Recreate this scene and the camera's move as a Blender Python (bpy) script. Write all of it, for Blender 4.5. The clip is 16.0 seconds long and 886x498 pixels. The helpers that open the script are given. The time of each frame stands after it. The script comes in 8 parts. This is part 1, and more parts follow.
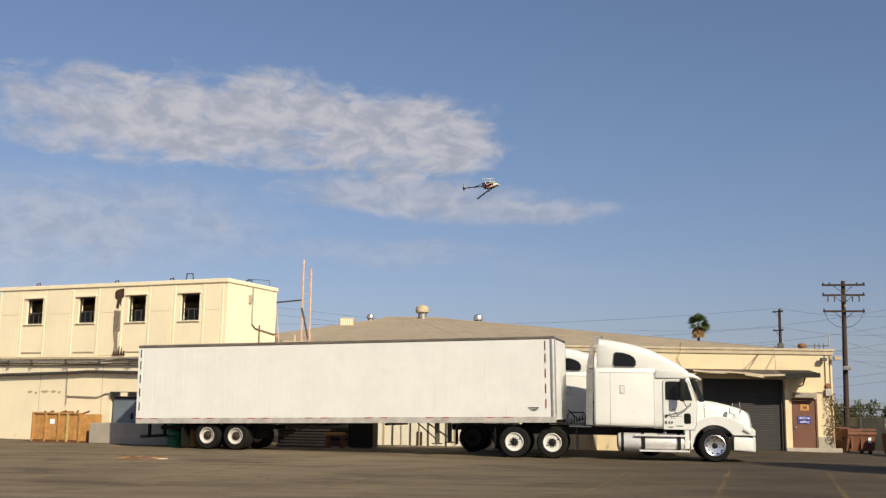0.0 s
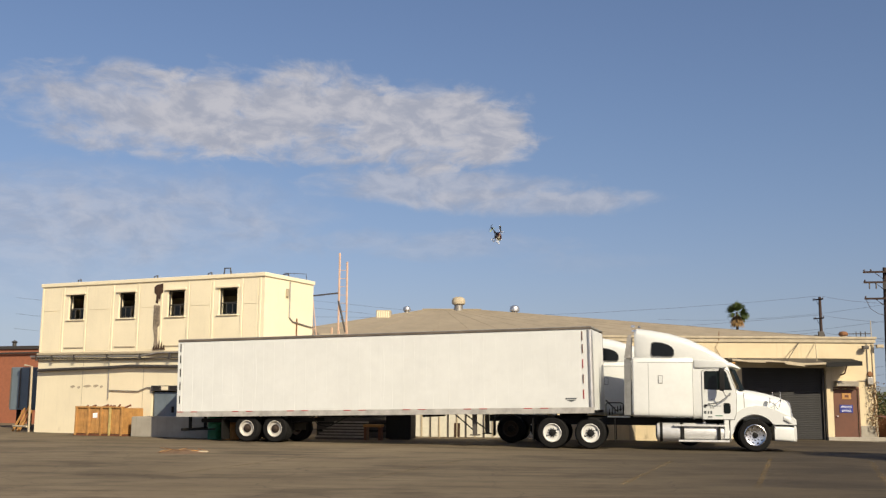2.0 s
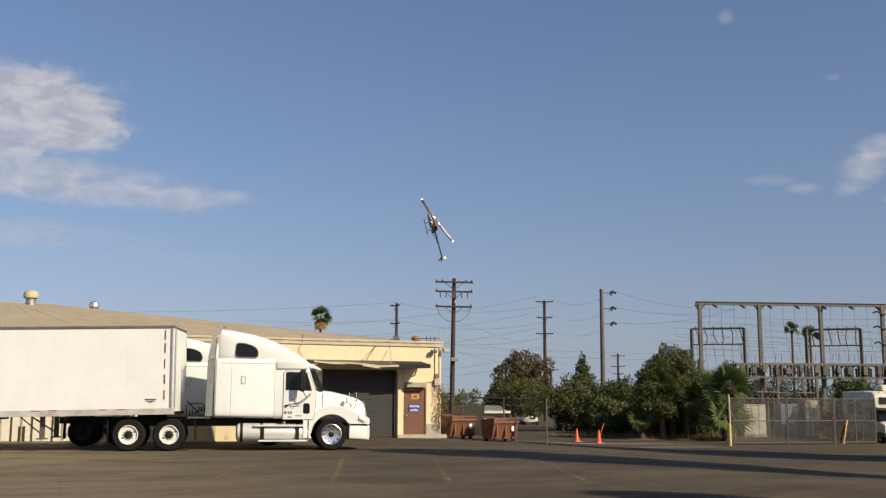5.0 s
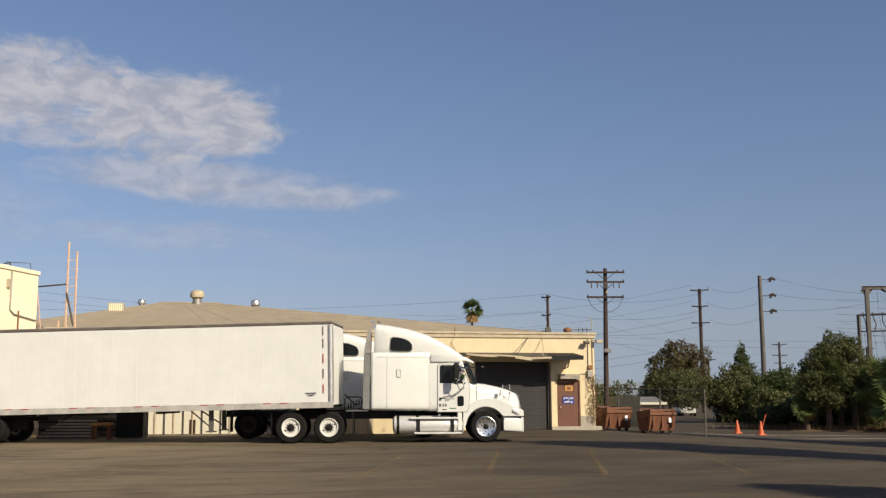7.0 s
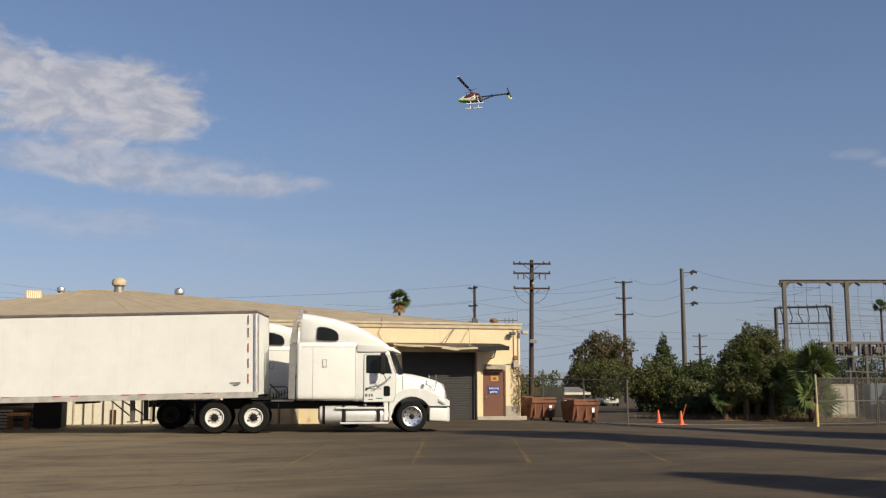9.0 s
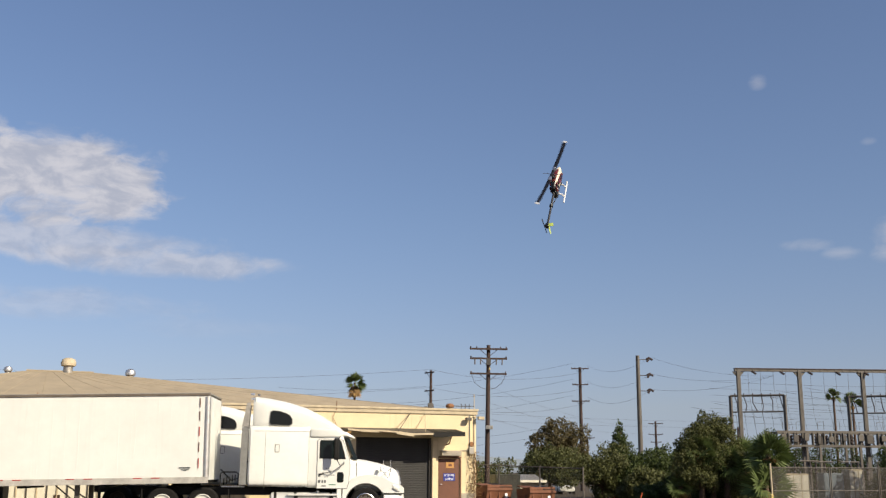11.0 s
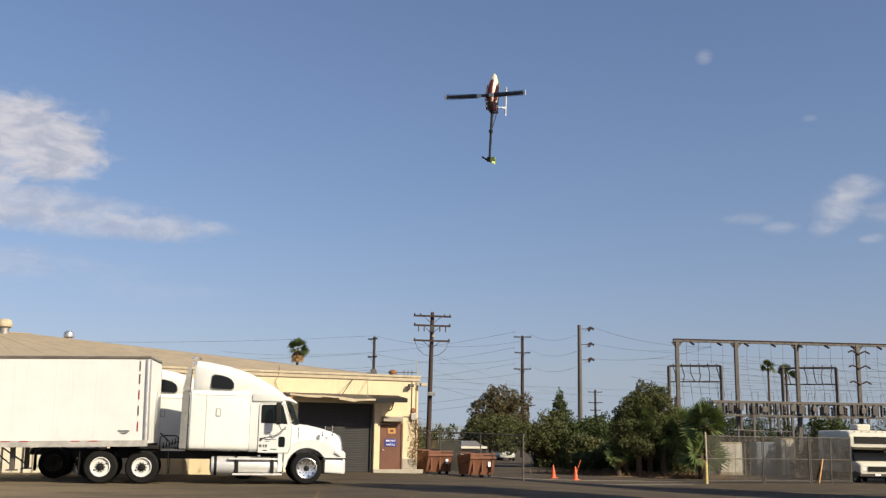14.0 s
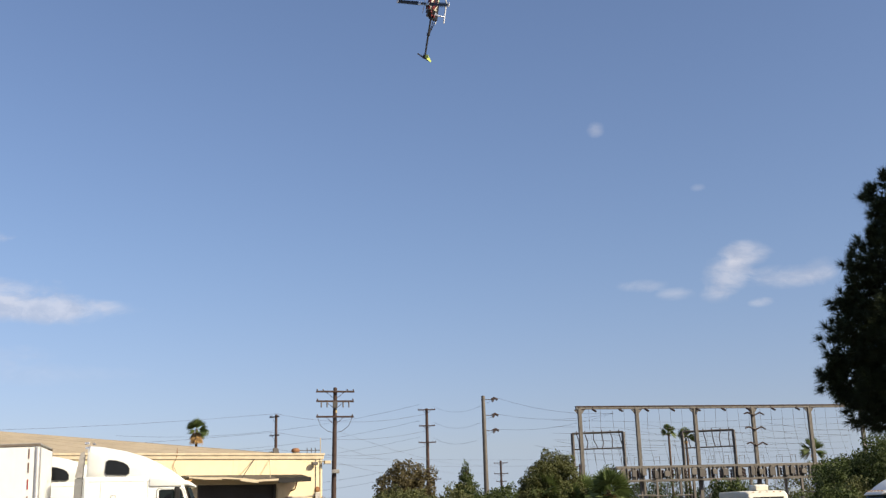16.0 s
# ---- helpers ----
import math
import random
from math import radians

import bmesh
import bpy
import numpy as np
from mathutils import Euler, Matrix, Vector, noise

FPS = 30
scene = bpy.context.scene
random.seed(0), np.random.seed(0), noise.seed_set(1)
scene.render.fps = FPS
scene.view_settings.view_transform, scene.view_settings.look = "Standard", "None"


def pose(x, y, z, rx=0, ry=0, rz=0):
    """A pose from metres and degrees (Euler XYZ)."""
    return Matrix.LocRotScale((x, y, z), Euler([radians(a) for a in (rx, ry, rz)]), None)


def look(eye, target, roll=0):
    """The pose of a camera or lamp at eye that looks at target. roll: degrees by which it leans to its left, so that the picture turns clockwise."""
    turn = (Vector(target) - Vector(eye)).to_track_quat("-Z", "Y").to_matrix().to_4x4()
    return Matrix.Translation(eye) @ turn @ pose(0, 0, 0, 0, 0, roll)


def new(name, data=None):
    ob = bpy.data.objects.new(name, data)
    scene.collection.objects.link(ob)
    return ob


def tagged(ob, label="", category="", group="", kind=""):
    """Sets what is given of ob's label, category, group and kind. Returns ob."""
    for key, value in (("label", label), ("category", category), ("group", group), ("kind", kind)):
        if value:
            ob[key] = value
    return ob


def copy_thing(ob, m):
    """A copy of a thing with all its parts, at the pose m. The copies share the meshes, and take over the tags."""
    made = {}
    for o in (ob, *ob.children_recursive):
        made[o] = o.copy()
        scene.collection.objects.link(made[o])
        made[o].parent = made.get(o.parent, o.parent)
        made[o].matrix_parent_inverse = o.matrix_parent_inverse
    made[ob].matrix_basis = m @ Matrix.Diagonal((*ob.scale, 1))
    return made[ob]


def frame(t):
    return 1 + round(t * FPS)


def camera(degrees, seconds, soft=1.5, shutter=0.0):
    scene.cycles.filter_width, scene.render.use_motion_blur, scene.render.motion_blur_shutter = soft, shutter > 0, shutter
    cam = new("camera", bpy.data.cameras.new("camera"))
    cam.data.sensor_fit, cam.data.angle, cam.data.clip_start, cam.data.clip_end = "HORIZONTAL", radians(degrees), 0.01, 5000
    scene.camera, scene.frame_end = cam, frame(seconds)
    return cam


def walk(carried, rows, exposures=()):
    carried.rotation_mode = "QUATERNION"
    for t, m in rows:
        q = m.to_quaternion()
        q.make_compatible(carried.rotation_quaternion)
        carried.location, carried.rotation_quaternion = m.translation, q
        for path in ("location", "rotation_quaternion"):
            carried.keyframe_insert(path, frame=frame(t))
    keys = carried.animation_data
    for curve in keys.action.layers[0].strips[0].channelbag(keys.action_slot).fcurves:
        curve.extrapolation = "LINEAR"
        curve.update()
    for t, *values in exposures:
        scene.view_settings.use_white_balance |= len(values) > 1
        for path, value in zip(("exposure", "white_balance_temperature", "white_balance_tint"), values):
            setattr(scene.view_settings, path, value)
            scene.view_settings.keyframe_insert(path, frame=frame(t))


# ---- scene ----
EYE = 1.6
# seconds, yaw, pitch, roll: the camera stands in one spot and pans
PATH = [
    (0.0, 0.00, 8.86, 0.87),
    (0.5, -0.61, 8.60, 1.26),
    (1.0, 2.44, 7.92, 1.33),
    (1.5, 2.54, 8.30, 0.92),
    (2.0, 2.01, 8.37, 0.45),
    (2.5, 0.58, 9.16, 0.14),
    (3.0, -8.43, 8.27, -0.69),
    (3.5, -16.21, 7.48, -0.15),
    (3.7, -21.50, 7.39, 0.07),
    (5.8, -18.91, 10.49, 1.17),
    (6.0, -16.01, 11.33, 1.16),
    (6.5, -12.72, 9.56, 0.37),
    (7.0, -12.51, 8.11, -0.20),
    (7.5, -13.43, 5.99, 0.05),
    (8.0, -16.70, 7.04, -0.40),
    (8.5, -16.79, 7.93, 0.37),
    (9.0, -16.60, 7.55, -0.11),
    (9.5, -17.41, 9.57, -0.03),
    (9.7, -17.15, 9.72, -0.19),
    (11.8, -21.97, 13.65, 0.22),
    (12.0, -24.60, 13.13, -0.96),
    (12.5, -31.62, 11.00, 0.45),
    (13.0, -31.11, 11.67, 0.64),
    (13.5, -27.78, 11.75, 1.42),
    (14.0, -22.15, 10.46, 0.84),
    (14.5, -25.42, 11.37, -0.33),
    (15.0, -28.14, 10.07, -0.73),
    (15.5, -28.27, 13.22, -1.82),
    (16.0, -27.86, 14.51, -1.67),
]
cam = camera(47.0, 16.0, soft=1.3, shutter=0.04)


def cam_pose(yaw, pitch, roll):
    return pose(0, 0, EYE, 0, 0, yaw) @ pose(0, 0, 0, 90 + pitch) @ pose(0, 0, 0, 0, 0, roll)


walk(cam, [(t, cam_pose(y, p, r)) for t, y, p, r in PATH], exposures=[(0.0, 0.26), (3.7, 0.26), (5.8, 0.41), (6.0, 0.39), (6.5, 0.21), (7.0, 0.26), (9.7, 0.29), (11.8, 0.61), (12.0, 0.63), (12.5, 0.83), (13.5, 0.76), (14.0, 0.53), (14.5, 0.59), (15.5, 0.79), (16.0, 0.79)])

# ---- sky, sun, exposure ----
SUN_EL, SUN_AZ = 33.0, 148.0          # degrees; azimuth from +y towards +x
scene.view_settings.exposure = 0.0
world = bpy.data.worlds.new("sky")
scene.world = world
world.use_nodes = True


class Graph:
    """Short hand for building node trees."""

    def __init__(self, tree):
        self.tree = tree
        tree.nodes.clear()

    def node(self, kind, inputs=None, **props):
        n = self.tree.nodes.new(kind)
        if "operation" in props:
            n.operation = props["operation"]
        if "use_clamp" in props:
            n.use_clamp = props["use_clamp"]
        if "interpolation_type" in props:
            n.interpolation_type = props["interpolation_type"]
        if "feature" in props:
            n.feature = props["feature"]
        if "data_type" in props:
            n.data_type = props["data_type"]
            n.blend_type = props["blend_type"]
        for k, v in (inputs or {}).items():
            self.put(n, k, v)
        return n

    def put(self, n, key, v):
        if isinstance(v, bpy.types.NodeSocket):
            self.tree.links.new(v, n.inputs[key])
        elif isinstance(v, bpy.types.Node):
            self.tree.links.new(v.outputs[0], n.inputs[key])
        else:
            n.inputs[key].default_value = v

    def math(self, op, a, b=0.0, c=0.0, clamp=False):
        return self.node("ShaderNodeMath", {0: a, 1: b, 2: c}, operation=op, use_clamp=clamp).outputs[0]

    def noise(self, vec, scale, detail=4.0, rough=0.5, dist=0.0):
        return self.node("ShaderNodeTexNoise", {"Vector": vec, "Scale": scale, "Detail": detail, "Roughness": rough, "Distortion": dist}).outputs[0]

    def ramp(self, fac, lo, hi):
        return self.node("ShaderNodeMapRange", {"Value": fac, "From Min": lo, "From Max": hi}, interpolation_type="SMOOTHSTEP").outputs[0]

    def mix(self, fac, a, b, blend="MIX"):
        n = self.node("ShaderNodeMix", data_type="RGBA", blend_type=blend)
        for k, v in ((0, fac), (6, a), (7, b)):
            self.put(n, k, v)
        return n.outputs[2]


def build_sky():
    g = Graph(world.node_tree)
    sky = g.node("ShaderNodeTexSky")
    sky.sky_type, sky.sun_disc = "NISHITA", False
    sky.sun_elevation, sky.sun_rotation = radians(SUN_EL), radians(SUN_AZ)
    sky.air_density, sky.dust_density, sky.ozone_density, sky.altitude = 1.0, 1.4, 2.2, 50
    way = g.node("ShaderNodeTexCoord").outputs["Generated"]
    xyz = g.node("ShaderNodeSeparateXYZ", {0: way})
    az = g.math("MULTIPLY", g.math("ARCTAN2", xyz.outputs[0], xyz.outputs[1]), 57.2958)
    el = g.math("MULTIPLY", g.math("ARCSINE", xyz.outputs[2]), 57.2958)
    # the haze layer evens out the last degrees above the horizon
    g.put(sky, "Vector", g.node("ShaderNodeCombineXYZ", {0: xyz.outputs[0], 1: xyz.outputs[1], 2: g.math("ADD", g.math("MULTIPLY", g.math("MAXIMUM", xyz.outputs[2], 0.06), 0.82), 0.032)}).outputs[0])
    flat = g.node("ShaderNodeCombineXYZ", {0: az, 1: g.math("MULTIPLY", el, 1.9), 2: 0.0}).outputs[0]
    swirl = g.node("ShaderNodeTexNoise", {"Vector": flat, "Scale": 0.16, "Detail": 3.0}).outputs[1]
    bent = g.node("ShaderNodeVectorMath", {0: flat, 1: g.node("ShaderNodeVectorMath", {0: swirl, 1: (5.0, 3.0, 0.0)}, operation="MULTIPLY").outputs[0]}, operation="ADD").outputs[0]
    fine = g.noise(bent, 0.42, 9.0, 0.60)
    broad = g.noise(bent, 0.15, 3.0, 0.5)
    grain = g.math("ADD", g.math("MULTIPLY", g.math("SUBTRACT", fine, 0.5), 1.9), g.math("MULTIPLY", g.math("SUBTRACT", broad, 0.5), 1.5))
    # azimuth, elevation, half width, half height, opacity, softness, share of the ragged grain
    clouds = [(-18.5, 15.2, 9.5, 2.7, 0.80, 0.9, 1.0), (-11.0, 15.7, 10.0, 3.0, 0.90, 0.8, 1.0), (-2.8, 15.2, 6.6, 2.9, 0.90, 0.8, 0.9), (0.6, 14.6, 2.9, 2.4, 0.85, 0.8, 0.9),
              (-2.0, 11.9, 9.0, 1.3, 0.62, 1.0, 0.9), (3.0, 11.0, 8.5, 0.95, 0.55, 1.0, 0.9),
              (-19.0, 9.8, 13.0, 3.2, 0.72, 1.7, 0.6), (-30.0, 8.0, 19.0, 5.0, 0.6, 1.8, 0.4), (-2.5, 8.6, 9.0, 1.1, 0.36, 1.4, 0.9), (6.0, 7.6, 6.0, 0.7, 0.14, 1.5, 0.9),
              (-19.8, 17.6, 1.8, 0.6, 0.35, 1.2, 1.0), (-21.5, 13.3, 2.2, 0.45, 0.45, 1.0, 1.0),
              (43.7, 12.1, 1.6, 1.3, 0.60, 1.2, 0.9), (44.7, 13.2, 1.6, 0.8, 0.55, 1.2, 0.9), (43.2, 11.2, 1.2, 0.65, 0.36, 1.3, 1.2), (46.8, 11.7, 2.8, 0.75, 0.45, 1.3, 1.1), (48.6, 11.9, 1.1, 0.9, 0.30, 1.3, 1.2),
              (39.0, 11.9, 1.7, 0.45, 0.34, 1.4, 1.2), (40.9, 11.3, 1.3, 0.45, 0.34, 1.4, 1.2), (45.3, 10.5, 0.9, 0.35, 0.36, 1.0, 0.9),
              (37.1, 20.7, 0.65, 0.5, 0.40, 1.5, 0.9), (42.6, 17.0, 0.5, 0.25, 0.2, 1.5, 0.9),
              (70, 16, 8, 2, 0.5, 1.0, 1.0), (-50, 14, 14, 3, 0.7, 1.0, 1.0)]
    total = None
    for a, e, w, h, alpha, soft, share in clouds:
        u = g.math("DIVIDE", g.math("SUBTRACT", az, a), w)
        v = g.math("DIVIDE", g.math("SUBTRACT", el, e), h)
        body = g.math("SUBTRACT", 1.0, g.math("ADD", g.math("MULTIPLY", u, u), g.math("MULTIPLY", v, v)))
        body = g.math("ADD", body, g.math("MULTIPLY", grain, share))
        m = g.math("MULTIPLY", g.ramp(body, 0.0, soft), alpha)
        total = m if total is None else g.math("SUBTRACT", 1.0, g.math("MULTIPLY", g.math("SUBTRACT", 1.0, total), g.math("SUBTRACT", 1.0, m)))
    total = g.math("MINIMUM", total, 0.9)
    shade = g.noise(bent, 0.55, 6.0, 0.6)
    white = g.mix(g.ramp(shade, 0.34, 0.66), (4.3, 4.45, 5.2, 1), (6.2, 6.05, 6.4, 1))
    # city haze: a little bluer and paler low down
    low = g.math("SUBTRACT", 1.0, g.ramp(el, -2.0, 16.0))
    clear = g.mix(1.0, sky.outputs[0], (0.985, 0.955, 1.045, 1), "MULTIPLY")
    hazy = g.mix(1.0, sky.outputs[0], (1.045, 0.925, 1.045, 1), "MULTIPLY")
    colour = g.mix(total, g.mix(low, clear, hazy), white)
    back = g.node("ShaderNodeBackground", {"Color": colour, "Strength": 0.075})
    g.node("ShaderNodeOutputWorld", {"Surface": back.outputs[0]})


build_sky()
sun = new("sun", bpy.data.lights.new("sun", "SUN"))
sun.data.energy, sun.data.angle, sun.data.color = 5.0, radians(0.6), (1.0, 0.88, 0.67)
_s, _c = math.sin(radians(SUN_AZ)), math.cos(radians(SUN_AZ))
_e = radians(SUN_EL)
sun.matrix_world = look((60 * _s, 60 * _c, 60 * math.tan(_e)), (0, 0, 0))

# ---- materials ----


def mat(name, colour, rough=0.6, metal=0.0, var=0.25, scale=6.0, fine=60.0, bump=0.15, spots=None, island=0.0, coords="Object", spec=0.5, streak=0.0):
    """A surface with tone variation at two scales, fine relief, and optional stains of a second colour (colour, scale, low, high)."""
    m = bpy.data.materials.new(name)
    m.use_nodes = True
    g = Graph(m.node_tree)
    tc = g.node("ShaderNodeTexCoord").outputs[coords]
    n1, n2 = g.noise(tc, scale, 5.0, 0.6), g.noise(tc, fine, 3.0, 0.6)
    tone = g.math("ADD", g.math("MULTIPLY", n1, 0.65), g.math("MULTIPLY", n2, 0.35))
    dark = tuple(c * (1 - var) for c in colour[:3]) + (1,)
    light = tuple(min(1, c * (1 + var * 0.7)) for c in colour[:3]) + (1,)
    col = g.mix(g.ramp(tone, 0.3, 0.7), dark, light)
    if streak:
        st = g.node("ShaderNodeMapping", {"Vector": tc, "Scale": (3.0, 3.0, 0.18)})
        col = g.mix(g.math("MULTIPLY", g.ramp(g.noise(st, 2.2, 6.0, 0.65), 0.52, 0.75), streak), col, tuple(c * 0.45 for c in colour[:3]) + (1,))
    if spots:
        sc, ss, lo, hi = spots
        col = g.mix(g.ramp(g.noise(tc, ss, 7.0, 0.65, 0.4), lo, hi), col, (*sc, 1))
    if island:
        r = g.node("ShaderNodeNewGeometry").outputs["Random Per Island"]
        col = g.mix(g.math("MULTIPLY", r, island), col, tuple(c * 0.35 for c in colour[:3]) + (1,))
    rr = g.math("ADD", g.math("MULTIPLY", g.math("SUBTRACT", n1, 0.5), 0.25), rough, clamp=True)
    b = g.node("ShaderNodeBump", {"Height": n2, "Strength": bump, "Distance": 0.02})
    p = g.node("ShaderNodeBsdfPrincipled", {"Base Color": col, "Roughness": rr, "Metallic": metal, "Normal": b.outputs[0], "Specular IOR Level": spec})
    g.node("ShaderNodeOutputMaterial", {"Surface": p.outputs[0]})
    return m


def leaf_mat(name, colour, var=0.5):
    m = bpy.data.materials.new(name)
    m.use_nodes = True
    g = Graph(m.node_tree)
    r = g.node("ShaderNodeNewGeometry").outputs["Random Per Island"]
    tc = g.node("ShaderNodeTexCoord").outputs["Object"]
    n = g.noise(tc, 1.2, 3.0)
    f = g.math("ADD", g.math("MULTIPLY", r, 0.6), g.math("MULTIPLY", n, 0.4))
    col = g.mix(f, tuple(c * (1 - var) for c in colour) + (1,), tuple(c * (1 + var) for c in colour) + (1,))
    d = g.node("ShaderNodeBsdfPrincipled", {"Base Color": col, "Roughness": 0.65, "Specular IOR Level": 0.25})
    t = g.node("ShaderNodeBsdfTranslucent", {"Color": col})
    s = g.node("ShaderNodeMixShader", {0: 0.25, 1: d.outputs[0], 2: t.outputs[0]})
    g.node("ShaderNodeOutputMaterial", {"Surface": s.outputs[0]})
    return m


def screen_mat(name, colour, cover):
    """Woven wire or shade cloth too fine to resolve: part metal, part open."""
    m = bpy.data.materials.new(name)
    m.use_nodes = True
    g = Graph(m.node_tree)
    tc = g.node("ShaderNodeTexCoord").outputs["Object"]
    n = g.noise(tc, 1.5, 5.0, 0.6)
    d = g.node("ShaderNodeBsdfPrincipled", {"Base Color": (*colour, 1), "Roughness": 0.6, "Metallic": 0.2})
    t = g.node("ShaderNodeBsdfTransparent")
    f = g.math("ADD", g.math("MULTIPLY", g.math("SUBTRACT", n, 0.5), cover), cover, clamp=True)
    s = g.node("ShaderNodeMixShader", {0: f, 1: t.outputs[0], 2: d.outputs[0]})
    g.node("ShaderNodeOutputMaterial", {"Surface": s.outputs[0]})
    return m


def worn_paint(name, colour):
    """Road paint rubbed through to the asphalt."""
    m = bpy.data.materials.new(name)
    m.use_nodes = True
    g = Graph(m.node_tree)
    tc = g.node("ShaderNodeTexCoord").outputs["Object"]
    d = g.node("ShaderNodeBsdfPrincipled", {"Base Color": (*colour, 1), "Roughness": 0.9})
    t = g.node("ShaderNodeBsdfTransparent")
    f = g.math("MULTIPLY", g.ramp(g.noise(tc, 5.0, 7.0, 0.75), 0.38, 0.68), 0.5)
    f = g.math("ADD", g.math("MULTIPLY", f, g.ramp(g.noise(tc, 0.7, 3.0, 0.6), 0.30, 0.65)), 0.03)
    s = g.node("ShaderNodeMixShader", {0: f, 1: t.outputs[0], 2: d.outputs[0]})
    g.node("ShaderNodeOutputMaterial", {"Surface": s.outputs[0]})
    return m


def glass_mat(name, tint=(0.008, 0.009, 0.010)):
    return mat(name, tint, 0.10, 0.0, 0.2, 2.0, 10.0, 0.0, spec=0.22)


def ground_mat():
    m = bpy.data.materials.new("asphalt")
    m.use_nodes = True
    g = Graph(m.node_tree)
    tc = g.node("ShaderNodeTexCoord").outputs["Object"]
    band = g.node("ShaderNodeMapping", {"Vector": tc, "Scale": (0.5, 1.0, 1.0), "Rotation": (0, 0, radians(4))})
    n1, n2, n3 = g.noise(tc, 0.22, 6.0, 0.62), g.noise(band, 0.55, 6.0, 0.65, 0.5), g.noise(tc, 38.0, 3.0, 0.7)
    col = g.mix(g.ramp(n1, 0.3, 0.7), (0.150, 0.115, 0.070, 1), (0.234, 0.183, 0.115, 1))
    col = g.mix(g.math("MULTIPLY", g.ramp(n2, 0.46, 0.66), 0.72), col, (0.073, 0.055, 0.034, 1))
    col = g.mix(g.math("MULTIPLY", g.ramp(g.noise(tc, 1.3, 6.0, 0.75), 0.54, 0.70), 0.6), col, (0.238, 0.182, 0.119, 1))
    col = g.mix(g.math("MULTIPLY", n3, 0.35), col, (0.042, 0.035, 0.028, 1))
    # darker asphalt towards the drive side of the lot, with an uneven edge
    sep = g.node("ShaderNodeSeparateXYZ", {0: tc})
    drive_side = g.ramp(g.math("ADD", sep.outputs[0], g.math("MULTIPLY", g.math("SUBTRACT", n1, 0.5), 14.0)), -3.0, 9.0)
    dark_asphalt = g.mix(g.ramp(g.noise(band, 0.60, 7.0, 0.70, 0.6), 0.36, 0.64), (0.028, 0.022, 0.016, 1), (0.069, 0.052, 0.032, 1))
    col = g.mix(g.math("MULTIPLY", drive_side, 0.85), col, dark_asphalt)
    # tyre-worn streaks and oil spots
    lane = g.node("ShaderNodeMapping", {"Vector": tc, "Scale": (0.16, 1.0, 1.0), "Rotation": (0, 0, radians(-7))})
    col = g.mix(g.math("MULTIPLY", g.ramp(g.noise(lane, 0.9, 6.0, 0.68, 0.3), 0.50, 0.68), 0.55), col, (0.043, 0.033, 0.021, 1))
    col = g.mix(g.math("MULTIPLY", g.ramp(g.noise(lane, 2.3, 5.0, 0.7), 0.56, 0.72), 0.30), col, (0.238, 0.182, 0.115, 1))
    patch = g.noise(tc, 2.6, 6.0, 0.7)
    col = g.mix(g.math("MULTIPLY", g.ramp(patch, 0.54, 0.70), 0.35), col, (0.036, 0.027, 0.017, 1))
    crack = g.node("ShaderNodeTexVoronoi", {"Vector": g.node("ShaderNodeVectorMath", {0: tc, 1: g.node("ShaderNodeTexNoise", {"Vector": tc, "Scale": 0.8}).outputs[1]}, operation="ADD").outputs[0], "Scale": 0.28}, feature="DISTANCE_TO_EDGE")
    col = g.mix(g.math("MULTIPLY", g.ramp(crack.outputs[0], 0.008, 0.0), 0.35), col, (0.021, 0.017, 0.014, 1))
    b = g.node("ShaderNodeBump", {"Height": n3, "Strength": 0.25, "Distance": 0.01})
    p = g.node("ShaderNodeBsdfPrincipled", {"Base Color": col, "Roughness": 0.92, "Normal": b.outputs[0], "Specular IOR Level": 0.2})
    g.node("ShaderNodeOutputMaterial", {"Surface": p.outputs[0]})
    return m


M_ASPHALT = ground_mat()
M_STUCCO = mat("cream stucco", (0.780, 0.690, 0.490), 0.85, var=0.07, scale=0.6, fine=25, bump=0.15, spots=((0.46, 0.38, 0.25), 1.1, 0.66, 0.86), streak=0.13)
M_STUCCO2 = mat("tan stucco", (0.618, 0.510, 0.326), 0.85, var=0.12, scale=0.8, fine=25, bump=0.2, spots=((0.274, 0.213, 0.137), 1.3, 0.64, 0.8), streak=0.3)
M_TRIM = mat("weathered trim", (0.418, 0.35, 0.243), 0.8, var=0.2, scale=3)
M_LATH = mat("bare lath and plaster", (0.274, 0.22, 0.16), 0.9, var=0.5, scale=9, bump=0.5)
M_RUSTHOLE = mat("dark broken wood", (0.053, 0.027, 0.015), 0.9, var=0.5, scale=8)
M_DARK = mat("dark interior", (0.015, 0.013, 0.012), 0.9)
M_GLASS = glass_mat("dark glass")
M_IRON = mat("painted iron", (0.076, 0.068, 0.061), 0.6, 0.4, var=0.3, scale=8)
M_RUST = mat("rusty iron", (0.228, 0.106, 0.046), 0.8, 0.2, var=0.4, scale=6)
M_PIPE = mat("galvanised pipe", (0.33, 0.31, 0.28), 0.5, 0.6, var=0.25, scale=5)
M_CONCRETE = mat("concrete", (0.334, 0.301, 0.242), 0.9, var=0.18, scale=1.5, fine=30, bump=0.25, streak=0.3)
M_BLUEGREY = mat("blue grey paint", (0.152, 0.19, 0.22), 0.55, 0.1, var=0.15, scale=2)
M_WHITE = mat("white vehicle paint", (0.618, 0.623, 0.592), 0.32, var=0.05, scale=1.5, fine=8, bump=0.02, spots=((0.471, 0.441, 0.38), 1.6, 0.66, 0.85))
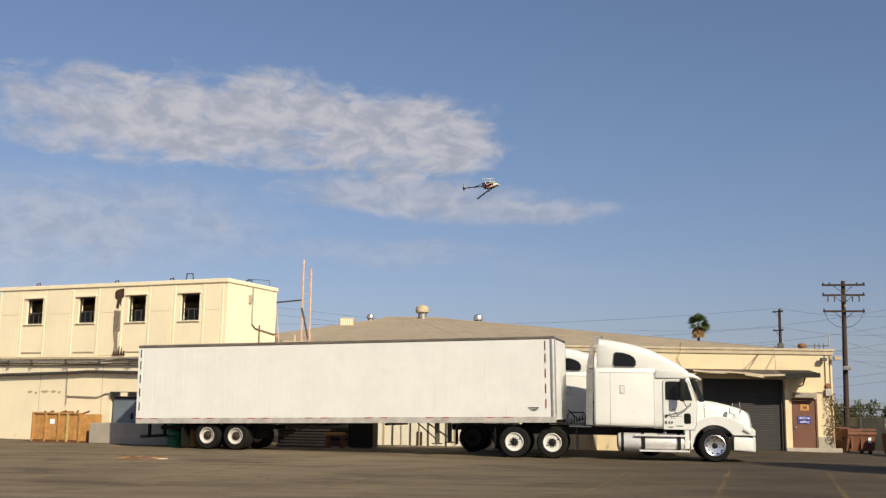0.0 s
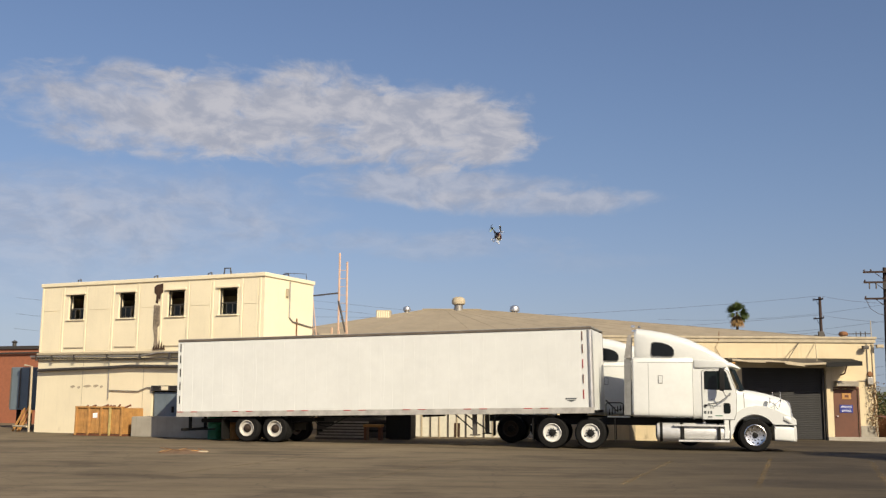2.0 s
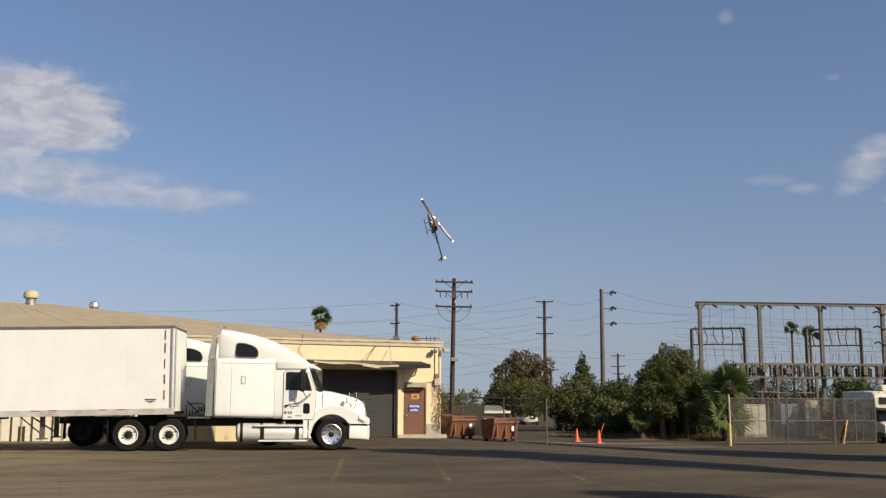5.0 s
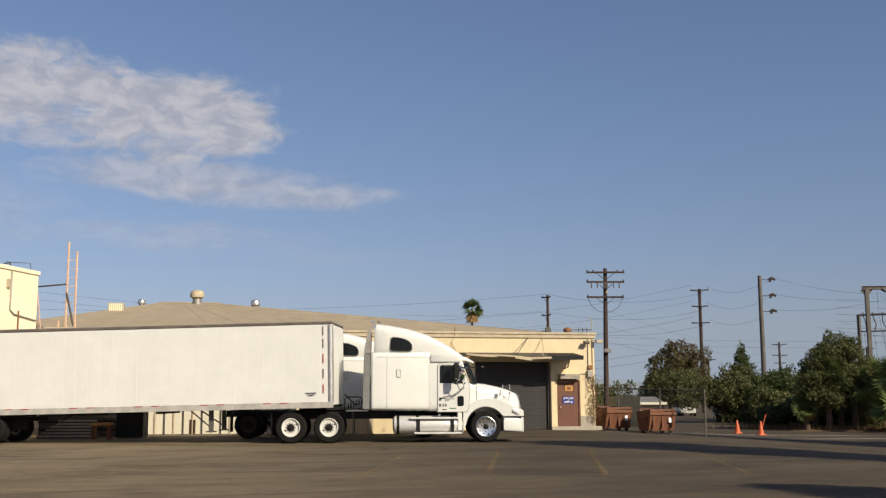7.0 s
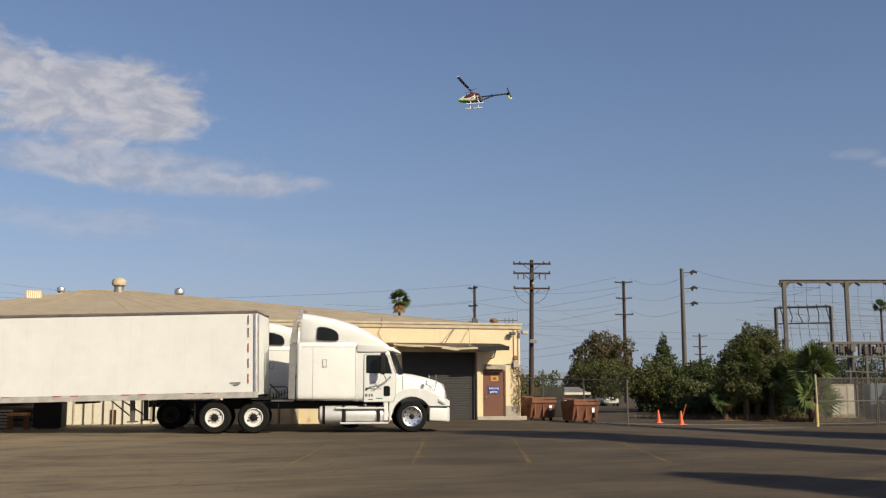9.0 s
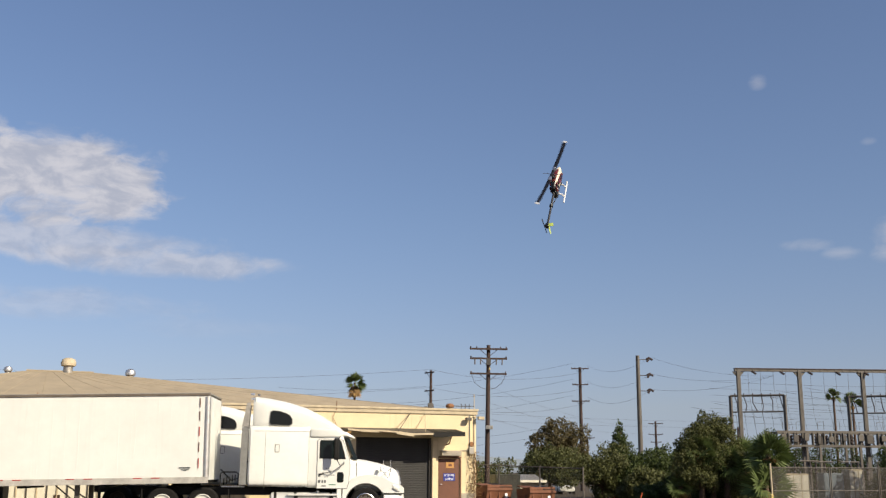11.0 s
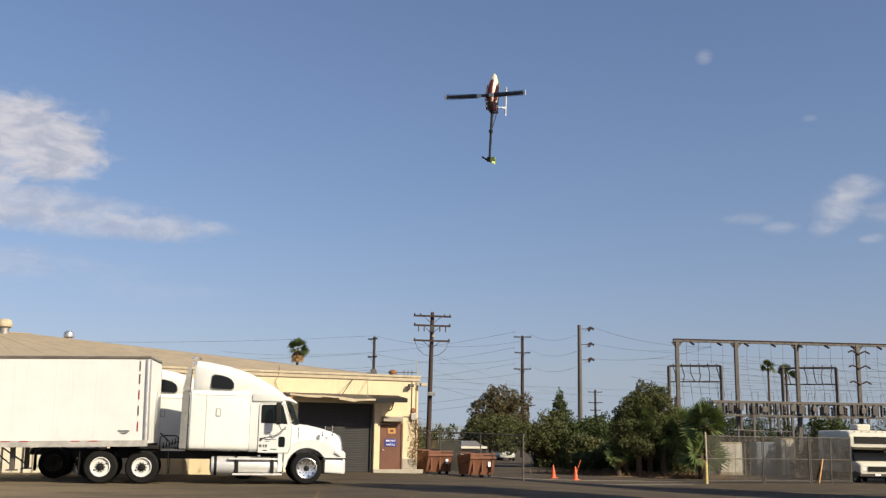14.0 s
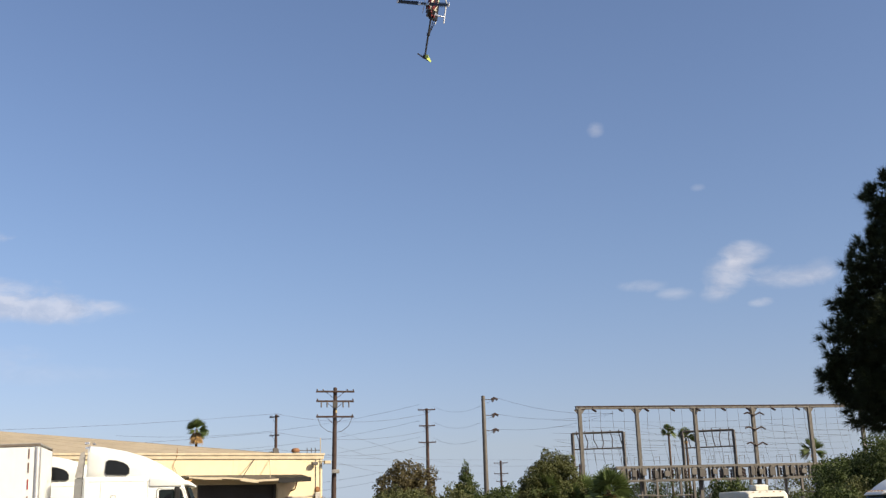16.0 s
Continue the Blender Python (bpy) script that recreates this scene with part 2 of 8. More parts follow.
M_TRAILER = mat("white trailer skin", (0.655, 0.660, 0.629), 0.42, var=0.05, scale=0.8, fine=3, bump=0.10, spots=((0.524, 0.502, 0.441), 0.7, 0.60, 0.85), streak=0.07)
M_RAIL = mat("scuffed rail", (0.45, 0.43, 0.39), 0.5, 0.15, var=0.3, scale=3, spots=((0.228, 0.19, 0.152), 3.0, 0.6, 0.75))
M_ALU = mat("aluminium", (0.62, 0.60, 0.57), 0.35, 0.85, var=0.15, scale=4)
M_TANK = mat("dull brushed tank", (0.608, 0.6, 0.578), 0.42, 0.25, var=0.12, scale=3, fine=40, spots=((0.342, 0.319, 0.281), 3.0, 0.60, 0.78))
M_TOPRAIL = mat("dark top rail", (0.129, 0.106, 0.084), 0.7, 0.1, var=0.35, scale=2)
M_DISC = mat("white painted wheel disc", (0.608, 0.593, 0.547), 0.45, 0.0, var=0.10, scale=7, spots=((0.228, 0.182, 0.137), 6.0, 0.62, 0.80))
M_GAP = mat("shadow gap seal", (0.167, 0.167, 0.16), 0.7)
M_TINT = mat("green tinted glass", (0.006, 0.010, 0.010), 0.08, 0.0, 0.2, 2.0, 10.0, 0.0, spec=0.22)
M_CHROME = mat("polished metal", (0.78, 0.77, 0.75), 0.27, 1.0, var=0.08, scale=4, bump=0.0)
M_BLACK = mat("black chassis", (0.009, 0.0085, 0.008), 0.65, var=0.4, scale=6, spec=0.25)
M_TYRE = mat("tyre rubber", (0.011, 0.0105, 0.010), 0.9, var=0.3, scale=9, fine=80, bump=0.3, spec=0.15)
M_RIM = mat("white steel rim", (0.517, 0.486, 0.426), 0.5, 0.1, var=0.2, scale=8)
# rust brown for hubs; also the painted shade on the rear tractor's rims
M_HUBRUST_SHADE = mat("rusty hub steel, shaded rims", (0.042, 0.027, 0.018), 0.75, 0.2, var=0.45, scale=9)
M_RED = mat("red marker", (0.342, 0.03, 0.023), 0.4)
M_GREYSHUT = mat("grey steel shutter", (0.038, 0.037, 0.036), 0.65, 0.0, var=0.25, scale=2.0, spec=0.3)
M_BROWN = mat("brown painted door", (0.115, 0.041, 0.019), 0.55, var=0.2, scale=2.5)
M_RUSTBIN = mat("rust brown steel", (0.149, 0.057, 0.027), 0.7, 0.1, var=0.3, scale=3, spots=((0.122, 0.046, 0.023), 3.5, 0.55, 0.75))
M_OCHRE = mat("ochre wood", (0.42, 0.215, 0.065), 0.75, var=0.3, scale=4, spots=((0.228, 0.099, 0.038), 3.0, 0.58, 0.75))
M_YELLOW = mat("yellow paint", (0.456, 0.35, 0.129), 0.6, var=0.2, scale=6)
M_YLINE = worn_paint("worn yellow line", (0.35, 0.22, 0.061))
M_WLINE = mat("worn pale concrete strip", (0.289, 0.266, 0.228), 0.9, var=0.3, scale=3)
M_GREEN = mat("green drum", (0.015, 0.152, 0.076), 0.5, var=0.15, scale=4)
M_BRICK = mat("red brick", (0.319, 0.114, 0.057), 0.85, var=0.2, scale=5, fine=40, bump=0.3)
M_ROOF = mat("tan roofing felt", (0.289, 0.238, 0.166), 0.9, var=0.15, scale=1.0, fine=20, streak=0.2)
M_WOOD = mat("creosoted wood", (0.045, 0.026, 0.02), 0.85, var=0.35, scale=5, fine=50)
M_STEEL = mat("grey galvanised steel", (0.102, 0.090, 0.077), 0.6, 0.2, var=0.25, scale=2)
M_WIRE = mat("wire", (0.091, 0.084, 0.084), 0.6, 0.3)
M_CERAMIC = mat("brown insulator", (0.046, 0.032, 0.027), 0.35)
M_MESH = screen_mat("chain link", (0.198, 0.19, 0.175), 0.06)
M_SCREEN = screen_mat("dusty wind screen", (0.038, 0.033, 0.029), 0.30)
M_ORANGE = mat("orange plastic", (0.57, 0.099, 0.023), 0.5, var=0.1)
M_BLUESIGN = mat("blue sign face", (0.023, 0.034, 0.213), 0.4)
M_INK = mat("white lettering", (0.85, 0.85, 0.88), 0.5)
M_GREYINK = mat("grey lettering", (0.091, 0.099, 0.099), 0.5)
M_TEAL = mat("teal car paint", (0.015, 0.099, 0.122), 0.2, 0.3, var=0.1)
M_CREAM = mat("cream camper skin", (0.602, 0.569, 0.469), 0.4, var=0.08)
M_LAMP = mat("lamp glass", (0.75, 0.75, 0.72), 0.1, spec=0.8)
M_BARK = mat("bark", (0.084, 0.053, 0.034), 0.95, var=0.4, scale=6, fine=30, bump=0.8)
M_PINEBARK = mat("reddish pine bark", (0.076, 0.038, 0.025), 0.95, var=0.45, scale=7, fine=30, bump=0.9)
M_PINE = leaf_mat("pine needles", (0.030, 0.042, 0.018))
M_LEAF = leaf_mat("dark green leaves", (0.052, 0.070, 0.020), 0.7)
M_LEAF2 = leaf_mat("olive leaves", (0.080, 0.086, 0.030), 0.7)
M_PALM = leaf_mat("palm fronds", (0.085, 0.115, 0.035))
M_BROWNLEAF = leaf_mat("browning olive leaves", (0.095, 0.078, 0.036), 0.6)
M_PALMDRY = leaf_mat("dry palm skirt", (0.32, 0.20, 0.08))
M_DRY = leaf_mat("dry brush", (0.17, 0.105, 0.05))
M_PRIMER = mat("faded orange primer", (0.56, 0.37, 0.26), 0.8, var=0.25, scale=5)
M_DIRT = mat("brown leaf litter", (0.167, 0.099, 0.053), 0.95, var=0.4, scale=2.5, fine=30, bump=0.6)

# ---- mesh helpers ----


def box(bm, x0, x1, y0, y1, z0, z1, bevel=0.0):
    r = bmesh.ops.create_cube(bm, size=1.0, matrix=Matrix.LocRotScale(((x0 + x1) / 2, (y0 + y1) / 2, (z0 + z1) / 2), None, (abs(x1 - x0), abs(y1 - y0), abs(z1 - z0))))
    if bevel:
        edges = list({e for v in r["verts"] for e in v.link_edges})
        bmesh.ops.bevel(bm, geom=edges, offset=bevel, segments=2, affect="EDGES", profile=0.6)
    return bm


def bx(*a, bevel=0.0):
    return box(bmesh.new(), *a, bevel=bevel)


def rod(bm, a, b, r0, r1=None, n=8):
    a, b = Vector(a), Vector(b)
    d = b - a
    q = d.to_track_quat("Z", "Y").to_matrix().to_4x4()
    bmesh.ops.create_cone(bm, cap_ends=True, segments=n, radius1=r0, radius2=r0 if r1 is None else r1, depth=d.length, matrix=Matrix.Translation((a + b) / 2) @ q)
    return bm


def rods(pts, r, n=6, bm=None):
    """One bent round bar through the points."""
    bm = bm or bmesh.new()
    pts = [Vector(p) for p in pts]
    rings = []
    for k, p in enumerate(pts):
        d = (pts[min(k + 1, len(pts) - 1)] - pts[max(k - 1, 0)]).normalized()
        a = d.cross(Vector((0.13, 0.31, 0.94)))
        if a.length < 0.2:
            a = d.cross(Vector((1, 0, 0)))
        a.normalize()
        b = d.cross(a)
        rings.append([bm.verts.new(p + (a * math.cos(2 * math.pi * i / n) + b * math.sin(2 * math.pi * i / n)) * r) for i in range(n)])
    for p, q in zip(rings, rings[1:]):
        for i in range(n):
            bm.faces.new((p[i], p[(i + 1) % n], q[(i + 1) % n], q[i]))
    fs = [bm.faces.new(rings[0]), bm.faces.new(rings[-1])]
    bmesh.ops.recalc_face_normals(bm, faces=bm.faces)
    return bm


def lathe(profile, axis="Y", n=28, bm=None, at=(0, 0, 0), caps=True):
    """A turned solid: profile of (along, radius)."""
    bm = bm or bmesh.new()
    rings = []
    for s, r in profile:
        ring = []
        for i in range(n):
            a = 2 * math.pi * i / n
            c, d = r * math.cos(a), r * math.sin(a)
            p = (c, s, d) if axis == "Y" else (c, d, s) if axis == "Z" else (s, c, d)
            ring.append(bm.verts.new(Vector(at) + Vector(p)))
        rings.append(ring)
    for p, q in zip(rings, rings[1:]):
        for i in range(n):
            bm.faces.new((p[i], p[(i + 1) % n], q[(i + 1) % n], q[i]))
    if caps:
        bm.faces.new(rings[0]), bm.faces.new(rings[-1])
    bmesh.ops.recalc_face_normals(bm, faces=bm.faces)
    return bm


def slab(poly, y0, y1, bm=None, plane="XZ"):
    """A flat outline given thickness."""
    bm = bm or bmesh.new()
    mk = (lambda a, b, c: (a, c, b)) if plane == "XZ" else (lambda a, b, c: (c, a, b)) if plane == "YZ" else (lambda a, b, c: (a, b, c))
    f = [bm.verts.new(mk(a, b, y0)) for a, b in poly]
    k = [bm.verts.new(mk(a, b, y1)) for a, b in poly]
    fs = [bm.faces.new(f), bm.faces.new(k)]
    n = len(poly)
    for i in range(n):
        fs.append(bm.faces.new((f[i], f[(i + 1) % n], k[(i + 1) % n], k[i])))
    bmesh.ops.recalc_face_normals(bm, faces=fs)
    return bm


def loft(sections, power=5.0, n=32, bm=None):
    """Rounded-box rings along x: (x, y half width, z low, z high, y centre)."""
    bm = bm or bmesh.new()
    rings = []
    for x, w, z0, z1, *yc in sections:
        ring = []
        for i in range(n):
            a = 2 * math.pi * (i + 0.5) / n
            c, s = math.cos(a), math.sin(a)
            c, s = math.copysign(abs(c) ** (2 / power), c), math.copysign(abs(s) ** (2 / power), s)
            ring.append(bm.verts.new((x, (yc[0] if yc else 0) + w * c, (z0 + z1) / 2 + (z1 - z0) / 2 * s)))
        rings.append(ring)
    for p, q in zip(rings, rings[1:]):
        for i in range(n):
            bm.faces.new((p[i], p[(i + 1) % n], q[(i + 1) % n], q[i]))
    bm.faces.new(rings[0]), bm.faces.new(rings[-1])
    bmesh.ops.recalc_face_normals(bm, faces=bm.faces)
    return bm


def part(name, bm, material, parent=None, label="", smooth=False):
    me = bpy.data.meshes.new(name)
    bm.to_mesh(me)
    bm.free()
    me.materials.append(material)
    if smooth:
        me.shade_smooth()
        me.set_sharp_from_angle(angle=radians(38))
    ob = new(name, me)
    ob.parent = parent
    if label:
        tagged(ob, label)
    return ob


def thing(name, m, label, category, group="", kind=""):
    ob = new(name)
    ob.matrix_world = m
    return tagged(ob, label, category, group, kind)


def alone(name, bm, material, label, category, group="", kind="", m=None, smooth=False):
    ob = part(name, bm, material, None, "", smooth)
    if m is not None:
        ob.matrix_world = m
    return tagged(ob, label, category, group, kind)


def raw(name, verts, faces, material, parent=None):
    me = bpy.data.meshes.new(name)
    me.from_pydata(verts, [], faces)
    me.materials.append(material)
    ob = new(name, me)
    ob.parent = parent
    return ob


def smooth01(a, b, x):
    k = min(1, max(0, (x - a) / (b - a)))
    return k * k * (3 - 2 * k)


def ground_z(x, y):
    """The lot is level round the truck and falls a little towards the drive and the substation."""
    return -0.5 * smooth01(14, 27, x) - 0.25 * smooth01(40, 50, x)



# ---- ground ----


def build_ground():
    xs = [-3000, -1200, -500, -220, -120] + [-80 + 2 * i for i in range(101)] + [150, 250, 500, 1200, 3000]
    ys = [-3000, -1000, -300, -100, -40] + [-20 + 2 * i for i in range(91)] + [190, 260, 500, 1200, 3000]
    verts = [(x, y, ground_z(x, y)) for y in ys for x in xs]
    n = len(xs)
    faces = [(j * n + i, j * n + i + 1, (j + 1) * n + i + 1, (j + 1) * n + i) for j in range(len(ys) - 1) for i in range(n - 1)]
    ob = raw("ground", verts, faces, M_ASPHALT)
    ob.data.shade_smooth()
    tagged(ob, "worn brown-grey asphalt lot with cracks and stains", "ground", kind="structure")


def strip(name, a, b, w, material, label, category, seed=0, lift=0.008):
    """A painted or laid strip on the ground from a to b, with uneven edges."""
    rnd = random.Random(seed)
    a, b = Vector((*a, 0)), Vector((*b, 0))
    d = (b - a).normalized()
    side = Vector((-d.y, d.x, 0))
    n = max(2, int((b - a).length / 0.5))
    verts, faces = [], []
    for i in range(n + 1):
        p = a.lerp(b, i / n)
        for k in (-1, 1):
            q = p + side * k * w / 2 * rnd.uniform(0.75, 1.1)
            verts.append((q.x, q.y, ground_z(q.x, q.y) + lift))
    for i in range(n):
        faces.append((2 * i, 2 * i + 2, 2 * i + 3, 2 * i + 1))
    tagged(raw(name, verts, faces, material), label, category, kind="structure")


build_ground()
for k, (a, b) in enumerate([((5.2, 28.0), (2.7, 19.9)), ((8.2, 29.4), (5.2, 19.6)), ((10.6, 28.4), (7.6, 19.4)), ((13.4, 27.6), (10.4, 18.8)),
                            ((-4.6, 28.6), (-6.4, 21.5)), ((-0.2, 28.2), (-2.3, 20.5))]):
    strip("parking_line", a, b, 0.13, M_YLINE, "faded yellow parking line on asphalt", "line", k)
strip("concrete_strip", (22.5, 49.2), (33.5, 44.6), 0.55, M_WLINE, "pale concrete strip across the drive", "strip", 11)
strip("drive_edge", (16.5, 44.0), (30.5, 42.2), 0.35, M_WLINE, "pale worn edge of the drive", "strip", 12)


# ---- walls with openings ----


def wall_mesh(u0, u1, z0, z1, thick, holes):
    us = sorted({u0, u1, *[h[0] for h in holes], *[h[1] for h in holes]})
    zs = sorted({z0, z1, *[h[2] for h in holes], *[h[3] for h in holes]})
    bm = bmesh.new()
    for a, b in zip(us, us[1:]):
        for c, d in zip(zs, zs[1:]):
            mu, mz = (a + b) / 2, (c + d) / 2
            if not any(h[0] < mu < h[1] and h[2] < mz < h[3] for h in holes):
                box(bm, a, b, 0, thick, c, d)
    bmesh.ops.remove_doubles(bm, verts=bm.verts, dist=0.0005)
    seen = {}
    for f in list(bm.faces):
        key = tuple(round(c, 3) for c in f.calc_center_median())
        seen.setdefault(key, []).append(f)
    bmesh.ops.delete(bm, geom=[f for fs in seen.values() if len(fs) > 1 for f in fs], context="FACES_ONLY")
    return bm


# ---- two-storey building ----
LB = pose(-19.73, 45.35, 0, 0, 0, -23.36)


def two_storey_building():
    b = thing("two_storey_building", LB, "two-storey cream stucco industrial building with broken windows", "building", kind="structure")
    L, H, D = 12.14, 6.45, 3.6
    wins = [(1.62, 2.52, 4.95, 6.05), (4.52, 5.42, 4.95, 6.05), (7.20, 8.10, 4.95, 6.05), (9.88, 10.80, 4.95, 6.05)]
    door = (6.72, 8.0, 0.0, 1.80)
    part("front_wall", wall_mesh(0, L, -0.3, H, 0.28, wins + [(6.60, 8.1, 0.0, 2.0)]), M_STUCCO, b)
    part("side_wall", bx(L - 0.28, L, 0.281, D, -0.3, H), M_STUCCO, b)
    part("end_wall", bx(0, 0.28, 0.281, D + 4, -0.3, H), M_STUCCO, b)
    part("back_wall", bx(0.281, L - 0.281, D - 0.3, D, -0.3, H), M_STUCCO, b)
    part("roof", bx(0.281, L - 0.281, 0.281, D - 0.3, H - 0.35, H - 0.15), M_ROOF, b)
    part("upper_floor", bx(0.281, L - 0.281, 0.285, D - 0.31, 3.1, 3.3), M_DARK, b)
    cop = bmesh.new()
    box(cop, -0.05, L + 0.06, -0.06, 0.34, H, H + 0.16, 0.02)
    box(cop, L - 0.28, L + 0.055, 0.345, D + 0.05, H, H + 0.16, 0.02)
    part("coping", cop, M_STUCCO, b)
    # pilaster strips and raised bays
    edges = [0.06, 1.32, 2.66, 4.20, 5.62, 6.88, 8.30, 9.56, 11.02, 11.92]
    for u in edges:
        part("pilaster", bx(u - 0.05, u + 0.05, -0.022, -0.002, 3.52, H - 0.02, bevel=0.006), M_STUCCO, b)
    for i, (a, c) in enumerate(zip(edges, edges[1:])):
        if i % 2 == 0:
            part("panel", bx(a + 0.09, c - 0.09, -0.014, -0.002, 5.36, H - 0.06, bevel=0.004), M_STUCCO, b)
            part("panel", bx(a + 0.09, c - 0.09, -0.014, -0.002, 3.56, 5.335, bevel=0.004), M_STUCCO, b)
    for u0, u1, z0, z1 in wins:
        w = part("window", bx(u0 - 0.10, u1 + 0.10, -0.07, 0.02, z1 + 0.004, z1 + 0.09, bevel=0.01), M_STUCCO, b, "broken steel sash window with missing panes")
        fr = bmesh.new()
        for a, c in ((u0, u0 + 0.05), (u1 - 0.05, u1)):
            box(fr, a, c, 0.10, 0.15, z0, z1)
        for c in (z0, z0 + 0.46, z1 - 0.05):
            box(fr, u0 + 0.05, u1 - 0.05, 0.10, 0.15, c, c + 0.045)
        for k in (1, 2):
            uu = u0 + (u1 - u0) * k / 3
            box(fr, uu - 0.015, uu + 0.015, 0.105, 0.145, z0 + 0.05, z0 + 0.46)
        part("frame", fr, M_IRON, w)
        part("sill", bx(u0 - 0.08, u1 + 0.08, -0.06, 0.09, z0 - 0.05, z0 - 0.004, bevel=0.01), M_STUCCO, w)
        rnd = random.Random(int(u0 * 100))
        for k in range(3):
            if rnd.random() < 0.62:
                a = u0 + 0.06 + (u1 - u0 - 0.1) * k / 3
                part("pane", bx(a, a + 0.25, 0.118, 0.126, z0 + 0.05, z0 + 0.45), M_GLASS, w)
        part("spandrel_frame", bx(u0 - 0.12, u1 + 0.12, -0.03, -0.002, 3.68, 3.73, bevel=0.008), M_TRIM, b)
    # fallen plaster
    rnd = random.Random(5)
    hole = bmesh.new()
    pts = [(6.48, 6.20), (6.58, 6.30), (6.74, 6.33), (6.94, 6.36), (6.95, 5.98), (6.86, 5.90), (6.82, 5.62), (6.75, 5.74), (6.70, 5.50), (6.58, 5.56), (6.62, 5.86), (6.50, 5.98)]
    slab(pts, -0.03, -0.004, hole)
    part("bare_patch", hole, M_RUSTHOLE, b, "dark hole where plaster has fallen")
    lath = bmesh.new()
    slab([(6.50, 5.45), (6.84, 5.42), (6.86, 4.6), (6.74, 4.5), (6.78, 3.9), (6.84, 3.6), (7.15, 3.66), (7.2, 3.56), (6.55, 3.54), (6.60, 4.0), (6.5, 4.5)], -0.028, -0.004, lath)
    part("bare_patch", lath, M_LATH, b, "bare grey lath where plaster has fallen")
    for k in range(14):
        z = 4.62 + 0.058 * k
        part("lath_strip", bx(6.50 + rnd.uniform(0, 0.05), 6.84 - rnd.uniform(0, 0.06), -0.045, -0.029, z, z + 0.035), M_LATH, b)
    for k in range(5):
        x = 6.55 + 0.13 * k
        part("plaster_scrap", slab([(x, 3.58), (x + 0.12, 3.55), (x + 0.1, 3.7 + rnd.uniform(0, 0.25)), (x + 0.03, 3.66)], -0.06, -0.046), M_RUSTHOLE, b)
    # ledge, pipes
    led = bmesh.new()
    box(led, -0.02, L, -0.12, -0.002, 3.40, 3.50, 0.015)
    part("ledge", led, M_TRIM, b)
    part("ledge", bx(-0.02, L, -0.05, -0.002, 3.12, 3.18, bevel=0.01), M_TRIM, b)
    part("pipe", rods([(-0.3, -0.16, 3.33), (3.0, -0.16, 3.30), (5.9, -0.16, 3.28), (7.0, -0.16, 3.42), (9.0, -0.16, 3.42), (12.0, -0.16, 3.42)], 0.045, 8), M_PIPE, b)
    part("pipe", rods([(-0.3, -0.12, 3.24), (5.0, -0.12, 3.20), (12.0, -0.12, 3.22)], 0.03, 8), M_IRON, b)
    part("pipe", rods([(0.15, -0.14, 2.72), (4.4, -0.14, 2.83), (5.4, -0.14, 2.88), (8.0, -0.14, 2.84), (12.0, -0.14, 2.84)], 0.07, 8), M_IRON, b, "dark sagging pipe run")
    part("conduit", rods([(4.2, -0.05, 3.2), (4.24, -0.05, 1.9), (4.24, -0.05, 1.5)], 0.022, 6), M_PIPE, b)
    part("conduit", rods([(4.24, -0.05, 1.86), (5.9, -0.05, 1.82), (6.35, -0.05, 1.98), (6.62, -0.05, 1.98)], 0.022, 6), M_PIPE, b)
    for u in (0.06, 1.0, 2.3, 4.2, 6.0, 7.6):
        part("bracket", bx(u - 0.03, u + 0.03, -0.22, -0.121, 3.15, 3.38), M_IRON, b)
    for u in (2.7, 6.1):
        part("seam", bx(u - 0.012, u + 0.012, -0.006, -0.001, 0, 3.1), M_TRIM, b)
    for k, (u, z, w) in enumerate([(2.0, 2.0, 0.3), (2.4, 1.96, 0.2), (2.75, 2.02, 0.5), (3.3, 2.03, 0.35), (3.7, 2.0, 0.2)]):
        part("chipped_patch", slab([(u, z), (u + w * 0.4, z - 0.06), (u + w, z + 0.01), (u + w * 0.7, z + 0.07), (u + w * 0.2, z + 0.05)], -0.005, -0.001), M_TRIM, b)
    # dock door and transom
    d = part("door", bx(6.72, 7.32, 0.02, 0.08, 0, 1.78, bevel=0.01), M_BLUEGREY, b, "blue-grey steel dock door")
    part("door", bx(7.33, 7.95, 0.02, 0.08, 0, 1.78, bevel=0.01), M_BLUEGREY, b)
    part("handle", bx(7.70, 7.78, -0.04, 0.019, 0.95, 1.2, bevel=0.01), M_BLACK, d)
    part("transom", bx(6.62, 8.05, -0.10, -0.01, 1.84, 2.06, bevel=0.01), M_IRON, b)
    for k in range(3):
        part("transom_pane", bx(6.72 + 0.45 * k, 7.08 + 0.45 * k, -0.108, -0.101, 1.87, 2.03), M_STUCCO if k == 1 else M_DARK, b)
    # side wall fixtures
    part("conduit", rods([(L + 0.04, 1.75, 6.4), (L + 0.04, 1.75, 4.9), (L + 0.04, 2.0, 4.75), (L + 0.04, 3.5, 4.6)], 0.03, 6), M_PIPE, b)
    part("vent_box", bx(L + 0.002, L + 0.10, 1.48, 1.62, 5.75, 6.08, bevel=0.01), M_TRIM, b)
    part("conduit", rods([(L + 0.05, 2.3, 4.9), (L + 0.05, 2.3, 3.9)], 0.03, 6), M_RUST, b)
    for u, h in ((1.6, 0.22), (6.0, 0.20), (8.9, 0.2)):
        p = rods([(u, 0.5, H + 0.1), (u, 0.5, H + h + 0.1), (u + 0.16, 0.5, H + h + 0.14), (u + 0.2, 0.5, H + 0.1)], 0.03, 6)
        part("roof_pipe", p, M_IRON, b)
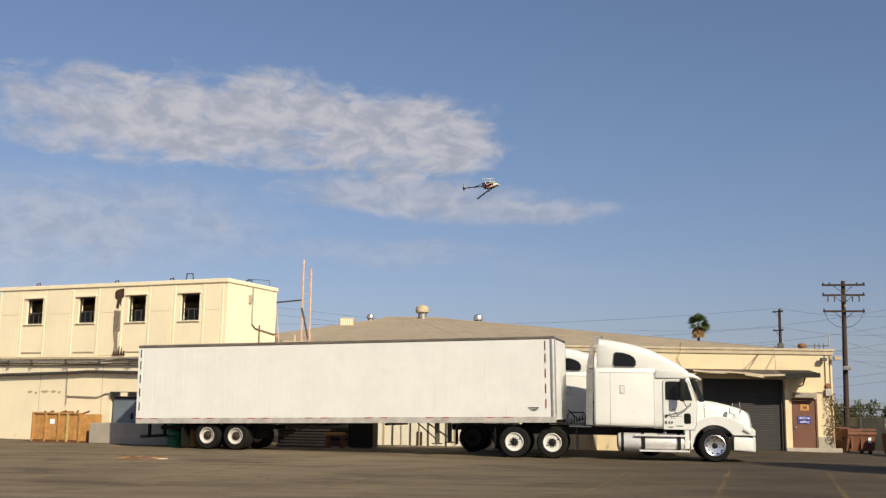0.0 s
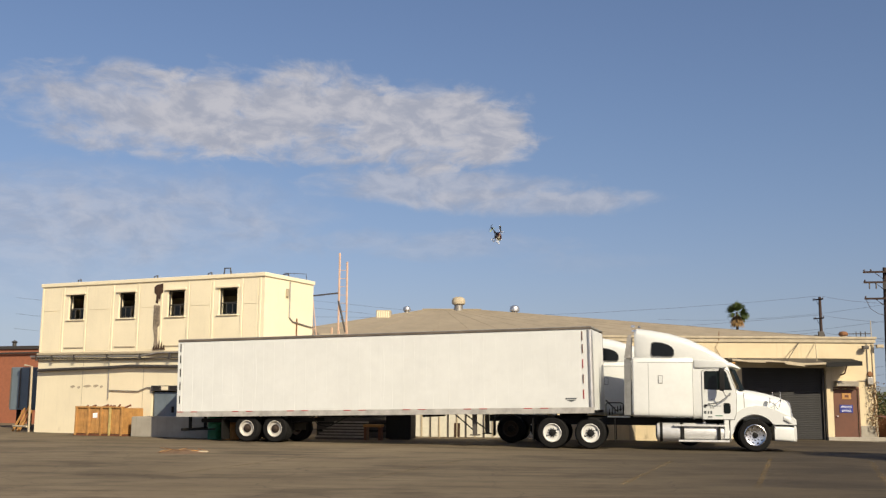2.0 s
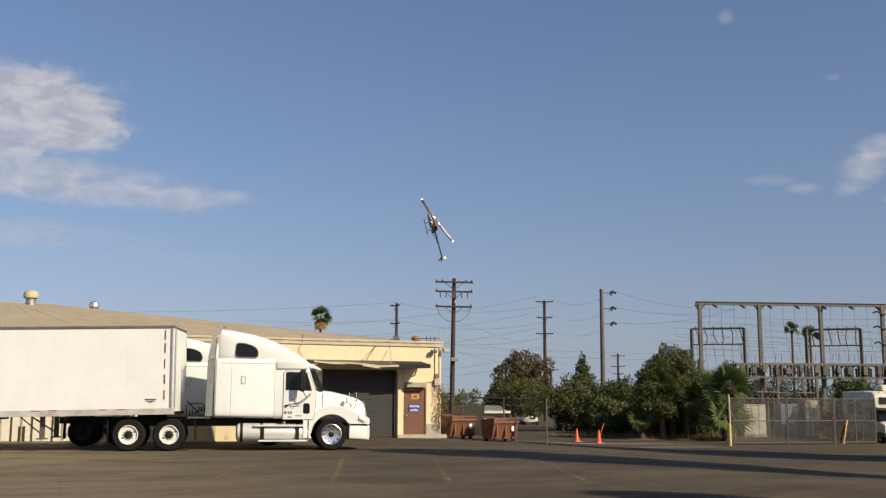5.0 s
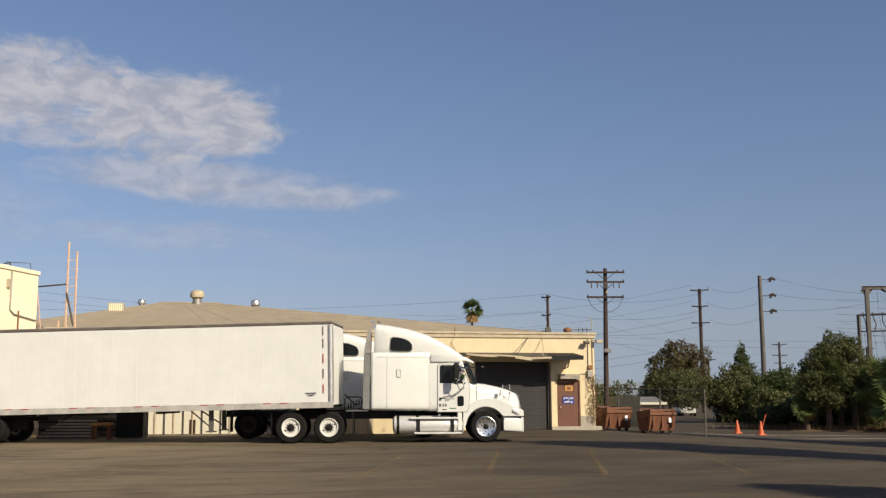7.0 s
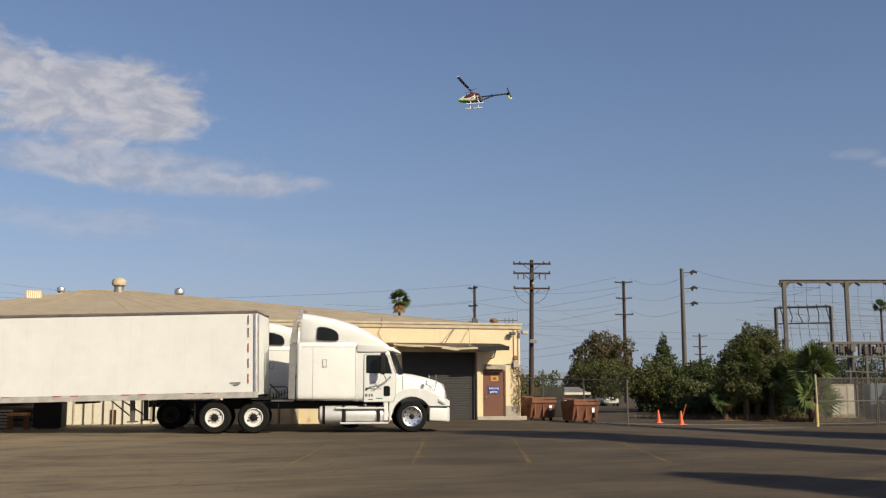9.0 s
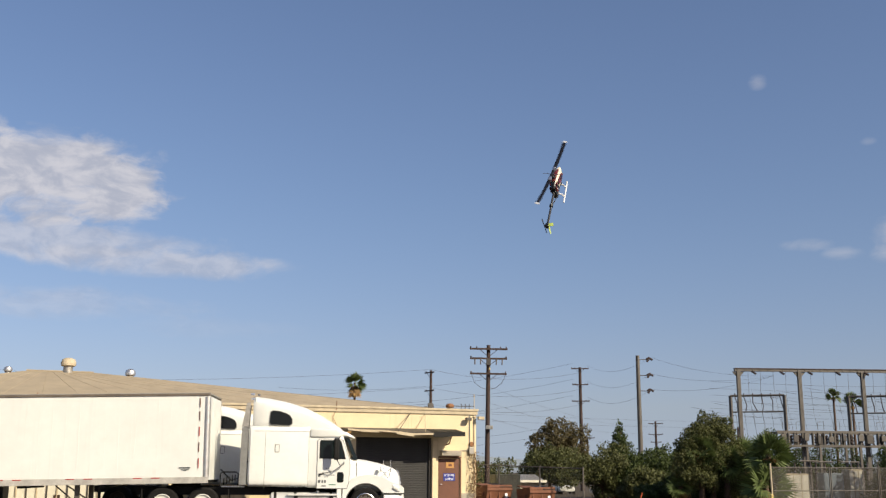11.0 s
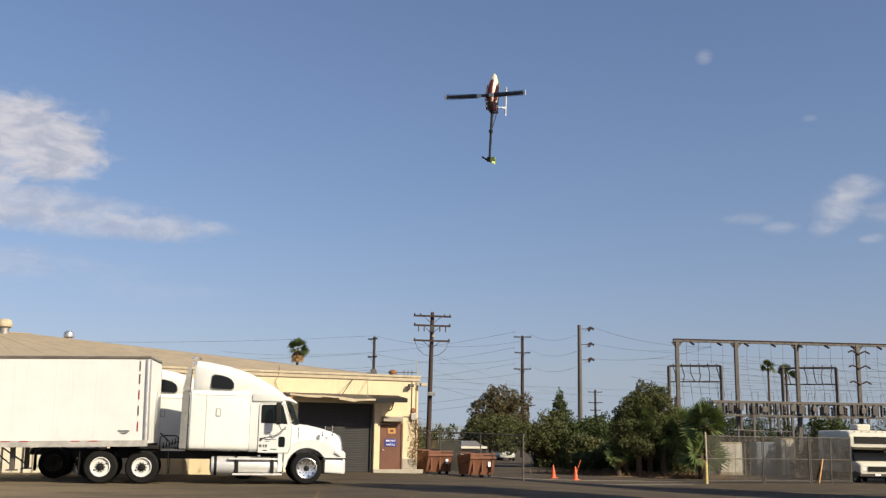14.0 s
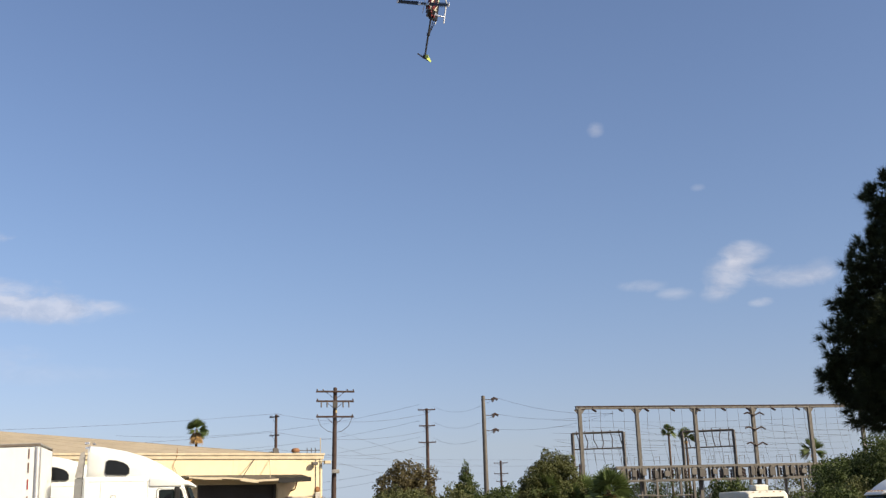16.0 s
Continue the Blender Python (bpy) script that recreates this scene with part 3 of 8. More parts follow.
    for u, y, w, h in ((9.6, 0.6, 0.35, 0.5), (11.2, 2.6, 0.3, 0.4)):
        part("roof_bracket", rods([(u, y, H + 0.1), (u + 0.06, y, H + h), (u + w, y, H + h), (u + w + 0.06, y, H + 0.1)], 0.03, 6), M_IRON, b)
    part("roof_wire", rods([(11.3, 2.6, H + 0.45), (12.0, 3.2, H + 0.45), (12.05, 3.4, H - 0.6)], 0.015, 5), M_IRON, b)


two_storey_building()


def brick_building():
    b = thing("brick_building", pose(-34, 62, 0, 0, 0, -20), "low red brick building behind the stucco block", "building", kind="structure")
    part("wall", bx(-8, 14, 0, 0.3, -0.5, 4.3), M_BRICK, b)
    part("side_wall", bx(13.7, 14, 0.301, 10, -0.5, 4.3), M_BRICK, b)
    part("coping", bx(-8.05, 14.06, -0.08, 0.36, 4.301, 4.5, bevel=0.02), M_IRON, b)
    part("roof", bx(-8, 13.69, 0.301, 10, 4.0, 4.2), M_ROOF, b)
    part("gutter_pipe", rods([(-8, -0.12, 4.15), (3, -0.12, 4.05), (14, -0.12, 4.12)], 0.05), M_IRON, b)
    for u in (2.5, 6.0):
        part("roof_cap", lathe([(4.5, 0.12), (4.75, 0.12), (4.8, 0.2), (4.9, 0.05)], "Z", 12, at=(u, 1, 0)), M_IRON, b)


brick_building()


def parked_container():
    c = thing("parked_box_trailer", pose(-23.3, 50.5, 0, 0, 0, -18), "blue-grey box trailer end beside the building", "trailer")
    part("body", bx(0, 1.3, 0, 3.0, 0.9, 3.0, bevel=0.03), M_BLUEGREY, c)
    for x in (0.06, 0.62, 1.18):
        part("door_bar", rods([(x, -0.04, 1.0), (x, -0.04, 2.95)], 0.03), M_STEEL, c)
    for x in (0.2, 0.9):
        part("support_leg", bx(x, x + 0.15, 0.3, 0.45, 0.0, 0.9), M_BLACK, c)


parked_container()


def iron_fence():
    f = thing("iron_fence", pose(-29.5, 49.9, 0, 0, 0, -16), "dark rusty iron fence with stacked scrap behind", "fence")
    for k in range(42):
        x = 0.16 * k
        part("bar", rods([(x, 0, 0), (x, 0, 1.85)], 0.016, 5), M_RUST if k % 3 else M_IRON, f)
    for z in (0.2, 1.0, 1.75):
        part("rail", bx(-0.05, 6.7, -0.02, 0.02, z, z + 0.05), M_RUST, f)
    fr = thing("metal_rack", pose(-28.3, 51.0, 0, 0, 0, -10), "pale metal rack standing behind the fence", "rack")
    for x in (0, 0.42):
        part("upright", bx(x, x + 0.06, 0, 0.06, 0, 1.9), M_TRIM, fr)
    for z in (0.9, 1.35, 1.84):
        part("crossbar", bx(0.061, 0.419, 0, 0.05, z, z + 0.05), M_TRIM, fr)
    for k, (x, y, w, h) in enumerate([(-29.6, 51.5, 1.3, 1.0), (-27.6, 51.3, 1.2, 0.9), (-25.9, 50.9, 1.4, 1.1), (-24.7, 50.0, 0.8, 0.8)]):
        t = thing("scrap_crate", pose(x, y, 0, 0, 0, 12 * k), "dark scrap crate behind the fence", "crate", "scrap crates")
        part("crate_body", bx(-w / 2, w / 2, -0.4, 0.4, 0, h, bevel=0.03), M_IRON, t)
        part("crate_lid", bx(-w / 2 - 0.03, w / 2 + 0.03, -0.43, 0.43, h + 0.002, h + 0.06, bevel=0.01), M_RUST, t)


iron_fence()
for k, (a, b) in enumerate([((-21.0, 46.0, 0), (-20.55, 46.15, 1.05)), ((-20.75, 45.9, 0), (-20.3, 46.1, 1.2)), ((-20.6, 45.75, 0.02), (-20.15, 46.0, 0.95))]):
    alone("leaning_board", rod(bmesh.new(), a, b, 0.05, n=4), M_OCHRE, "yellowish wooden board leaning on the wall", "board", "leaning boards")
alone("downpipe", rods([(-19.95, 45.3, 0), (-20.0, 45.35, 2.9), (-20.4, 45.5, 2.95)], 0.05, 8), M_TRIM, "cream downpipe at the building corner", "pipe")
alone("fence_rail", rods([(-20.0, 45.2, 0.25), (-20.9, 45.8, 0.25)], 0.045, 6), M_TRIM, "pale low rail beside the wall", "rail")


# ---- warehouse and shipping building ----


def warehouse_roof():
    b = thing("warehouse", Matrix.Identity(4), "long warehouse with a low tan hipped roof", "building", kind="structure")
    x0, x1, y0, y1, ze, zr = -12.0, 19.6, 54.0, 76.0, 4.85, 6.98
    bm = bmesh.new()
    v = [bm.verts.new(p) for p in ((x0, y0, ze), (x1, y0, ze), (x1, y1, ze), (x0, y1, ze), (-3.4, 62, zr), (0.2, 62, zr))]
    for f in ((0, 1, 5, 4), (1, 2, 5), (2, 3, 4, 5), (3, 0, 4)):
        bm.faces.new([v[i] for i in f])
    bm.faces.new([v[3], v[2], v[1], v[0]])
    part("roof", bm, M_ROOF, b)
    # lap seams down the front slope
    def roof_z(x, y):
        k = (y - y0) / (62 - y0)
        return ze + (zr - ze) * k
    for k in range(15):
        x = -11 + 2.2 * k
        tx = -3.4 + (x - x0) / (x1 - x0) * 3.6
        part("seam", rods([(x, y0 + 0.02, ze + 0.005), (tx, 61.98, zr - 0.004)], 0.013, 5), M_ROOF, b)
    part("ridge_cap", rods([(-3.4, 62, zr + 0.02), (0.2, 62, zr + 0.02)], 0.05, 6), M_ROOF, b)
    part("wall", bx(x0 + 0.4, 17.0, 54.4, 54.7, -0.2, ze - 0.01), M_STUCCO2, b)
    for x, y, r, h, nm in ((-1.2, 62.0, 0.42, 0.95, "large"), (2.2, 61.6, 0.30, 0.75, "small"), (-4.3, 61.2, 0.24, 0.55, "small")):
        t = thing("roof_ventilator", pose(x, y, roof_z(x, min(y, 62)) - 0.12 - 0.10 * abs(x) * (x > 0) - 0.02 * abs(x)), f"{nm} turbine ventilator on the warehouse roof", "ventilator", "roof ventilators")
        part("stack", lathe([(0, r * 0.62), (h * 0.45, r * 0.62), (h * 0.48, r * 0.8)], "Z", 18), M_PIPE, t, smooth=True)
        part("turbine_head", lathe([(h * 0.46, r * 0.7), (h * 0.52, r * 0.95), (h * 0.7, r), (h * 0.88, r * 0.85), (h * 0.98, r * 0.45), (h, 0.02)], "Z", 20), M_TRIM if r > 0.4 else M_ALU, t, smooth=True)
    c = thing("rooftop_cooler", pose(-5.55, 59.8, 6.1), "beige rooftop swamp cooler with louvred sides", "cooler")
    part("casing", bx(-0.42, 0.42, -0.4, 0.4, 0, 0.62, bevel=0.03), M_TRIM, c)
    for k in range(7):
        part("louvre", bx(-0.36 + 0.105 * k, -0.30 + 0.105 * k, -0.425, -0.402, 0.06, 0.56), M_STUCCO, c)


warehouse_roof()


def shipping_building():
    b = thing("shipping_building", pose(0, 44.8, 0), "single-storey tan stucco building with a loading door", "building", kind="structure")
    x0, x1, H = -7.0, 17.1, 4.30
    holes = [(11.40, 14.95, -0.2, 3.05), (15.27, 16.30, -0.2, 2.17)]
    part("front_wall", wall_mesh(x0, x1, -0.2, H, 0.3, holes), M_STUCCO2, b)
    part("side_wall", bx(x1 - 0.3, x1, 0.301, 5.2, -0.4, H), M_STUCCO2, b)
    part("left_wall", bx(x0, x0 + 0.3, 0.301, 5.2, -0.2, H), M_STUCCO2, b)
    part("roof", bx(x0 + 0.301, x1 - 0.301, 0.301, 5.5, H - 0.25, H - 0.05), M_ROOF, b)
    co = bmesh.new()
    box(co, x0, x1 + 0.10, -0.10, 0.34, H + 0.002, H + 0.10, 0.015)
    box(co, x0, x1 + 0.06, -0.06, -0.002, H - 0.16, H, 0.01)
    box(co, x1 + 0.002, x1 + 0.10, 0.345, 5.3, H + 0.002, H + 0.10, 0.01)
    part("parapet_trim", co, M_TRIM, b)
    part("door_recess", bx(11.3, 15.1, 0.35, 0.4, -0.1, 3.2), M_DARK, b)
    sh = part("roller_shutter", bx(11.36, 14.99, 0.24, 0.29, -0.05, 3.1), M_GREYSHUT, b, "grey steel roller shutter, closed")
    bm0 = bx(11.42, 14.94, 0.205, 0.238, -0.034, 0.034, bevel=0.012)
    first = part("shutter_slat", bm0, M_GREYSHUT, sh)
    first.location.z = 0.04
    for k in range(1, 40):
        o = new("shutter_slat", first.data)
        o.parent = sh
        o.location.z = 0.04 + 0.077 * k
    for x in (11.40, 14.86):
        part("guide_rail", bx(x, x + 0.09, 0.10, 0.20, -0.05, 3.05), M_IRON, b)
    part("jamb_post", bx(14.97, 15.25, -0.05, -0.002, -0.05, 2.9, bevel=0.01), M_STUCCO2, b)
    # bent metal awning, sagging in the middle
    aw = part("awning", bx(10.6, 10.62, -1.3, 0, 3.3, 3.35), M_IRON, b, "bent sheet-metal awning with torn pale edge")
    xs = [10.7, 11.3, 12.1, 12.9, 13.7, 14.6, 15.3, 16.1]
    zf = [3.34, 3.30, 3.30, 3.26, 3.18, 3.22, 3.26, 3.28]
    for k in range(7):
        bm = bmesh.new()
        vs = [(xs[k], -0.005, 3.46), (xs[k + 1], -0.005, 3.46), (xs[k + 1], -1.25, zf[k + 1]), (xs[k], -1.25, zf[k])]
        t = [bm.verts.new(p) for p in vs]
        u = [bm.verts.new((p[0], p[1], p[2] - 0.05)) for p in vs]
        bm.faces.new(t), bm.faces.new(u[::-1])
        for i in range(4):
            bm.faces.new((t[i], u[i], u[(i + 1) % 4], t[(i + 1) % 4]))
        part("awning_sheet", bm, M_IRON if k < 5 else M_BLACK, aw)
        dz = (0.05, 0.07, 0.04, 0.10, 0.06, 0.17, 0.17)[k]
        part("fascia", slab([(xs[k], zf[k] - dz), (xs[k + 1], zf[k + 1] - dz - 0.02 * (k % 2)), (xs[k + 1], zf[k + 1] + 0.02), (xs[k], zf[k] + 0.03)], -1.29, -1.255), M_TRIM if k < 5 else M_BLACK, aw)
    for x in (13.9, 14.6):
        part("hanger_rod", rods([(x, -0.02, 4.15), (x - 0.9 if x < 14 else x - 0.35, -1.2, 3.3)], 0.018, 5), M_IRON if x < 14 else M_TRIM, aw)
    part("support_strut", rods([(15.62, -0.02, 2.75), (15.62, -0.5, 2.8), (15.62, -0.9, 3.22)], 0.03, 6), M_RUST, aw)
    # door, sign, cooler
    d = part("door", bx(15.29, 16.28, 0.03, 0.09, -0.02, 2.14, bevel=0.01), M_BROWN, b, "brown steel personnel door with scuffed paint")
    part("door_knob", lathe([(-0.06, 0.03), (0.028, 0.035)], "Y", 10, at=(15.40, 0, 1.0)), M_CHROME, d)
    fr = bmesh.new()
    box(fr, 15.20, 15.268, -0.02, 0.1, 0, 2.24)
    box(fr, 16.302, 16.37, -0.02, 0.1, 0, 2.24)
    box(fr, 15.269, 16.301, -0.02, 0.1, 2.172, 2.24)
    part("door_frame", fr, M_BROWN, b)
    s = part("sign", bx(15.52, 16.08, 0.005, 0.022, 1.15, 1.48), M_BLUESIGN, d, "blue sign with white lettering")
    for txt, z, size in (("RECEIVING", 1.36, 0.115), ("&", 1.282, 0.06), ("SHIPPING", 1.185, 0.115)):
        cu = bpy.data.curves.new("lettering", "FONT")
        cu.body, cu.size, cu.align_x, cu.extrude = txt, size, "CENTER", 0.001
        me_ob = bpy.data.objects.new("lettering_text", cu)
        scene.collection.objects.link(me_ob)
        bpy.context.view_layer.update()
        me = bpy.data.meshes.new_from_object(me_ob)
        bpy.data.objects.remove(me_ob)
        me.materials.append(M_INK)
        o = new("lettering", me)
        o.parent = s
        o.matrix_local = pose(15.80, 0.001, z, 90) @ Matrix.Diagonal((0.82, 1, 1, 1))
    n = part("notice", bx(15.64, 16.02, 0.008, 0.022, 1.72, 1.98), M_OCHRE, d, "orange notice with an arrow")
    part("notice_mark", bx(15.75, 15.92, 0.0, 0.006, 1.80, 1.90), M_RUSTBIN, n)
    ac = part("wall_cooler", bx(15.32, 16.28, -0.35, -0.002, 2.26, 2.50, bevel=0.02), M_TRIM, b, "weathered window air conditioner over the door")
    for k in range(5):
        part("grille_bar", bx(15.36, 16.24, -0.365, -0.352, 2.28 + 0.042 * k, 2.30 + 0.042 * k), M_PIPE, ac)
    fl = part("flood_light", bx(16.52, 16.78, -0.32, -0.12, 3.86, 4.0, bevel=0.02), M_IRON, b, "wall flood light on a bracket")
    part("arm", rods([(16.75, -0.01, 3.95), (16.72, -0.2, 3.95)], 0.02), M_IRON, fl)
    cam_h = part("corner_lamp", bx(17.12, 17.42, -0.30, -0.12, 3.92, 4.06, bevel=0.02), M_TRIM, b, "pale flood lamp at the corner")
    part("arm", rods([(16.95, -0.02, 4.05), (17.3, -0.2, 4.03)], 0.02), M_TRIM, cam_h)
    part("conduit", rods([(16.78, -0.03, 4.2), (16.78, -0.03, 2.2)], 0.02), M_PIPE, b)
    part("conduit", rods([(17.0, -0.03, 5.1), (17.0, -0.03, 1.2)], 0.018), M_TRIM, b)
    part("conduit", rods([(16.3, -0.03, 2.5), (16.85, -0.03, 2.52)], 0.02), M_PIPE, b)
    part("meter_box", bx(16.72, 16.95, -0.14, -0.04, 2.36, 2.66, bevel=0.01), M_PIPE, b)
    part("alarm_bell", lathe([(-0.10, 0.10), (-0.04, 0.12)], "Y", 14, at=(16.86, 0, 2.80)), M_RUST, b)
    part("kerb", bx(14.9, 17.3, -0.28, -0.06, -0.05, 0.13, bevel=0.02), M_CONCRETE, b)
    part("skirting", bx(16.38, 17.08, -0.02, -0.002, -0.05, 0.6), M_CONCRETE, b)
    for x in (10.45, 4.0, -2.0):
        part("parapet_bracket", rods([(x, -0.05, 4.2), (x, -0.1, 4.5), (x + 0.05, 0.1, 4.6)], 0.02), M_RUST, b)
    part("hanging_cable", rods([(10.45, -0.05, 4.2), (10.3, -0.06, 3.9), (10.5, -0.06, 3.5)], 0.012, 5), M_RUST, b)
    # roof things
    t = thing("roof_fan", pose(16.1, 45.6, 4.25), "red and white striped roof fan", "fan")
    part("fan_base", lathe([(0, 0.14), (0.25, 0.14)], "Z", 14), M_TRIM, t)
    part("fan_head", lathe([(0.251, 0.19), (0.34, 0.2), (0.42, 0.14), (0.44, 0.02)], "Z", 14), M_RUST, t, smooth=True)
    t = thing("roof_box", pose(15.1, 45.5, 4.25), "small grey box lamp on the roof", "box")
    part("box_body", bx(-0.12, 0.12, -0.06, 0.06, 0.15, 0.42, bevel=0.01), M_IRON, t)
    part("box_leg", rods([(0, 0, 0), (0, 0, 0.15)], 0.02), M_IRON, t)
    t = thing("roof_antenna", pose(16.6, 45.7, 4.25), "low roof antenna on a rail", "antenna")
    part("rail", rods([(-0.3, 0, 0.33), (0.75, 0, 0.35)], 0.018), M_IRON, t)
    for x in (0.1, 0.3, 0.5):
        part("antenna_leg", rods([(x, 0, 0.0), (x, 0, 0.45)], 0.018), M_IRON, t)


shipping_building()


def vine():
    rnd = random.Random(3)
    t = thing("wall_vine", pose(17.05, 44.68, 0), "thin brown climbing vine on the wall corner", "vine")
    part("stem", rods([(0, 0, 0), (-0.12, 0, 0.8), (0.02, 0, 1.6), (-0.08, 0, 2.4)], 0.015, 5), M_RUST, t)
    V, F = [], []
    for k in range(420):
        z = rnd.uniform(0.3, 2.5)
        c = Vector((rnd.gauss(-0.1, 0.16), rnd.uniform(-0.08, 0.06), z))
        a, b2 = Vector((rnd.gauss(0, 1), rnd.gauss(0, 1), rnd.gauss(0, 1))).normalized() * 0.05, Vector((rnd.gauss(0, 1), rnd.gauss(0, 1), rnd.gauss(0, 1))).normalized() * 0.05
        i = len(V)
        V += [tuple(c), tuple(c + a), tuple(c + a + b2), tuple(c + b2)]
        F.append((i, i + 1, i + 2, i + 3))
    raw("leaves", V, F, M_DRY, t)


vine()

# ---- articulated truck ----


def wheel(parent, x, y, z, face, r=0.52, width=0.28, rim=M_RIM, rounds=0):
    """face: -1 when the outer side looks towards -y. Tyre, rim, hub, hand holes and wheel nuts."""
    disc = rim is M_DISC
    k = 0.66 if rim is M_CHROME else 0.59      # rim to tyre
    w = part("wheel", lathe([(-width / 2, r * (k - 0.005)), (-width / 2, r * 0.9), (-width * 0.36, r * 0.985), (-width * 0.12, r), (-width * 0.10, r * 0.985), (width * 0.10, r * 0.985), (width * 0.12, r), (width * 0.36, r * 0.985), (width / 2, r * 0.9), (width / 2, r * (k - 0.005))], caps=False), M_TYRE, parent, smooth=True)
    w.location = (x, y, z)
    o = face * width / 2
    if disc:
        part("rim", lathe([(o * 0.5, r * k), (o * 1.02, r * k), (o * 1.06, r * (k - 0.04)), (o * 0.72, r * (k - 0.09)), (o * 0.62, r * 0.34), (o * 0.70, r * 0.24), (o * 0.70, r * 0.1)]), rim, w, smooth=True)
        part("hub", lathe([(o * 0.70, r * 0.235), (o * 0.92, r * 0.21), (o * 0.96, r * 0.12), (o * 1.12, r * 0.10), (o * 1.14, 0.01)], n=16), M_BLACK, w, smooth=True)
        for j in range(10):
            a = 2 * math.pi * j / 10
            part("wheel_nut", lathe([(o * 0.66, r * 0.042), (o * 0.90, r * 0.036)], n=6, at=(r * 0.275 * math.cos(a), 0, r * 0.275 * math.sin(a))), M_BLACK, w)
        for j in range(2):
            a = 0.5 + math.pi * j
            part("hand_hole", lathe([(o * 0.60, r * 0.062), (o * 0.69, r * 0.06)], n=10, at=(r * 0.41 * math.cos(a), 0, r * 0.41 * math.sin(a))), M_BLACK, w)
        return w
    chrome = rim is M_CHROME
    part("rim", lathe([(o * 0.5, r * k), (o * 1.02, r * k), (o * 1.06, r * (k - 0.03)), (o * 0.9, r * (k - 0.07)), (o * (0.8 if chrome else 0.45), r * (k - 0.16)), (o * (0.76 if chrome else 0.5), r * 0.1)]), rim, w, smooth=True)
    part("hub", lathe([(o * 0.44, r * 0.22 if chrome else r * 0.33), (o * 0.62, r * 0.2 if chrome else r * 0.31), (o * 0.66, r * 0.19), (o * 0.98, r * 0.17), (o * 1.06, r * 0.12), (o * 1.08, 0.01)], n=16), M_BLACK if chrome else M_HUBRUST_SHADE, w, smooth=True)
    for j in range(rounds):
        a = 2 * math.pi * j / rounds
        part("hand_hole", lathe([(o * 0.74, r * 0.066), (o * 0.84, r * 0.06)], n=8, at=(r * 0.50 * math.cos(a), 0, r * 0.50 * math.sin(a))), M_BLACK, w)
        part("wheel_nut", lathe([(o * 0.74, r * 0.03), (o * 0.90, r * 0.028)], n=6, at=(r * 0.30 * math.cos(a + 0.3), 0, r * 0.30 * math.sin(a + 0.3))), M_BLACK, w)
    return w


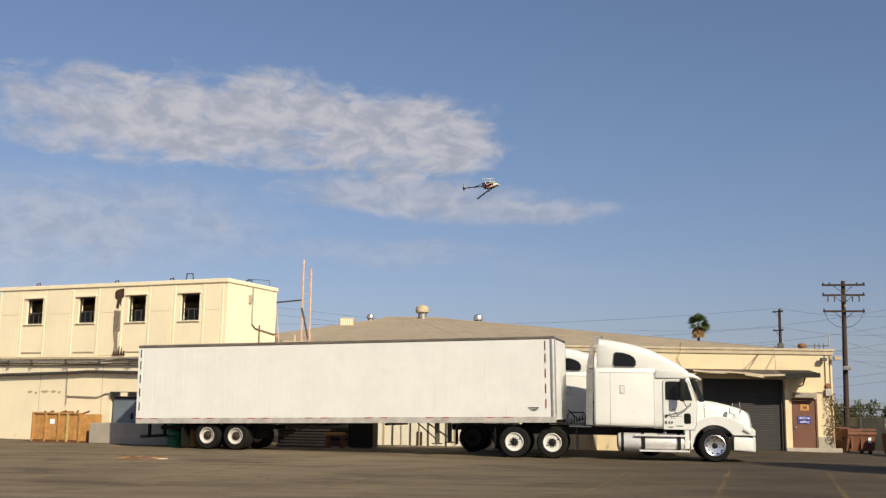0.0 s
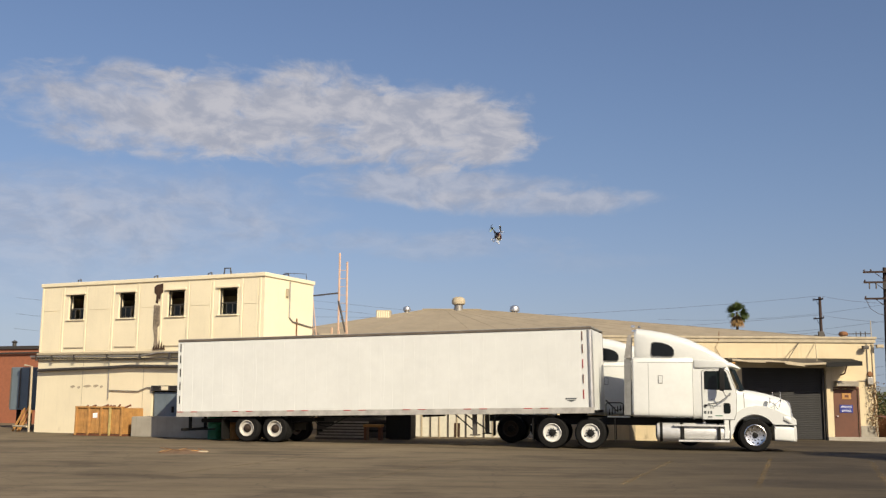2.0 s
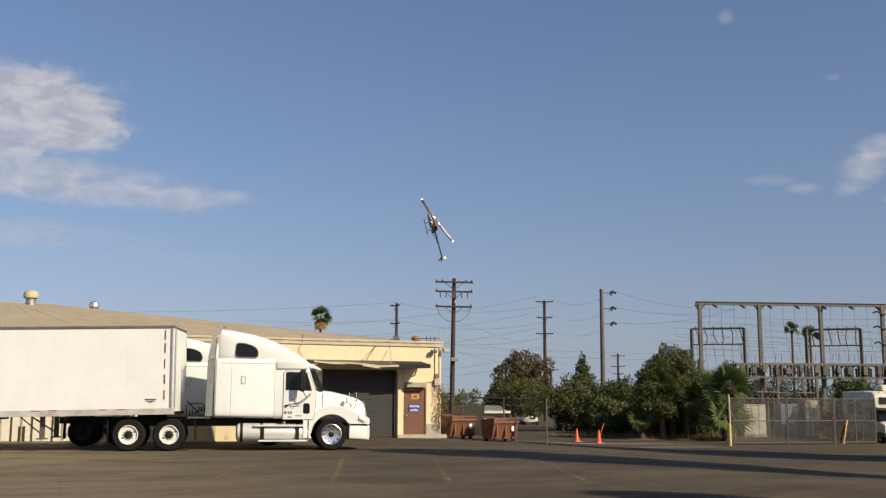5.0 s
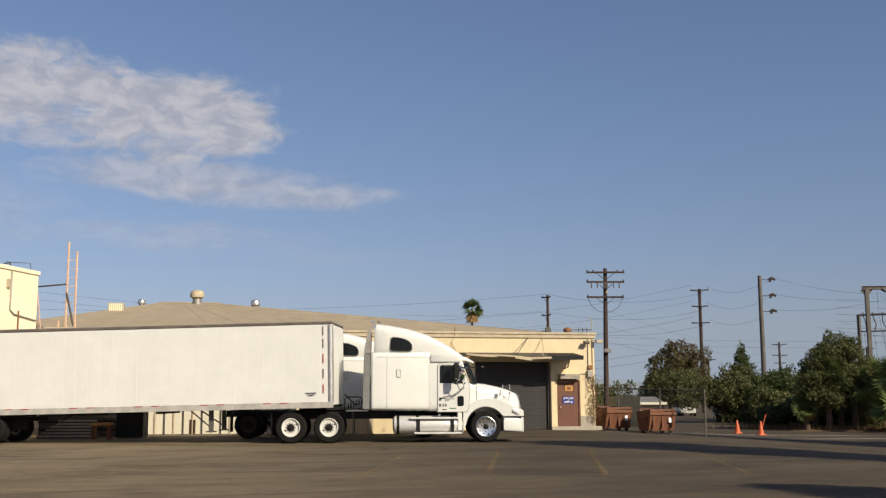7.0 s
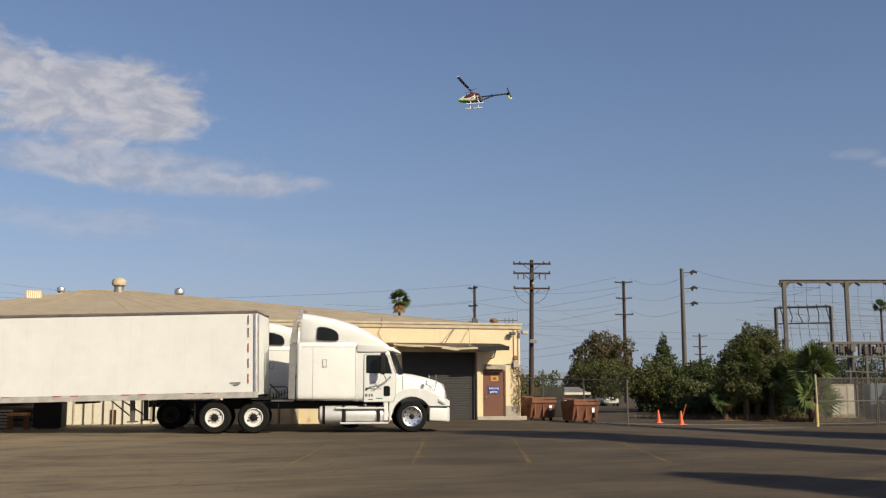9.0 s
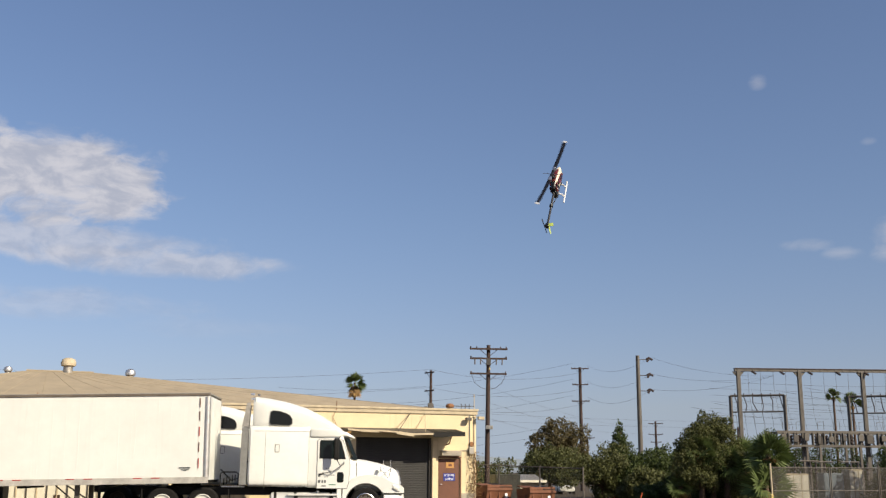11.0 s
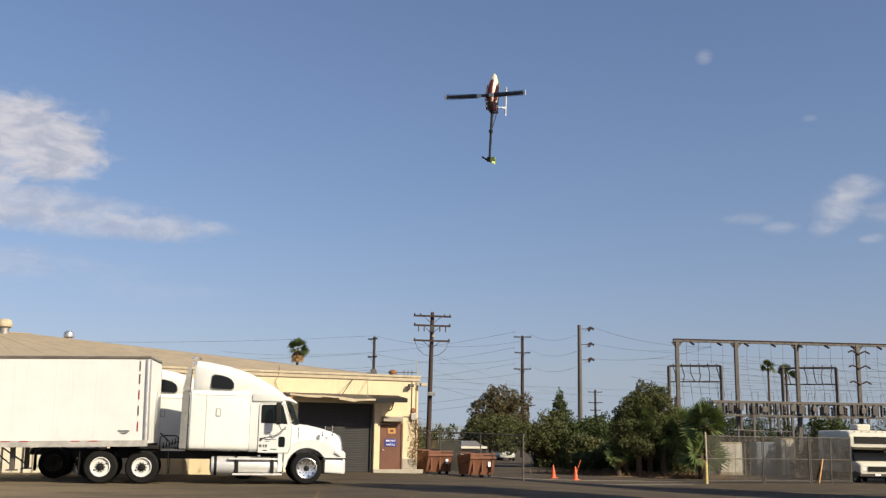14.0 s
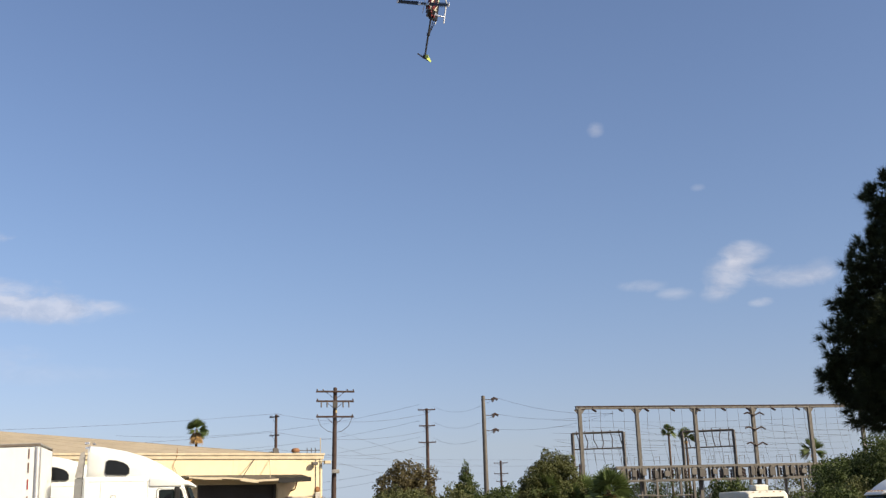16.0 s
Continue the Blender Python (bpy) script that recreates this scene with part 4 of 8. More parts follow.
def tractor(m, label, group=""):
    """Sleeper tractor; x forward from the front axle, near side at -y, on the ground at z = 0."""
    t = thing("truck_tractor", m, label, "truck", group)
    W = 1.20
    part("cab", loft([(-1.9, W, 1.03, 2.84), (-0.95, W, 1.03, 2.84), (-0.78, W - 0.02, 1.03, 2.74), (-0.74, W - 0.03, 1.04, 2.64), (-0.60, W - 0.06, 1.04, 2.20), (-0.52, W - 0.09, 1.04, 1.96)], 14), M_WHITE, t, smooth=True)
    part("sleeper", loft([(-3.85, W - 0.02, 1.08, 3.0), (-3.8, W + 0.02, 1.06, 3.02), (-1.92, W + 0.02, 1.06, 3.02), (-1.88, W, 1.08, 3.0)], 16), M_WHITE, t, smooth=True)
    part("roof_fairing", loft([(-3.76, 1.12, 2.8, 3.93), (-3.68, 1.17, 2.8, 3.99), (-3.3, 1.17, 2.8, 3.95), (-2.6, 1.16, 2.78, 3.82), (-2.0, 1.14, 2.74, 3.64), (-1.5, 1.10, 2.70, 3.40), (-1.05, 1.05, 2.66, 3.13), (-0.75, 1.0, 2.63, 2.90), (-0.56, 0.97, 2.63, 2.76)], 5), M_WHITE, t, "tall white roof fairing", smooth=True)
    part("sun_visor", loft([(-1.05, 1.16, 2.78, 3.02), (-0.7, 1.14, 2.78, 2.98), (-0.50, 1.06, 2.74, 2.86), (-0.42, 1.0, 2.74, 2.79)], 5), M_WHITE, t, smooth=True)
    # raked windscreen
    bm = bmesh.new()
    f = [(-0.60, -1.06, 2.74), (-0.60, 1.06, 2.74), (-0.32, 1.00, 2.07), (-0.32, -1.00, 2.07)]
    k = [(-0.72, -1.125, 2.74), (-0.72, 1.125, 2.74), (-0.46, 1.075, 2.07), (-0.46, -1.075, 2.07)]
    a, b = [bm.verts.new(p) for p in f], [bm.verts.new(p) for p in k]
    bm.faces.new(a), bm.faces.new(b[::-1])
    for i in range(4):
        bm.faces.new((a[i], b[i], b[(i + 1) % 4], a[(i + 1) % 4]))
    bmesh.ops.recalc_face_normals(bm, faces=bm.faces)
    part("windscreen", bm, M_TINT, t)
    part("cowl", loft([(-0.85, 1.14, 1.0, 2.02), (-0.50, 1.08, 1.0, 2.01), (-0.29, 1.01, 1.0, 1.98)], 8), M_WHITE, t, smooth=True)
    part("hood", loft([(-0.30, 1.00, 0.90, 1.98), (0.10, 0.92, 0.90, 1.93), (0.5, 0.83, 0.88, 1.84), (0.85, 0.74, 0.86, 1.74), (1.05, 0.68, 0.84, 1.65), (1.15, 0.62, 0.84, 1.53), (1.20, 0.54, 0.86, 1.40)], 4.5), M_WHITE, t, "sloping white hood", smooth=True)
    g = part("grille", slab([(1.08, 0.84), (1.27, 0.86), (1.27, 1.17), (1.20, 1.54), (1.12, 1.63), (1.02, 1.63)], -0.44, 0.44), M_CHROME, t, "chrome grille surround")
    for j in range(8):
        part("grille_bar", bx(1.17, 1.285 - 0.008 * max(0, j - 3), -0.38, 0.38, 0.90 + 0.075 * j, 0.94 + 0.075 * j), M_BLACK, g)
    for sgn in (-1, 1):
        arch = [(0.66 * math.cos(radians(q)), 0.54 + 0.64 * math.sin(radians(q))) for q in range(10, 174, 6)]
        crown = [(-0.76, 1.02), (-0.62, 1.18), (-0.43, 1.34), (-0.2, 1.43), (0.07, 1.47), (0.32, 1.45), (0.58, 1.37), (0.82, 1.25), (1.0, 1.17), (1.20, 1.10), (1.27, 0.97), (1.28, 0.87)]
        poly = [(-0.76, 0.40)] + crown + [(0.66, 0.86)] + [a for a in arch if a[1] > 0.86 or a[0] < 0]
        fe = bmesh.new()
        for y0, y1, kk in ((1.14, 0.62, 1.0), (1.175, 1.139, 0.985), (1.20, 1.174, 0.955)):
            pl = [(px, 0.94 + (pz - 0.94) * kk if pz > 1.2 else pz) for px, pz in poly]
            slab(pl, sgn * y0, sgn * y1, fe)
        part("fender", fe, M_WHITE, t, "flared white front fender")
        part("fender_lip", rods([(px, sgn * 1.195, pz) for px, pz in arch], 0.014, 6), M_GAP, t)
        hl = part("headlight", loft([(0.90, 0.04, 1.02, 1.15, sgn * 1.18), (1.05, 0.09, 0.94, 1.14, sgn * 1.14), (1.22, 0.10, 0.92, 1.09, sgn * 1.06), (1.30, 0.03, 0.95, 1.03, sgn * 1.0)], 3, 16), M_LAMP, t, "clear swept-back headlight", smooth=True)
        part("lamp_bezel", loft([(0.88, 0.04, 0.99, 1.03, sgn * 1.185), (1.05, 0.09, 0.91, 0.95, sgn * 1.145), (1.22, 0.10, 0.89, 0.93, sgn * 1.065)], 3, 12), M_GAP, hl)
        part("bumper_gap", bx(0.66, 1.26, sgn * 1.10, sgn * 1.206, 0.842, 0.868), M_BLACK, t)
        part("mud_flap", bx(-0.84, -0.81, sgn * 0.7, sgn * 1.18, 0.35, 0.95), M_BLACK, t)
        # door with its dark seal line, rounded upper corners
        dp = [(-1.73, 1.14), (-0.76, 1.14), (-0.70, 1.30), (-0.66, 1.9), (-0.70, 2.1), (-0.90, 2.66), (-0.98, 2.72), (-1.66, 2.72), (-1.73, 2.66)]
        part("door_seal", slab([(px + (0.016 if px > -1.2 else -0.016), pz + (0.016 if pz > 1.9 else -0.016)) for px, pz in dp], sgn * 1.19, sgn * 1.214), M_GAP, t)
        d = part("door", slab(dp, sgn * 1.185, sgn * 1.225), M_WHITE, t, "white cab door with a raked window")
        part("window_seal", slab([(-1.67, 2.09), (-0.80, 2.07), (-0.82, 2.16), (-0.96, 2.64), (-1.0, 2.69), (-1.62, 2.69), (-1.67, 2.65)], sgn * 1.226, sgn * 1.230), M_BLACK, d)
        part("door_window", slab([(-1.63, 2.12), (-1.09, 2.11), (-1.09, 2.66), (-1.60, 2.66), (-1.63, 2.63)], sgn * 1.231, sgn * 1.236), M_TINT, d)
        part("vent_window", slab([(-1.05, 2.11), (-0.84, 2.10), (-0.99, 2.63), (-1.05, 2.65)], sgn * 1.231, sgn * 1.236), M_TINT, d)
        part("door_handle", bx(-1.68, -1.58, sgn * 1.226, sgn * 1.25, 1.56, 1.61, bevel=0.008), M_BLACK, d)
        part("view_window_seal", slab([(-1.08, 1.36), (-1.05, 1.32), (-0.90, 1.32), (-0.86, 1.36), (-0.86, 1.60), (-0.90, 1.66), (-1.05, 1.66), (-1.08, 1.62)], sgn * 1.226, sgn * 1.230), M_BLACK, d)
        part("view_window", slab([(-1.05, 1.37), (-1.03, 1.345), (-0.91, 1.345), (-0.885, 1.37), (-0.885, 1.59), (-0.91, 1.635), (-1.03, 1.635), (-1.05, 1.61)], sgn * 1.231, sgn * 1.234), M_TINT, d)
        for z, x0, x1 in ((1.765, -1.46, -1.24), (1.62, -1.56, -1.20), (1.55, -1.52, -1.14), (1.49, -1.50, -1.30)):
            n = int((x1 - x0) / 0.075)
            for j in range(n):
                part("lettering_bar", bx(x0 + 0.075 * j, x0 + 0.075 * j + 0.052, sgn * 1.226, sgn * 1.229, z, z + 0.026), M_GREYINK, d)
        part("door_placard", lathe([(sgn * 1.226, 0.045), (sgn * 1.229, 0.045)], "Y", 14, at=(-1.66, 0, 1.54)), M_GREYINK, d)
        for x0, x1, z0, z1, mt in ((-1.70, -1.62, 1.31, 1.40, M_GREYINK), (-1.58, -1.53, 1.31, 1.40, M_GREYINK), (-1.50, -1.44, 1.31, 1.40, M_GREYINK), (-1.34, -1.12, 1.235, 1.265, M_GREEN), (-1.58, -1.44, 1.195, 1.225, M_BLACK)):
            part("door_placard", bx(x0, x1, sgn * 1.226, sgn * 1.23, z0, z1), mt, d)
        part("visor_pod", loft([(-1.98, 0.03, 2.80, 3.02, sgn * 1.19), (-1.93, 0.06, 2.78, 3.05, sgn * 1.19), (-1.1, 0.06, 2.79, 3.04, sgn * 1.18), (-0.95, 0.05, 2.80, 2.98, sgn * 1.16)], 6, 16), M_WHITE, t, smooth=True)
        win = [(-3.33, 3.25), (-3.27, 3.18), (-2.68, 3.165), (-2.61, 3.22), (-2.61, 3.36), (-2.68, 3.47), (-2.80, 3.54), (-3.0, 3.60), (-3.22, 3.62), (-3.30, 3.58)]
        cx, cz = -2.97, 3.39
        part("window_frame", slab([(cx + (px - cx) * 1.06, cz + (pz - cz) * 1.10) for px, pz in win], sgn * 1.155, sgn * 1.186), M_GAP, t)
        part("sleeper_window", slab(win, sgn * 1.187, sgn * 1.196), M_GLASS, t, "dark rounded sleeper window")
        part("sleeper_vent", bx(-3.13, -2.98, sgn * 1.222, sgn * 1.230, 2.28, 2.54, bevel=0.004), M_GAP, t)
        part("sleeper_vent_cover", bx(-3.115, -2.995, sgn * 1.231, sgn * 1.240, 2.295, 2.525, bevel=0.004), M_WHITE, t)
        part("panel_seam", bx(-3.447, -3.437, sgn * 1.2205, sgn * 1.2225, 1.14, 2.96), M_GAP, t)
        part("panel_seam", bx(-2.03, -2.02, sgn * 1.2205, sgn * 1.2225, 1.14, 2.96), M_GAP, t)
        part("panel_seam", bx(-3.80, -2.0, sgn * 1.2205, sgn * 1.2225, 2.955, 2.965), M_GAP, t)
        part("hood_seam", bx(-0.345, -0.335, sgn * 1.005, sgn * 1.03, 1.3, 2.0), M_GAP, t)
        for j in range(9):
            part("lettering_bar", bx(-2.60 + 0.056 * j, -2.56 + 0.056 * j, sgn * 1.2205, sgn * 1.2225, 1.17, 1.205), M_GREYINK, t)
        # the upper extender's lit look is put into its paler grey
        part("side_extender", slab([(-4.10, 2.98), (-3.88, 2.98), (-3.84, 3.78), (-3.97, 3.74)], sgn * 1.13, sgn * 1.165), M_PIPE, t, "grey rubber side extender")
        part("side_extender", slab([(-4.12, 1.12), (-3.90, 1.12), (-3.88, 2.95), (-4.10, 2.95)], sgn * 1.13, sgn * 1.16), M_GAP, t)
        part("fairing_clip", bx(-3.86, -3.72, sgn * 1.05, sgn * 1.14, 4.0, 4.07, bevel=0.01), M_CHROME, t)
        tk = part("fuel_tank", lathe([(-3.24, 0.20), (-3.21, 0.28), (-3.14, 0.305), (-0.96, 0.305), (-0.89, 0.28), (-0.86, 0.20)], "X", 30, at=(0, sgn * 0.88, 0.60)), M_TANK, t, "round pale aluminium fuel tank", smooth=True)
        for x in (-3.08, -2.43, -1.27):
            part("tank_strap", lathe([(x - 0.045, 0.312), (x + 0.045, 0.312)], "X", 26, at=(0, sgn * 0.88, 0.60)), M_BLACK, tk)
        for x in (-2.40, -1.26):
            part("step_bracket", bx(x - 0.05, x + 0.05, sgn * 1.12, sgn * 1.215, 0.34, 0.82), M_BLACK, tk)
        part("step", bx(-2.68, -1.06, sgn * 1.10, sgn * 1.24, 0.80, 0.86, bevel=0.012), M_TANK, tk)
        part("step", bx(-2.54, -0.94, sgn * 1.12, sgn * 1.26, 0.31, 0.37, bevel=0.012), M_TANK, tk)
        part("tank_cap", lathe([(0.88, 0.06), (0.95, 0.06), (0.96, 0.02)], "Z", 12, at=(-1.7, sgn * 0.95, 0)), M_CHROME, tk)
        mi = part("mirror", loft([(-1.22, 0.05, 2.08, 2.72, sgn * 1.55), (-1.19, 0.10, 2.04, 2.76, sgn * 1.55), (-1.09, 0.10, 2.04, 2.76, sgn * 1.55), (-1.05, 0.06, 2.08, 2.72, sgn * 1.55)], 5, 20), M_BLACK, t, "tall black door mirror", smooth=True)
        part("mirror_arm", rods([(-0.86, sgn * 1.23, 1.98), (-0.88, sgn * 1.40, 1.90), (-1.02, sgn * 1.53, 1.88), (-1.12, sgn * 1.55, 2.06)], 0.017), M_GAP, mi)
        part("mirror_arm", rods([(-1.58, sgn * 1.24, 1.60), (-1.2, sgn * 1.40, 1.70), (-0.92, sgn * 1.46, 1.90)], 0.013), M_GAP, mi)
        part("mirror_arm", rods([(-1.0, sgn * 1.22, 2.78), (-1.12, sgn * 1.54, 2.74)], 0.014), M_BLACK, mi)
        hm = part("hood_mirror", lathe([(0, 0.02), (0.02, 0.10), (0.05, 0.10), (0.07, 0.02)], "X", 14, at=(0.42, sgn * 1.0, 1.75)), M_CHROME, t)
        part("mirror_arm", rods([(0.46, sgn * 1.0, 1.72), (0.60, sgn * 1.02, 1.62), (0.72, sgn * 0.90, 1.46)], 0.013), M_CHROME, hm)
        part("mirror_arm", rods([(0.78, sgn * 1.0, 2.04), (0.80, sgn * 1.0, 1.78), (0.60, sgn * 1.02, 1.62)], 0.013), M_CHROME, hm)
        part("mirror_arm", rods([(0.80, sgn * 1.0, 1.78), (0.74, sgn * 0.92, 1.50)], 0.013), M_CHROME, hm)
        part("side_skirt", bx(-0.95, -0.80, sgn * 0.75, sgn * 1.2, 0.4, 1.14, bevel=0.02), M_WHITE, t)
    part("bumper", loft([(0.60, 1.21, 0.34, 0.84), (1.0, 1.21, 0.32, 0.84), (1.2, 1.14, 0.31, 0.84), (1.3, 0.94, 0.31, 0.83), (1.34, 0.72, 0.34, 0.80)], 9), M_WHITE, t, "white plastic bumper", smooth=True)
    for y in (-0.8, -0.4, 0, 0.4, 0.8):
        part("marker_lamp", bx(-0.62, -0.5, y - 0.05, y + 0.05, 2.83, 2.87, bevel=0.01), M_OCHRE, t)
    part("air_horn", rods([(-3.55, -0.9, 4.0), (-3.62, -0.9, 4.05)], 0.03), M_CHROME, t)
        # chassis
    ch = bmesh.new()
    for y in (-0.42, 0.36):
        box(ch, -7.4, 0.9, y, y + 0.07, 0.78, 1.02)
    for x in (-7.2, -5.8, -4.5, -3.0, -1.4):
        box(ch, x, x + 0.1, -0.34, 0.35, 0.82, 1.0)
    part("chassis", ch, M_BLACK, t)
    part("fifth_wheel", lathe([(1.06, 0.46), (1.16, 0.48)], "Z", 20, at=(-5.85, 0, 0)), M_BLACK, t)
    part("deck_plate", bx(-4.7, -3.95, -0.5, 0.5, 1.03, 1.06), M_ALU, t)
    for j in range(5):
        part("coiled_line", lathe([(-0.02, 0.10), (0.02, 0.10)], "X", 12, at=(-4.25 - 0.09 * j, -0.85, 1.34 - 0.03 * j)), M_BLACK, t)
    for y in (-0.3, 0.1):
        part("air_line", rods([(-3.87, y, 1.9), (-4.1, y, 1.35), (-4.4, y + 0.1, 1.25), (-4.75, y, 1.6)], 0.02), M_BLACK, t)
    part("hand_rail", rods([(-4.15, -0.95, 1.1), (-4.15, -0.95, 1.46), (-4.22, -0.95, 1.52), (-4.66, -0.95, 1.52), (-4.72, -0.95, 1.46), (-4.72, -0.95, 1.1)], 0.022), M_BLACK, t)
    for x in (-6.49, -5.23):
        part("axle", rods([(x, -0.8, 0.52), (x, 0.8, 0.52)], 0.09, 10), M_BLACK, t)
        for sgn in (-1, 1):
            wheel(t, x, sgn * 1.06, 0.52, sgn, rim=M_DISC)
            wheel(t, x, sgn * 0.75, 0.52, sgn)
    for x in (-7.15, -4.45):
        for sgn in (-1, 1):
            part("mud_flap", bx(x, x + 0.02, sgn * 0.6, sgn * 1.2, 0.25, 0.98), M_BLACK, t)
    part("axle", rods([(0, -0.9, 0.52), (0, 0.9, 0.52)], 0.07, 10), M_BLACK, t)
    for sgn in (-1, 1):
        wheel(t, 0, sgn * 1.04, 0.52, sgn, rim=M_CHROME, rounds=10)
    # cab fittings sit a little lower and further forward on the shell
    set_lower = {"door_seal", "door", "visor_pod", "sun_visor", "windscreen", "window_frame", "sleeper_window", "sleeper_vent", "sleeper_vent_cover", "panel_seam", "lettering_bar", "mirror", "hood_mirror", "hood_seam"}
    for c in t.children:
        kind = c.name.split(".")[0]
        if kind in set_lower:
            c.location = (0.05 if kind in ("windscreen", "sun_visor", "hood_seam", "hood_mirror") else 0.12, 0, -0.12)
        elif kind == "fuel_tank":
            c.location = (0.14, 0, -0.02)
    return t


def trailer(m, label, group=""):
    """Box trailer, 15.55 m; x forward from the rear edge, near side at -y; pitched slightly nose-up on its fifth wheel."""
    t = thing("box_trailer", m, label, "trailer", group)
    L, W, Z0, Z1 = 15.55, 1.27, 1.02, 3.87
    part("body", bx(0.04, L - 0.04, -W + 0.012, W - 0.012, Z0 + 0.2, Z1 - 0.08), M_TRAILER, t)
    rnd = random.Random(8)
    for sgn in (-1, 1):
        x = 0.22
        n = 12
        w = (L - 0.62) / n
        for k in range(n):
            bm = bmesh.new()
            # slightly dented skin sheet
            nx, nz = 6, 6
            ver = [[bm.verts.new((x + w * i / nx * 0.998, sgn * (W + 0.002 + 0.0035 * rnd.random() * (0 < i < nx and 0 < j < nz)), Z0 + 0.2 + (Z1 - Z0 - 0.3) * j / nz)) for j in range(nz + 1)] for i in range(nx + 1)]
            for i in range(nx):
                for j in range(nz):
                    q = [ver[i][j], ver[i + 1][j], ver[i + 1][j + 1], ver[i][j + 1]]
                    bm.faces.new(q if sgn < 0 else q[::-1])
            part("side_panel", bm, M_TRAILER, t, smooth=True)
            if k % 3 == 1:
                part("repair_patch", bx(x + 0.1, x + w - 0.15, sgn * (W + 0.004), sgn * (W + 0.008), Z0 + 0.24, Z0 + 0.78, bevel=0.002), M_TRAILER, t)
            if k % 4 == 2:
                part("dent_crease", rods([(x + 0.5, sgn * (W + 0.003), Z0 + 2.4), (x + 0.56, sgn * (W + 0.004), Z0 + 1.5), (x + 0.5, sgn * (W + 0.003), Z0 + 0.5)], 0.006, 5), M_TRAILER, t)
            for q in (0.33, 0.67):
                part("rivet_line", bx(x + w * q - 0.008, x + w * q + 0.008, sgn * (W + 0.003), sgn * (W + 0.0075), Z0 + 0.22, Z1 - 0.11), M_TRAILER, t)
            if k:
                part("panel_seam", bx(x - 0.02, x + 0.02, sgn * (W + 0.003), sgn * (W + 0.0065), Z0 + 0.21, Z1 - 0.1), M_TRAILER, t)
            x += w
        part("bottom_rail", bx(0, L, sgn * (W - 0.04), sgn * (W + 0.018), Z0, Z0 + 0.2, bevel=0.01), M_RAIL, t, "scuffed aluminium bottom rail")
        part("top_rail", bx(0, L, sgn * (W - 0.04), sgn * (W + 0.02), Z1 - 0.08, Z1 + 0.0, bevel=0.015), M_TOPRAIL, t, "dark brown top rail")
        for x in (0.02, 0.60, 2.3, 2.86, 4.5, 5.06, 6.7, 7.26, 8.9, 9.46, 11.1, 11.66, 13.2, 13.76):
            part("reflector", bx(x, x + 0.27, sgn * (W + 0.019), sgn * (W + 0.023), Z0 + 0.165, Z0 + 0.195), M_RED, t)
        part("corner_post", bx(0, 0.2, sgn * (W - 0.06), sgn * (W + 0.012), Z0 + 0.201, Z1 - 0.112, bevel=0.01), M_TRAILER, t)
        part("corner_post", lathe([(Z0 + 0.201, 0.11), (Z1 - 0.112, 0.11)], "Z", 14, at=(L - 0.10, sgn * (W - 0.09), 0)), M_ALU, t, "rounded aluminium corner post", smooth=True)
        for z in (1.5, 2.0, 2.5, 3.0, 3.42):
            part("marker", bx(L - 0.34, L - 0.31, sgn * (W + 0.004), sgn * (W + 0.011), z, z + 0.3), M_RED if int(z * 10) % 2 else M_BROWN, t)
            part("marker", bx(0.10, 0.14, sgn * (W + 0.013), sgn * (W + 0.02), z, z + 0.3), M_BLACK, t)
        e = part("maker_badge", bx(14.62, 14.98, sgn * (W + 0.010), sgn * (W + 0.016), 1.49, 1.53), M_GREYINK, t)
        part("badge_mark", slab([(14.66, 1.46), (14.96, 1.47), (14.90, 1.435), (14.81, 1.405), (14.74, 1.43)], sgn * (W + 0.010), sgn * (W + 0.016)), M_GREYINK, e)
    part("front_wall", bx(L - 0.039, L, -W + 0.1, W - 0.1, Z0 + 0.1, Z1 - 0.1), M_TRAILER, t)
    part("roof", bx(0.02, L - 0.02, -W, W, Z1 - 0.02, Z1 + 0.02, bevel=0.01), M_PIPE, t)
    part("floor", bx(0.05, L - 0.05, -W + 0.05, W - 0.05, Z0 + 0.02, Z0 + 0.15), M_BLACK, t)
    for y in (-0.63, 0.63):
        d = part("rear_door", bx(-0.03, 0.035, y - 0.6, y + 0.6, Z0 + 0.15, Z1 - 0.12, bevel=0.01), M_TRAILER, t)
        part("lock_rod", rods([(-0.06, y + 0.2, Z0 + 0.1), (-0.06, y + 0.2, Z1 - 0.12)], 0.02), M_CHROME, d)
    for x in (1.9, 4.4, 7.0, 9.6, 12.2):
        part("crossmember", bx(x, x + 0.1, -W + 0.06, W - 0.06, Z0 - 0.08, Z0 + 0.01), M_BLACK, t)
    for y in (-0.5, 0.42):
        part("slider_rail", bx(0.6, 5.2, y, y + 0.09, 0.80, 0.94), M_BLACK, t)
    bu = bmesh.new()
    box(bu, 0.1, 0.2, -1.1, 1.1, 0.50, 0.60)
    for y in (-0.55, 0.55):
        box(bu, 0.12, 0.2, y - 0.05, y + 0.05, 0.601, Z0 + 0.05)
    box(bu, 0.2, 1.2, -0.56, -0.5, 0.52, 0.58)
    part("underride_guard", bu, M_BLACK, t)
    for x in (2.55, 3.63):
        part("axle", rods([(x, -0.85, 0.52), (x, 0.85, 0.52)], 0.08, 10), M_BLACK, t)
    for sgn in (-1, 1):
        part("mud_flap", bx(1.85, 1.87, sgn * 0.62, sgn * 1.22, 0.2, 0.9), M_BLACK, t)
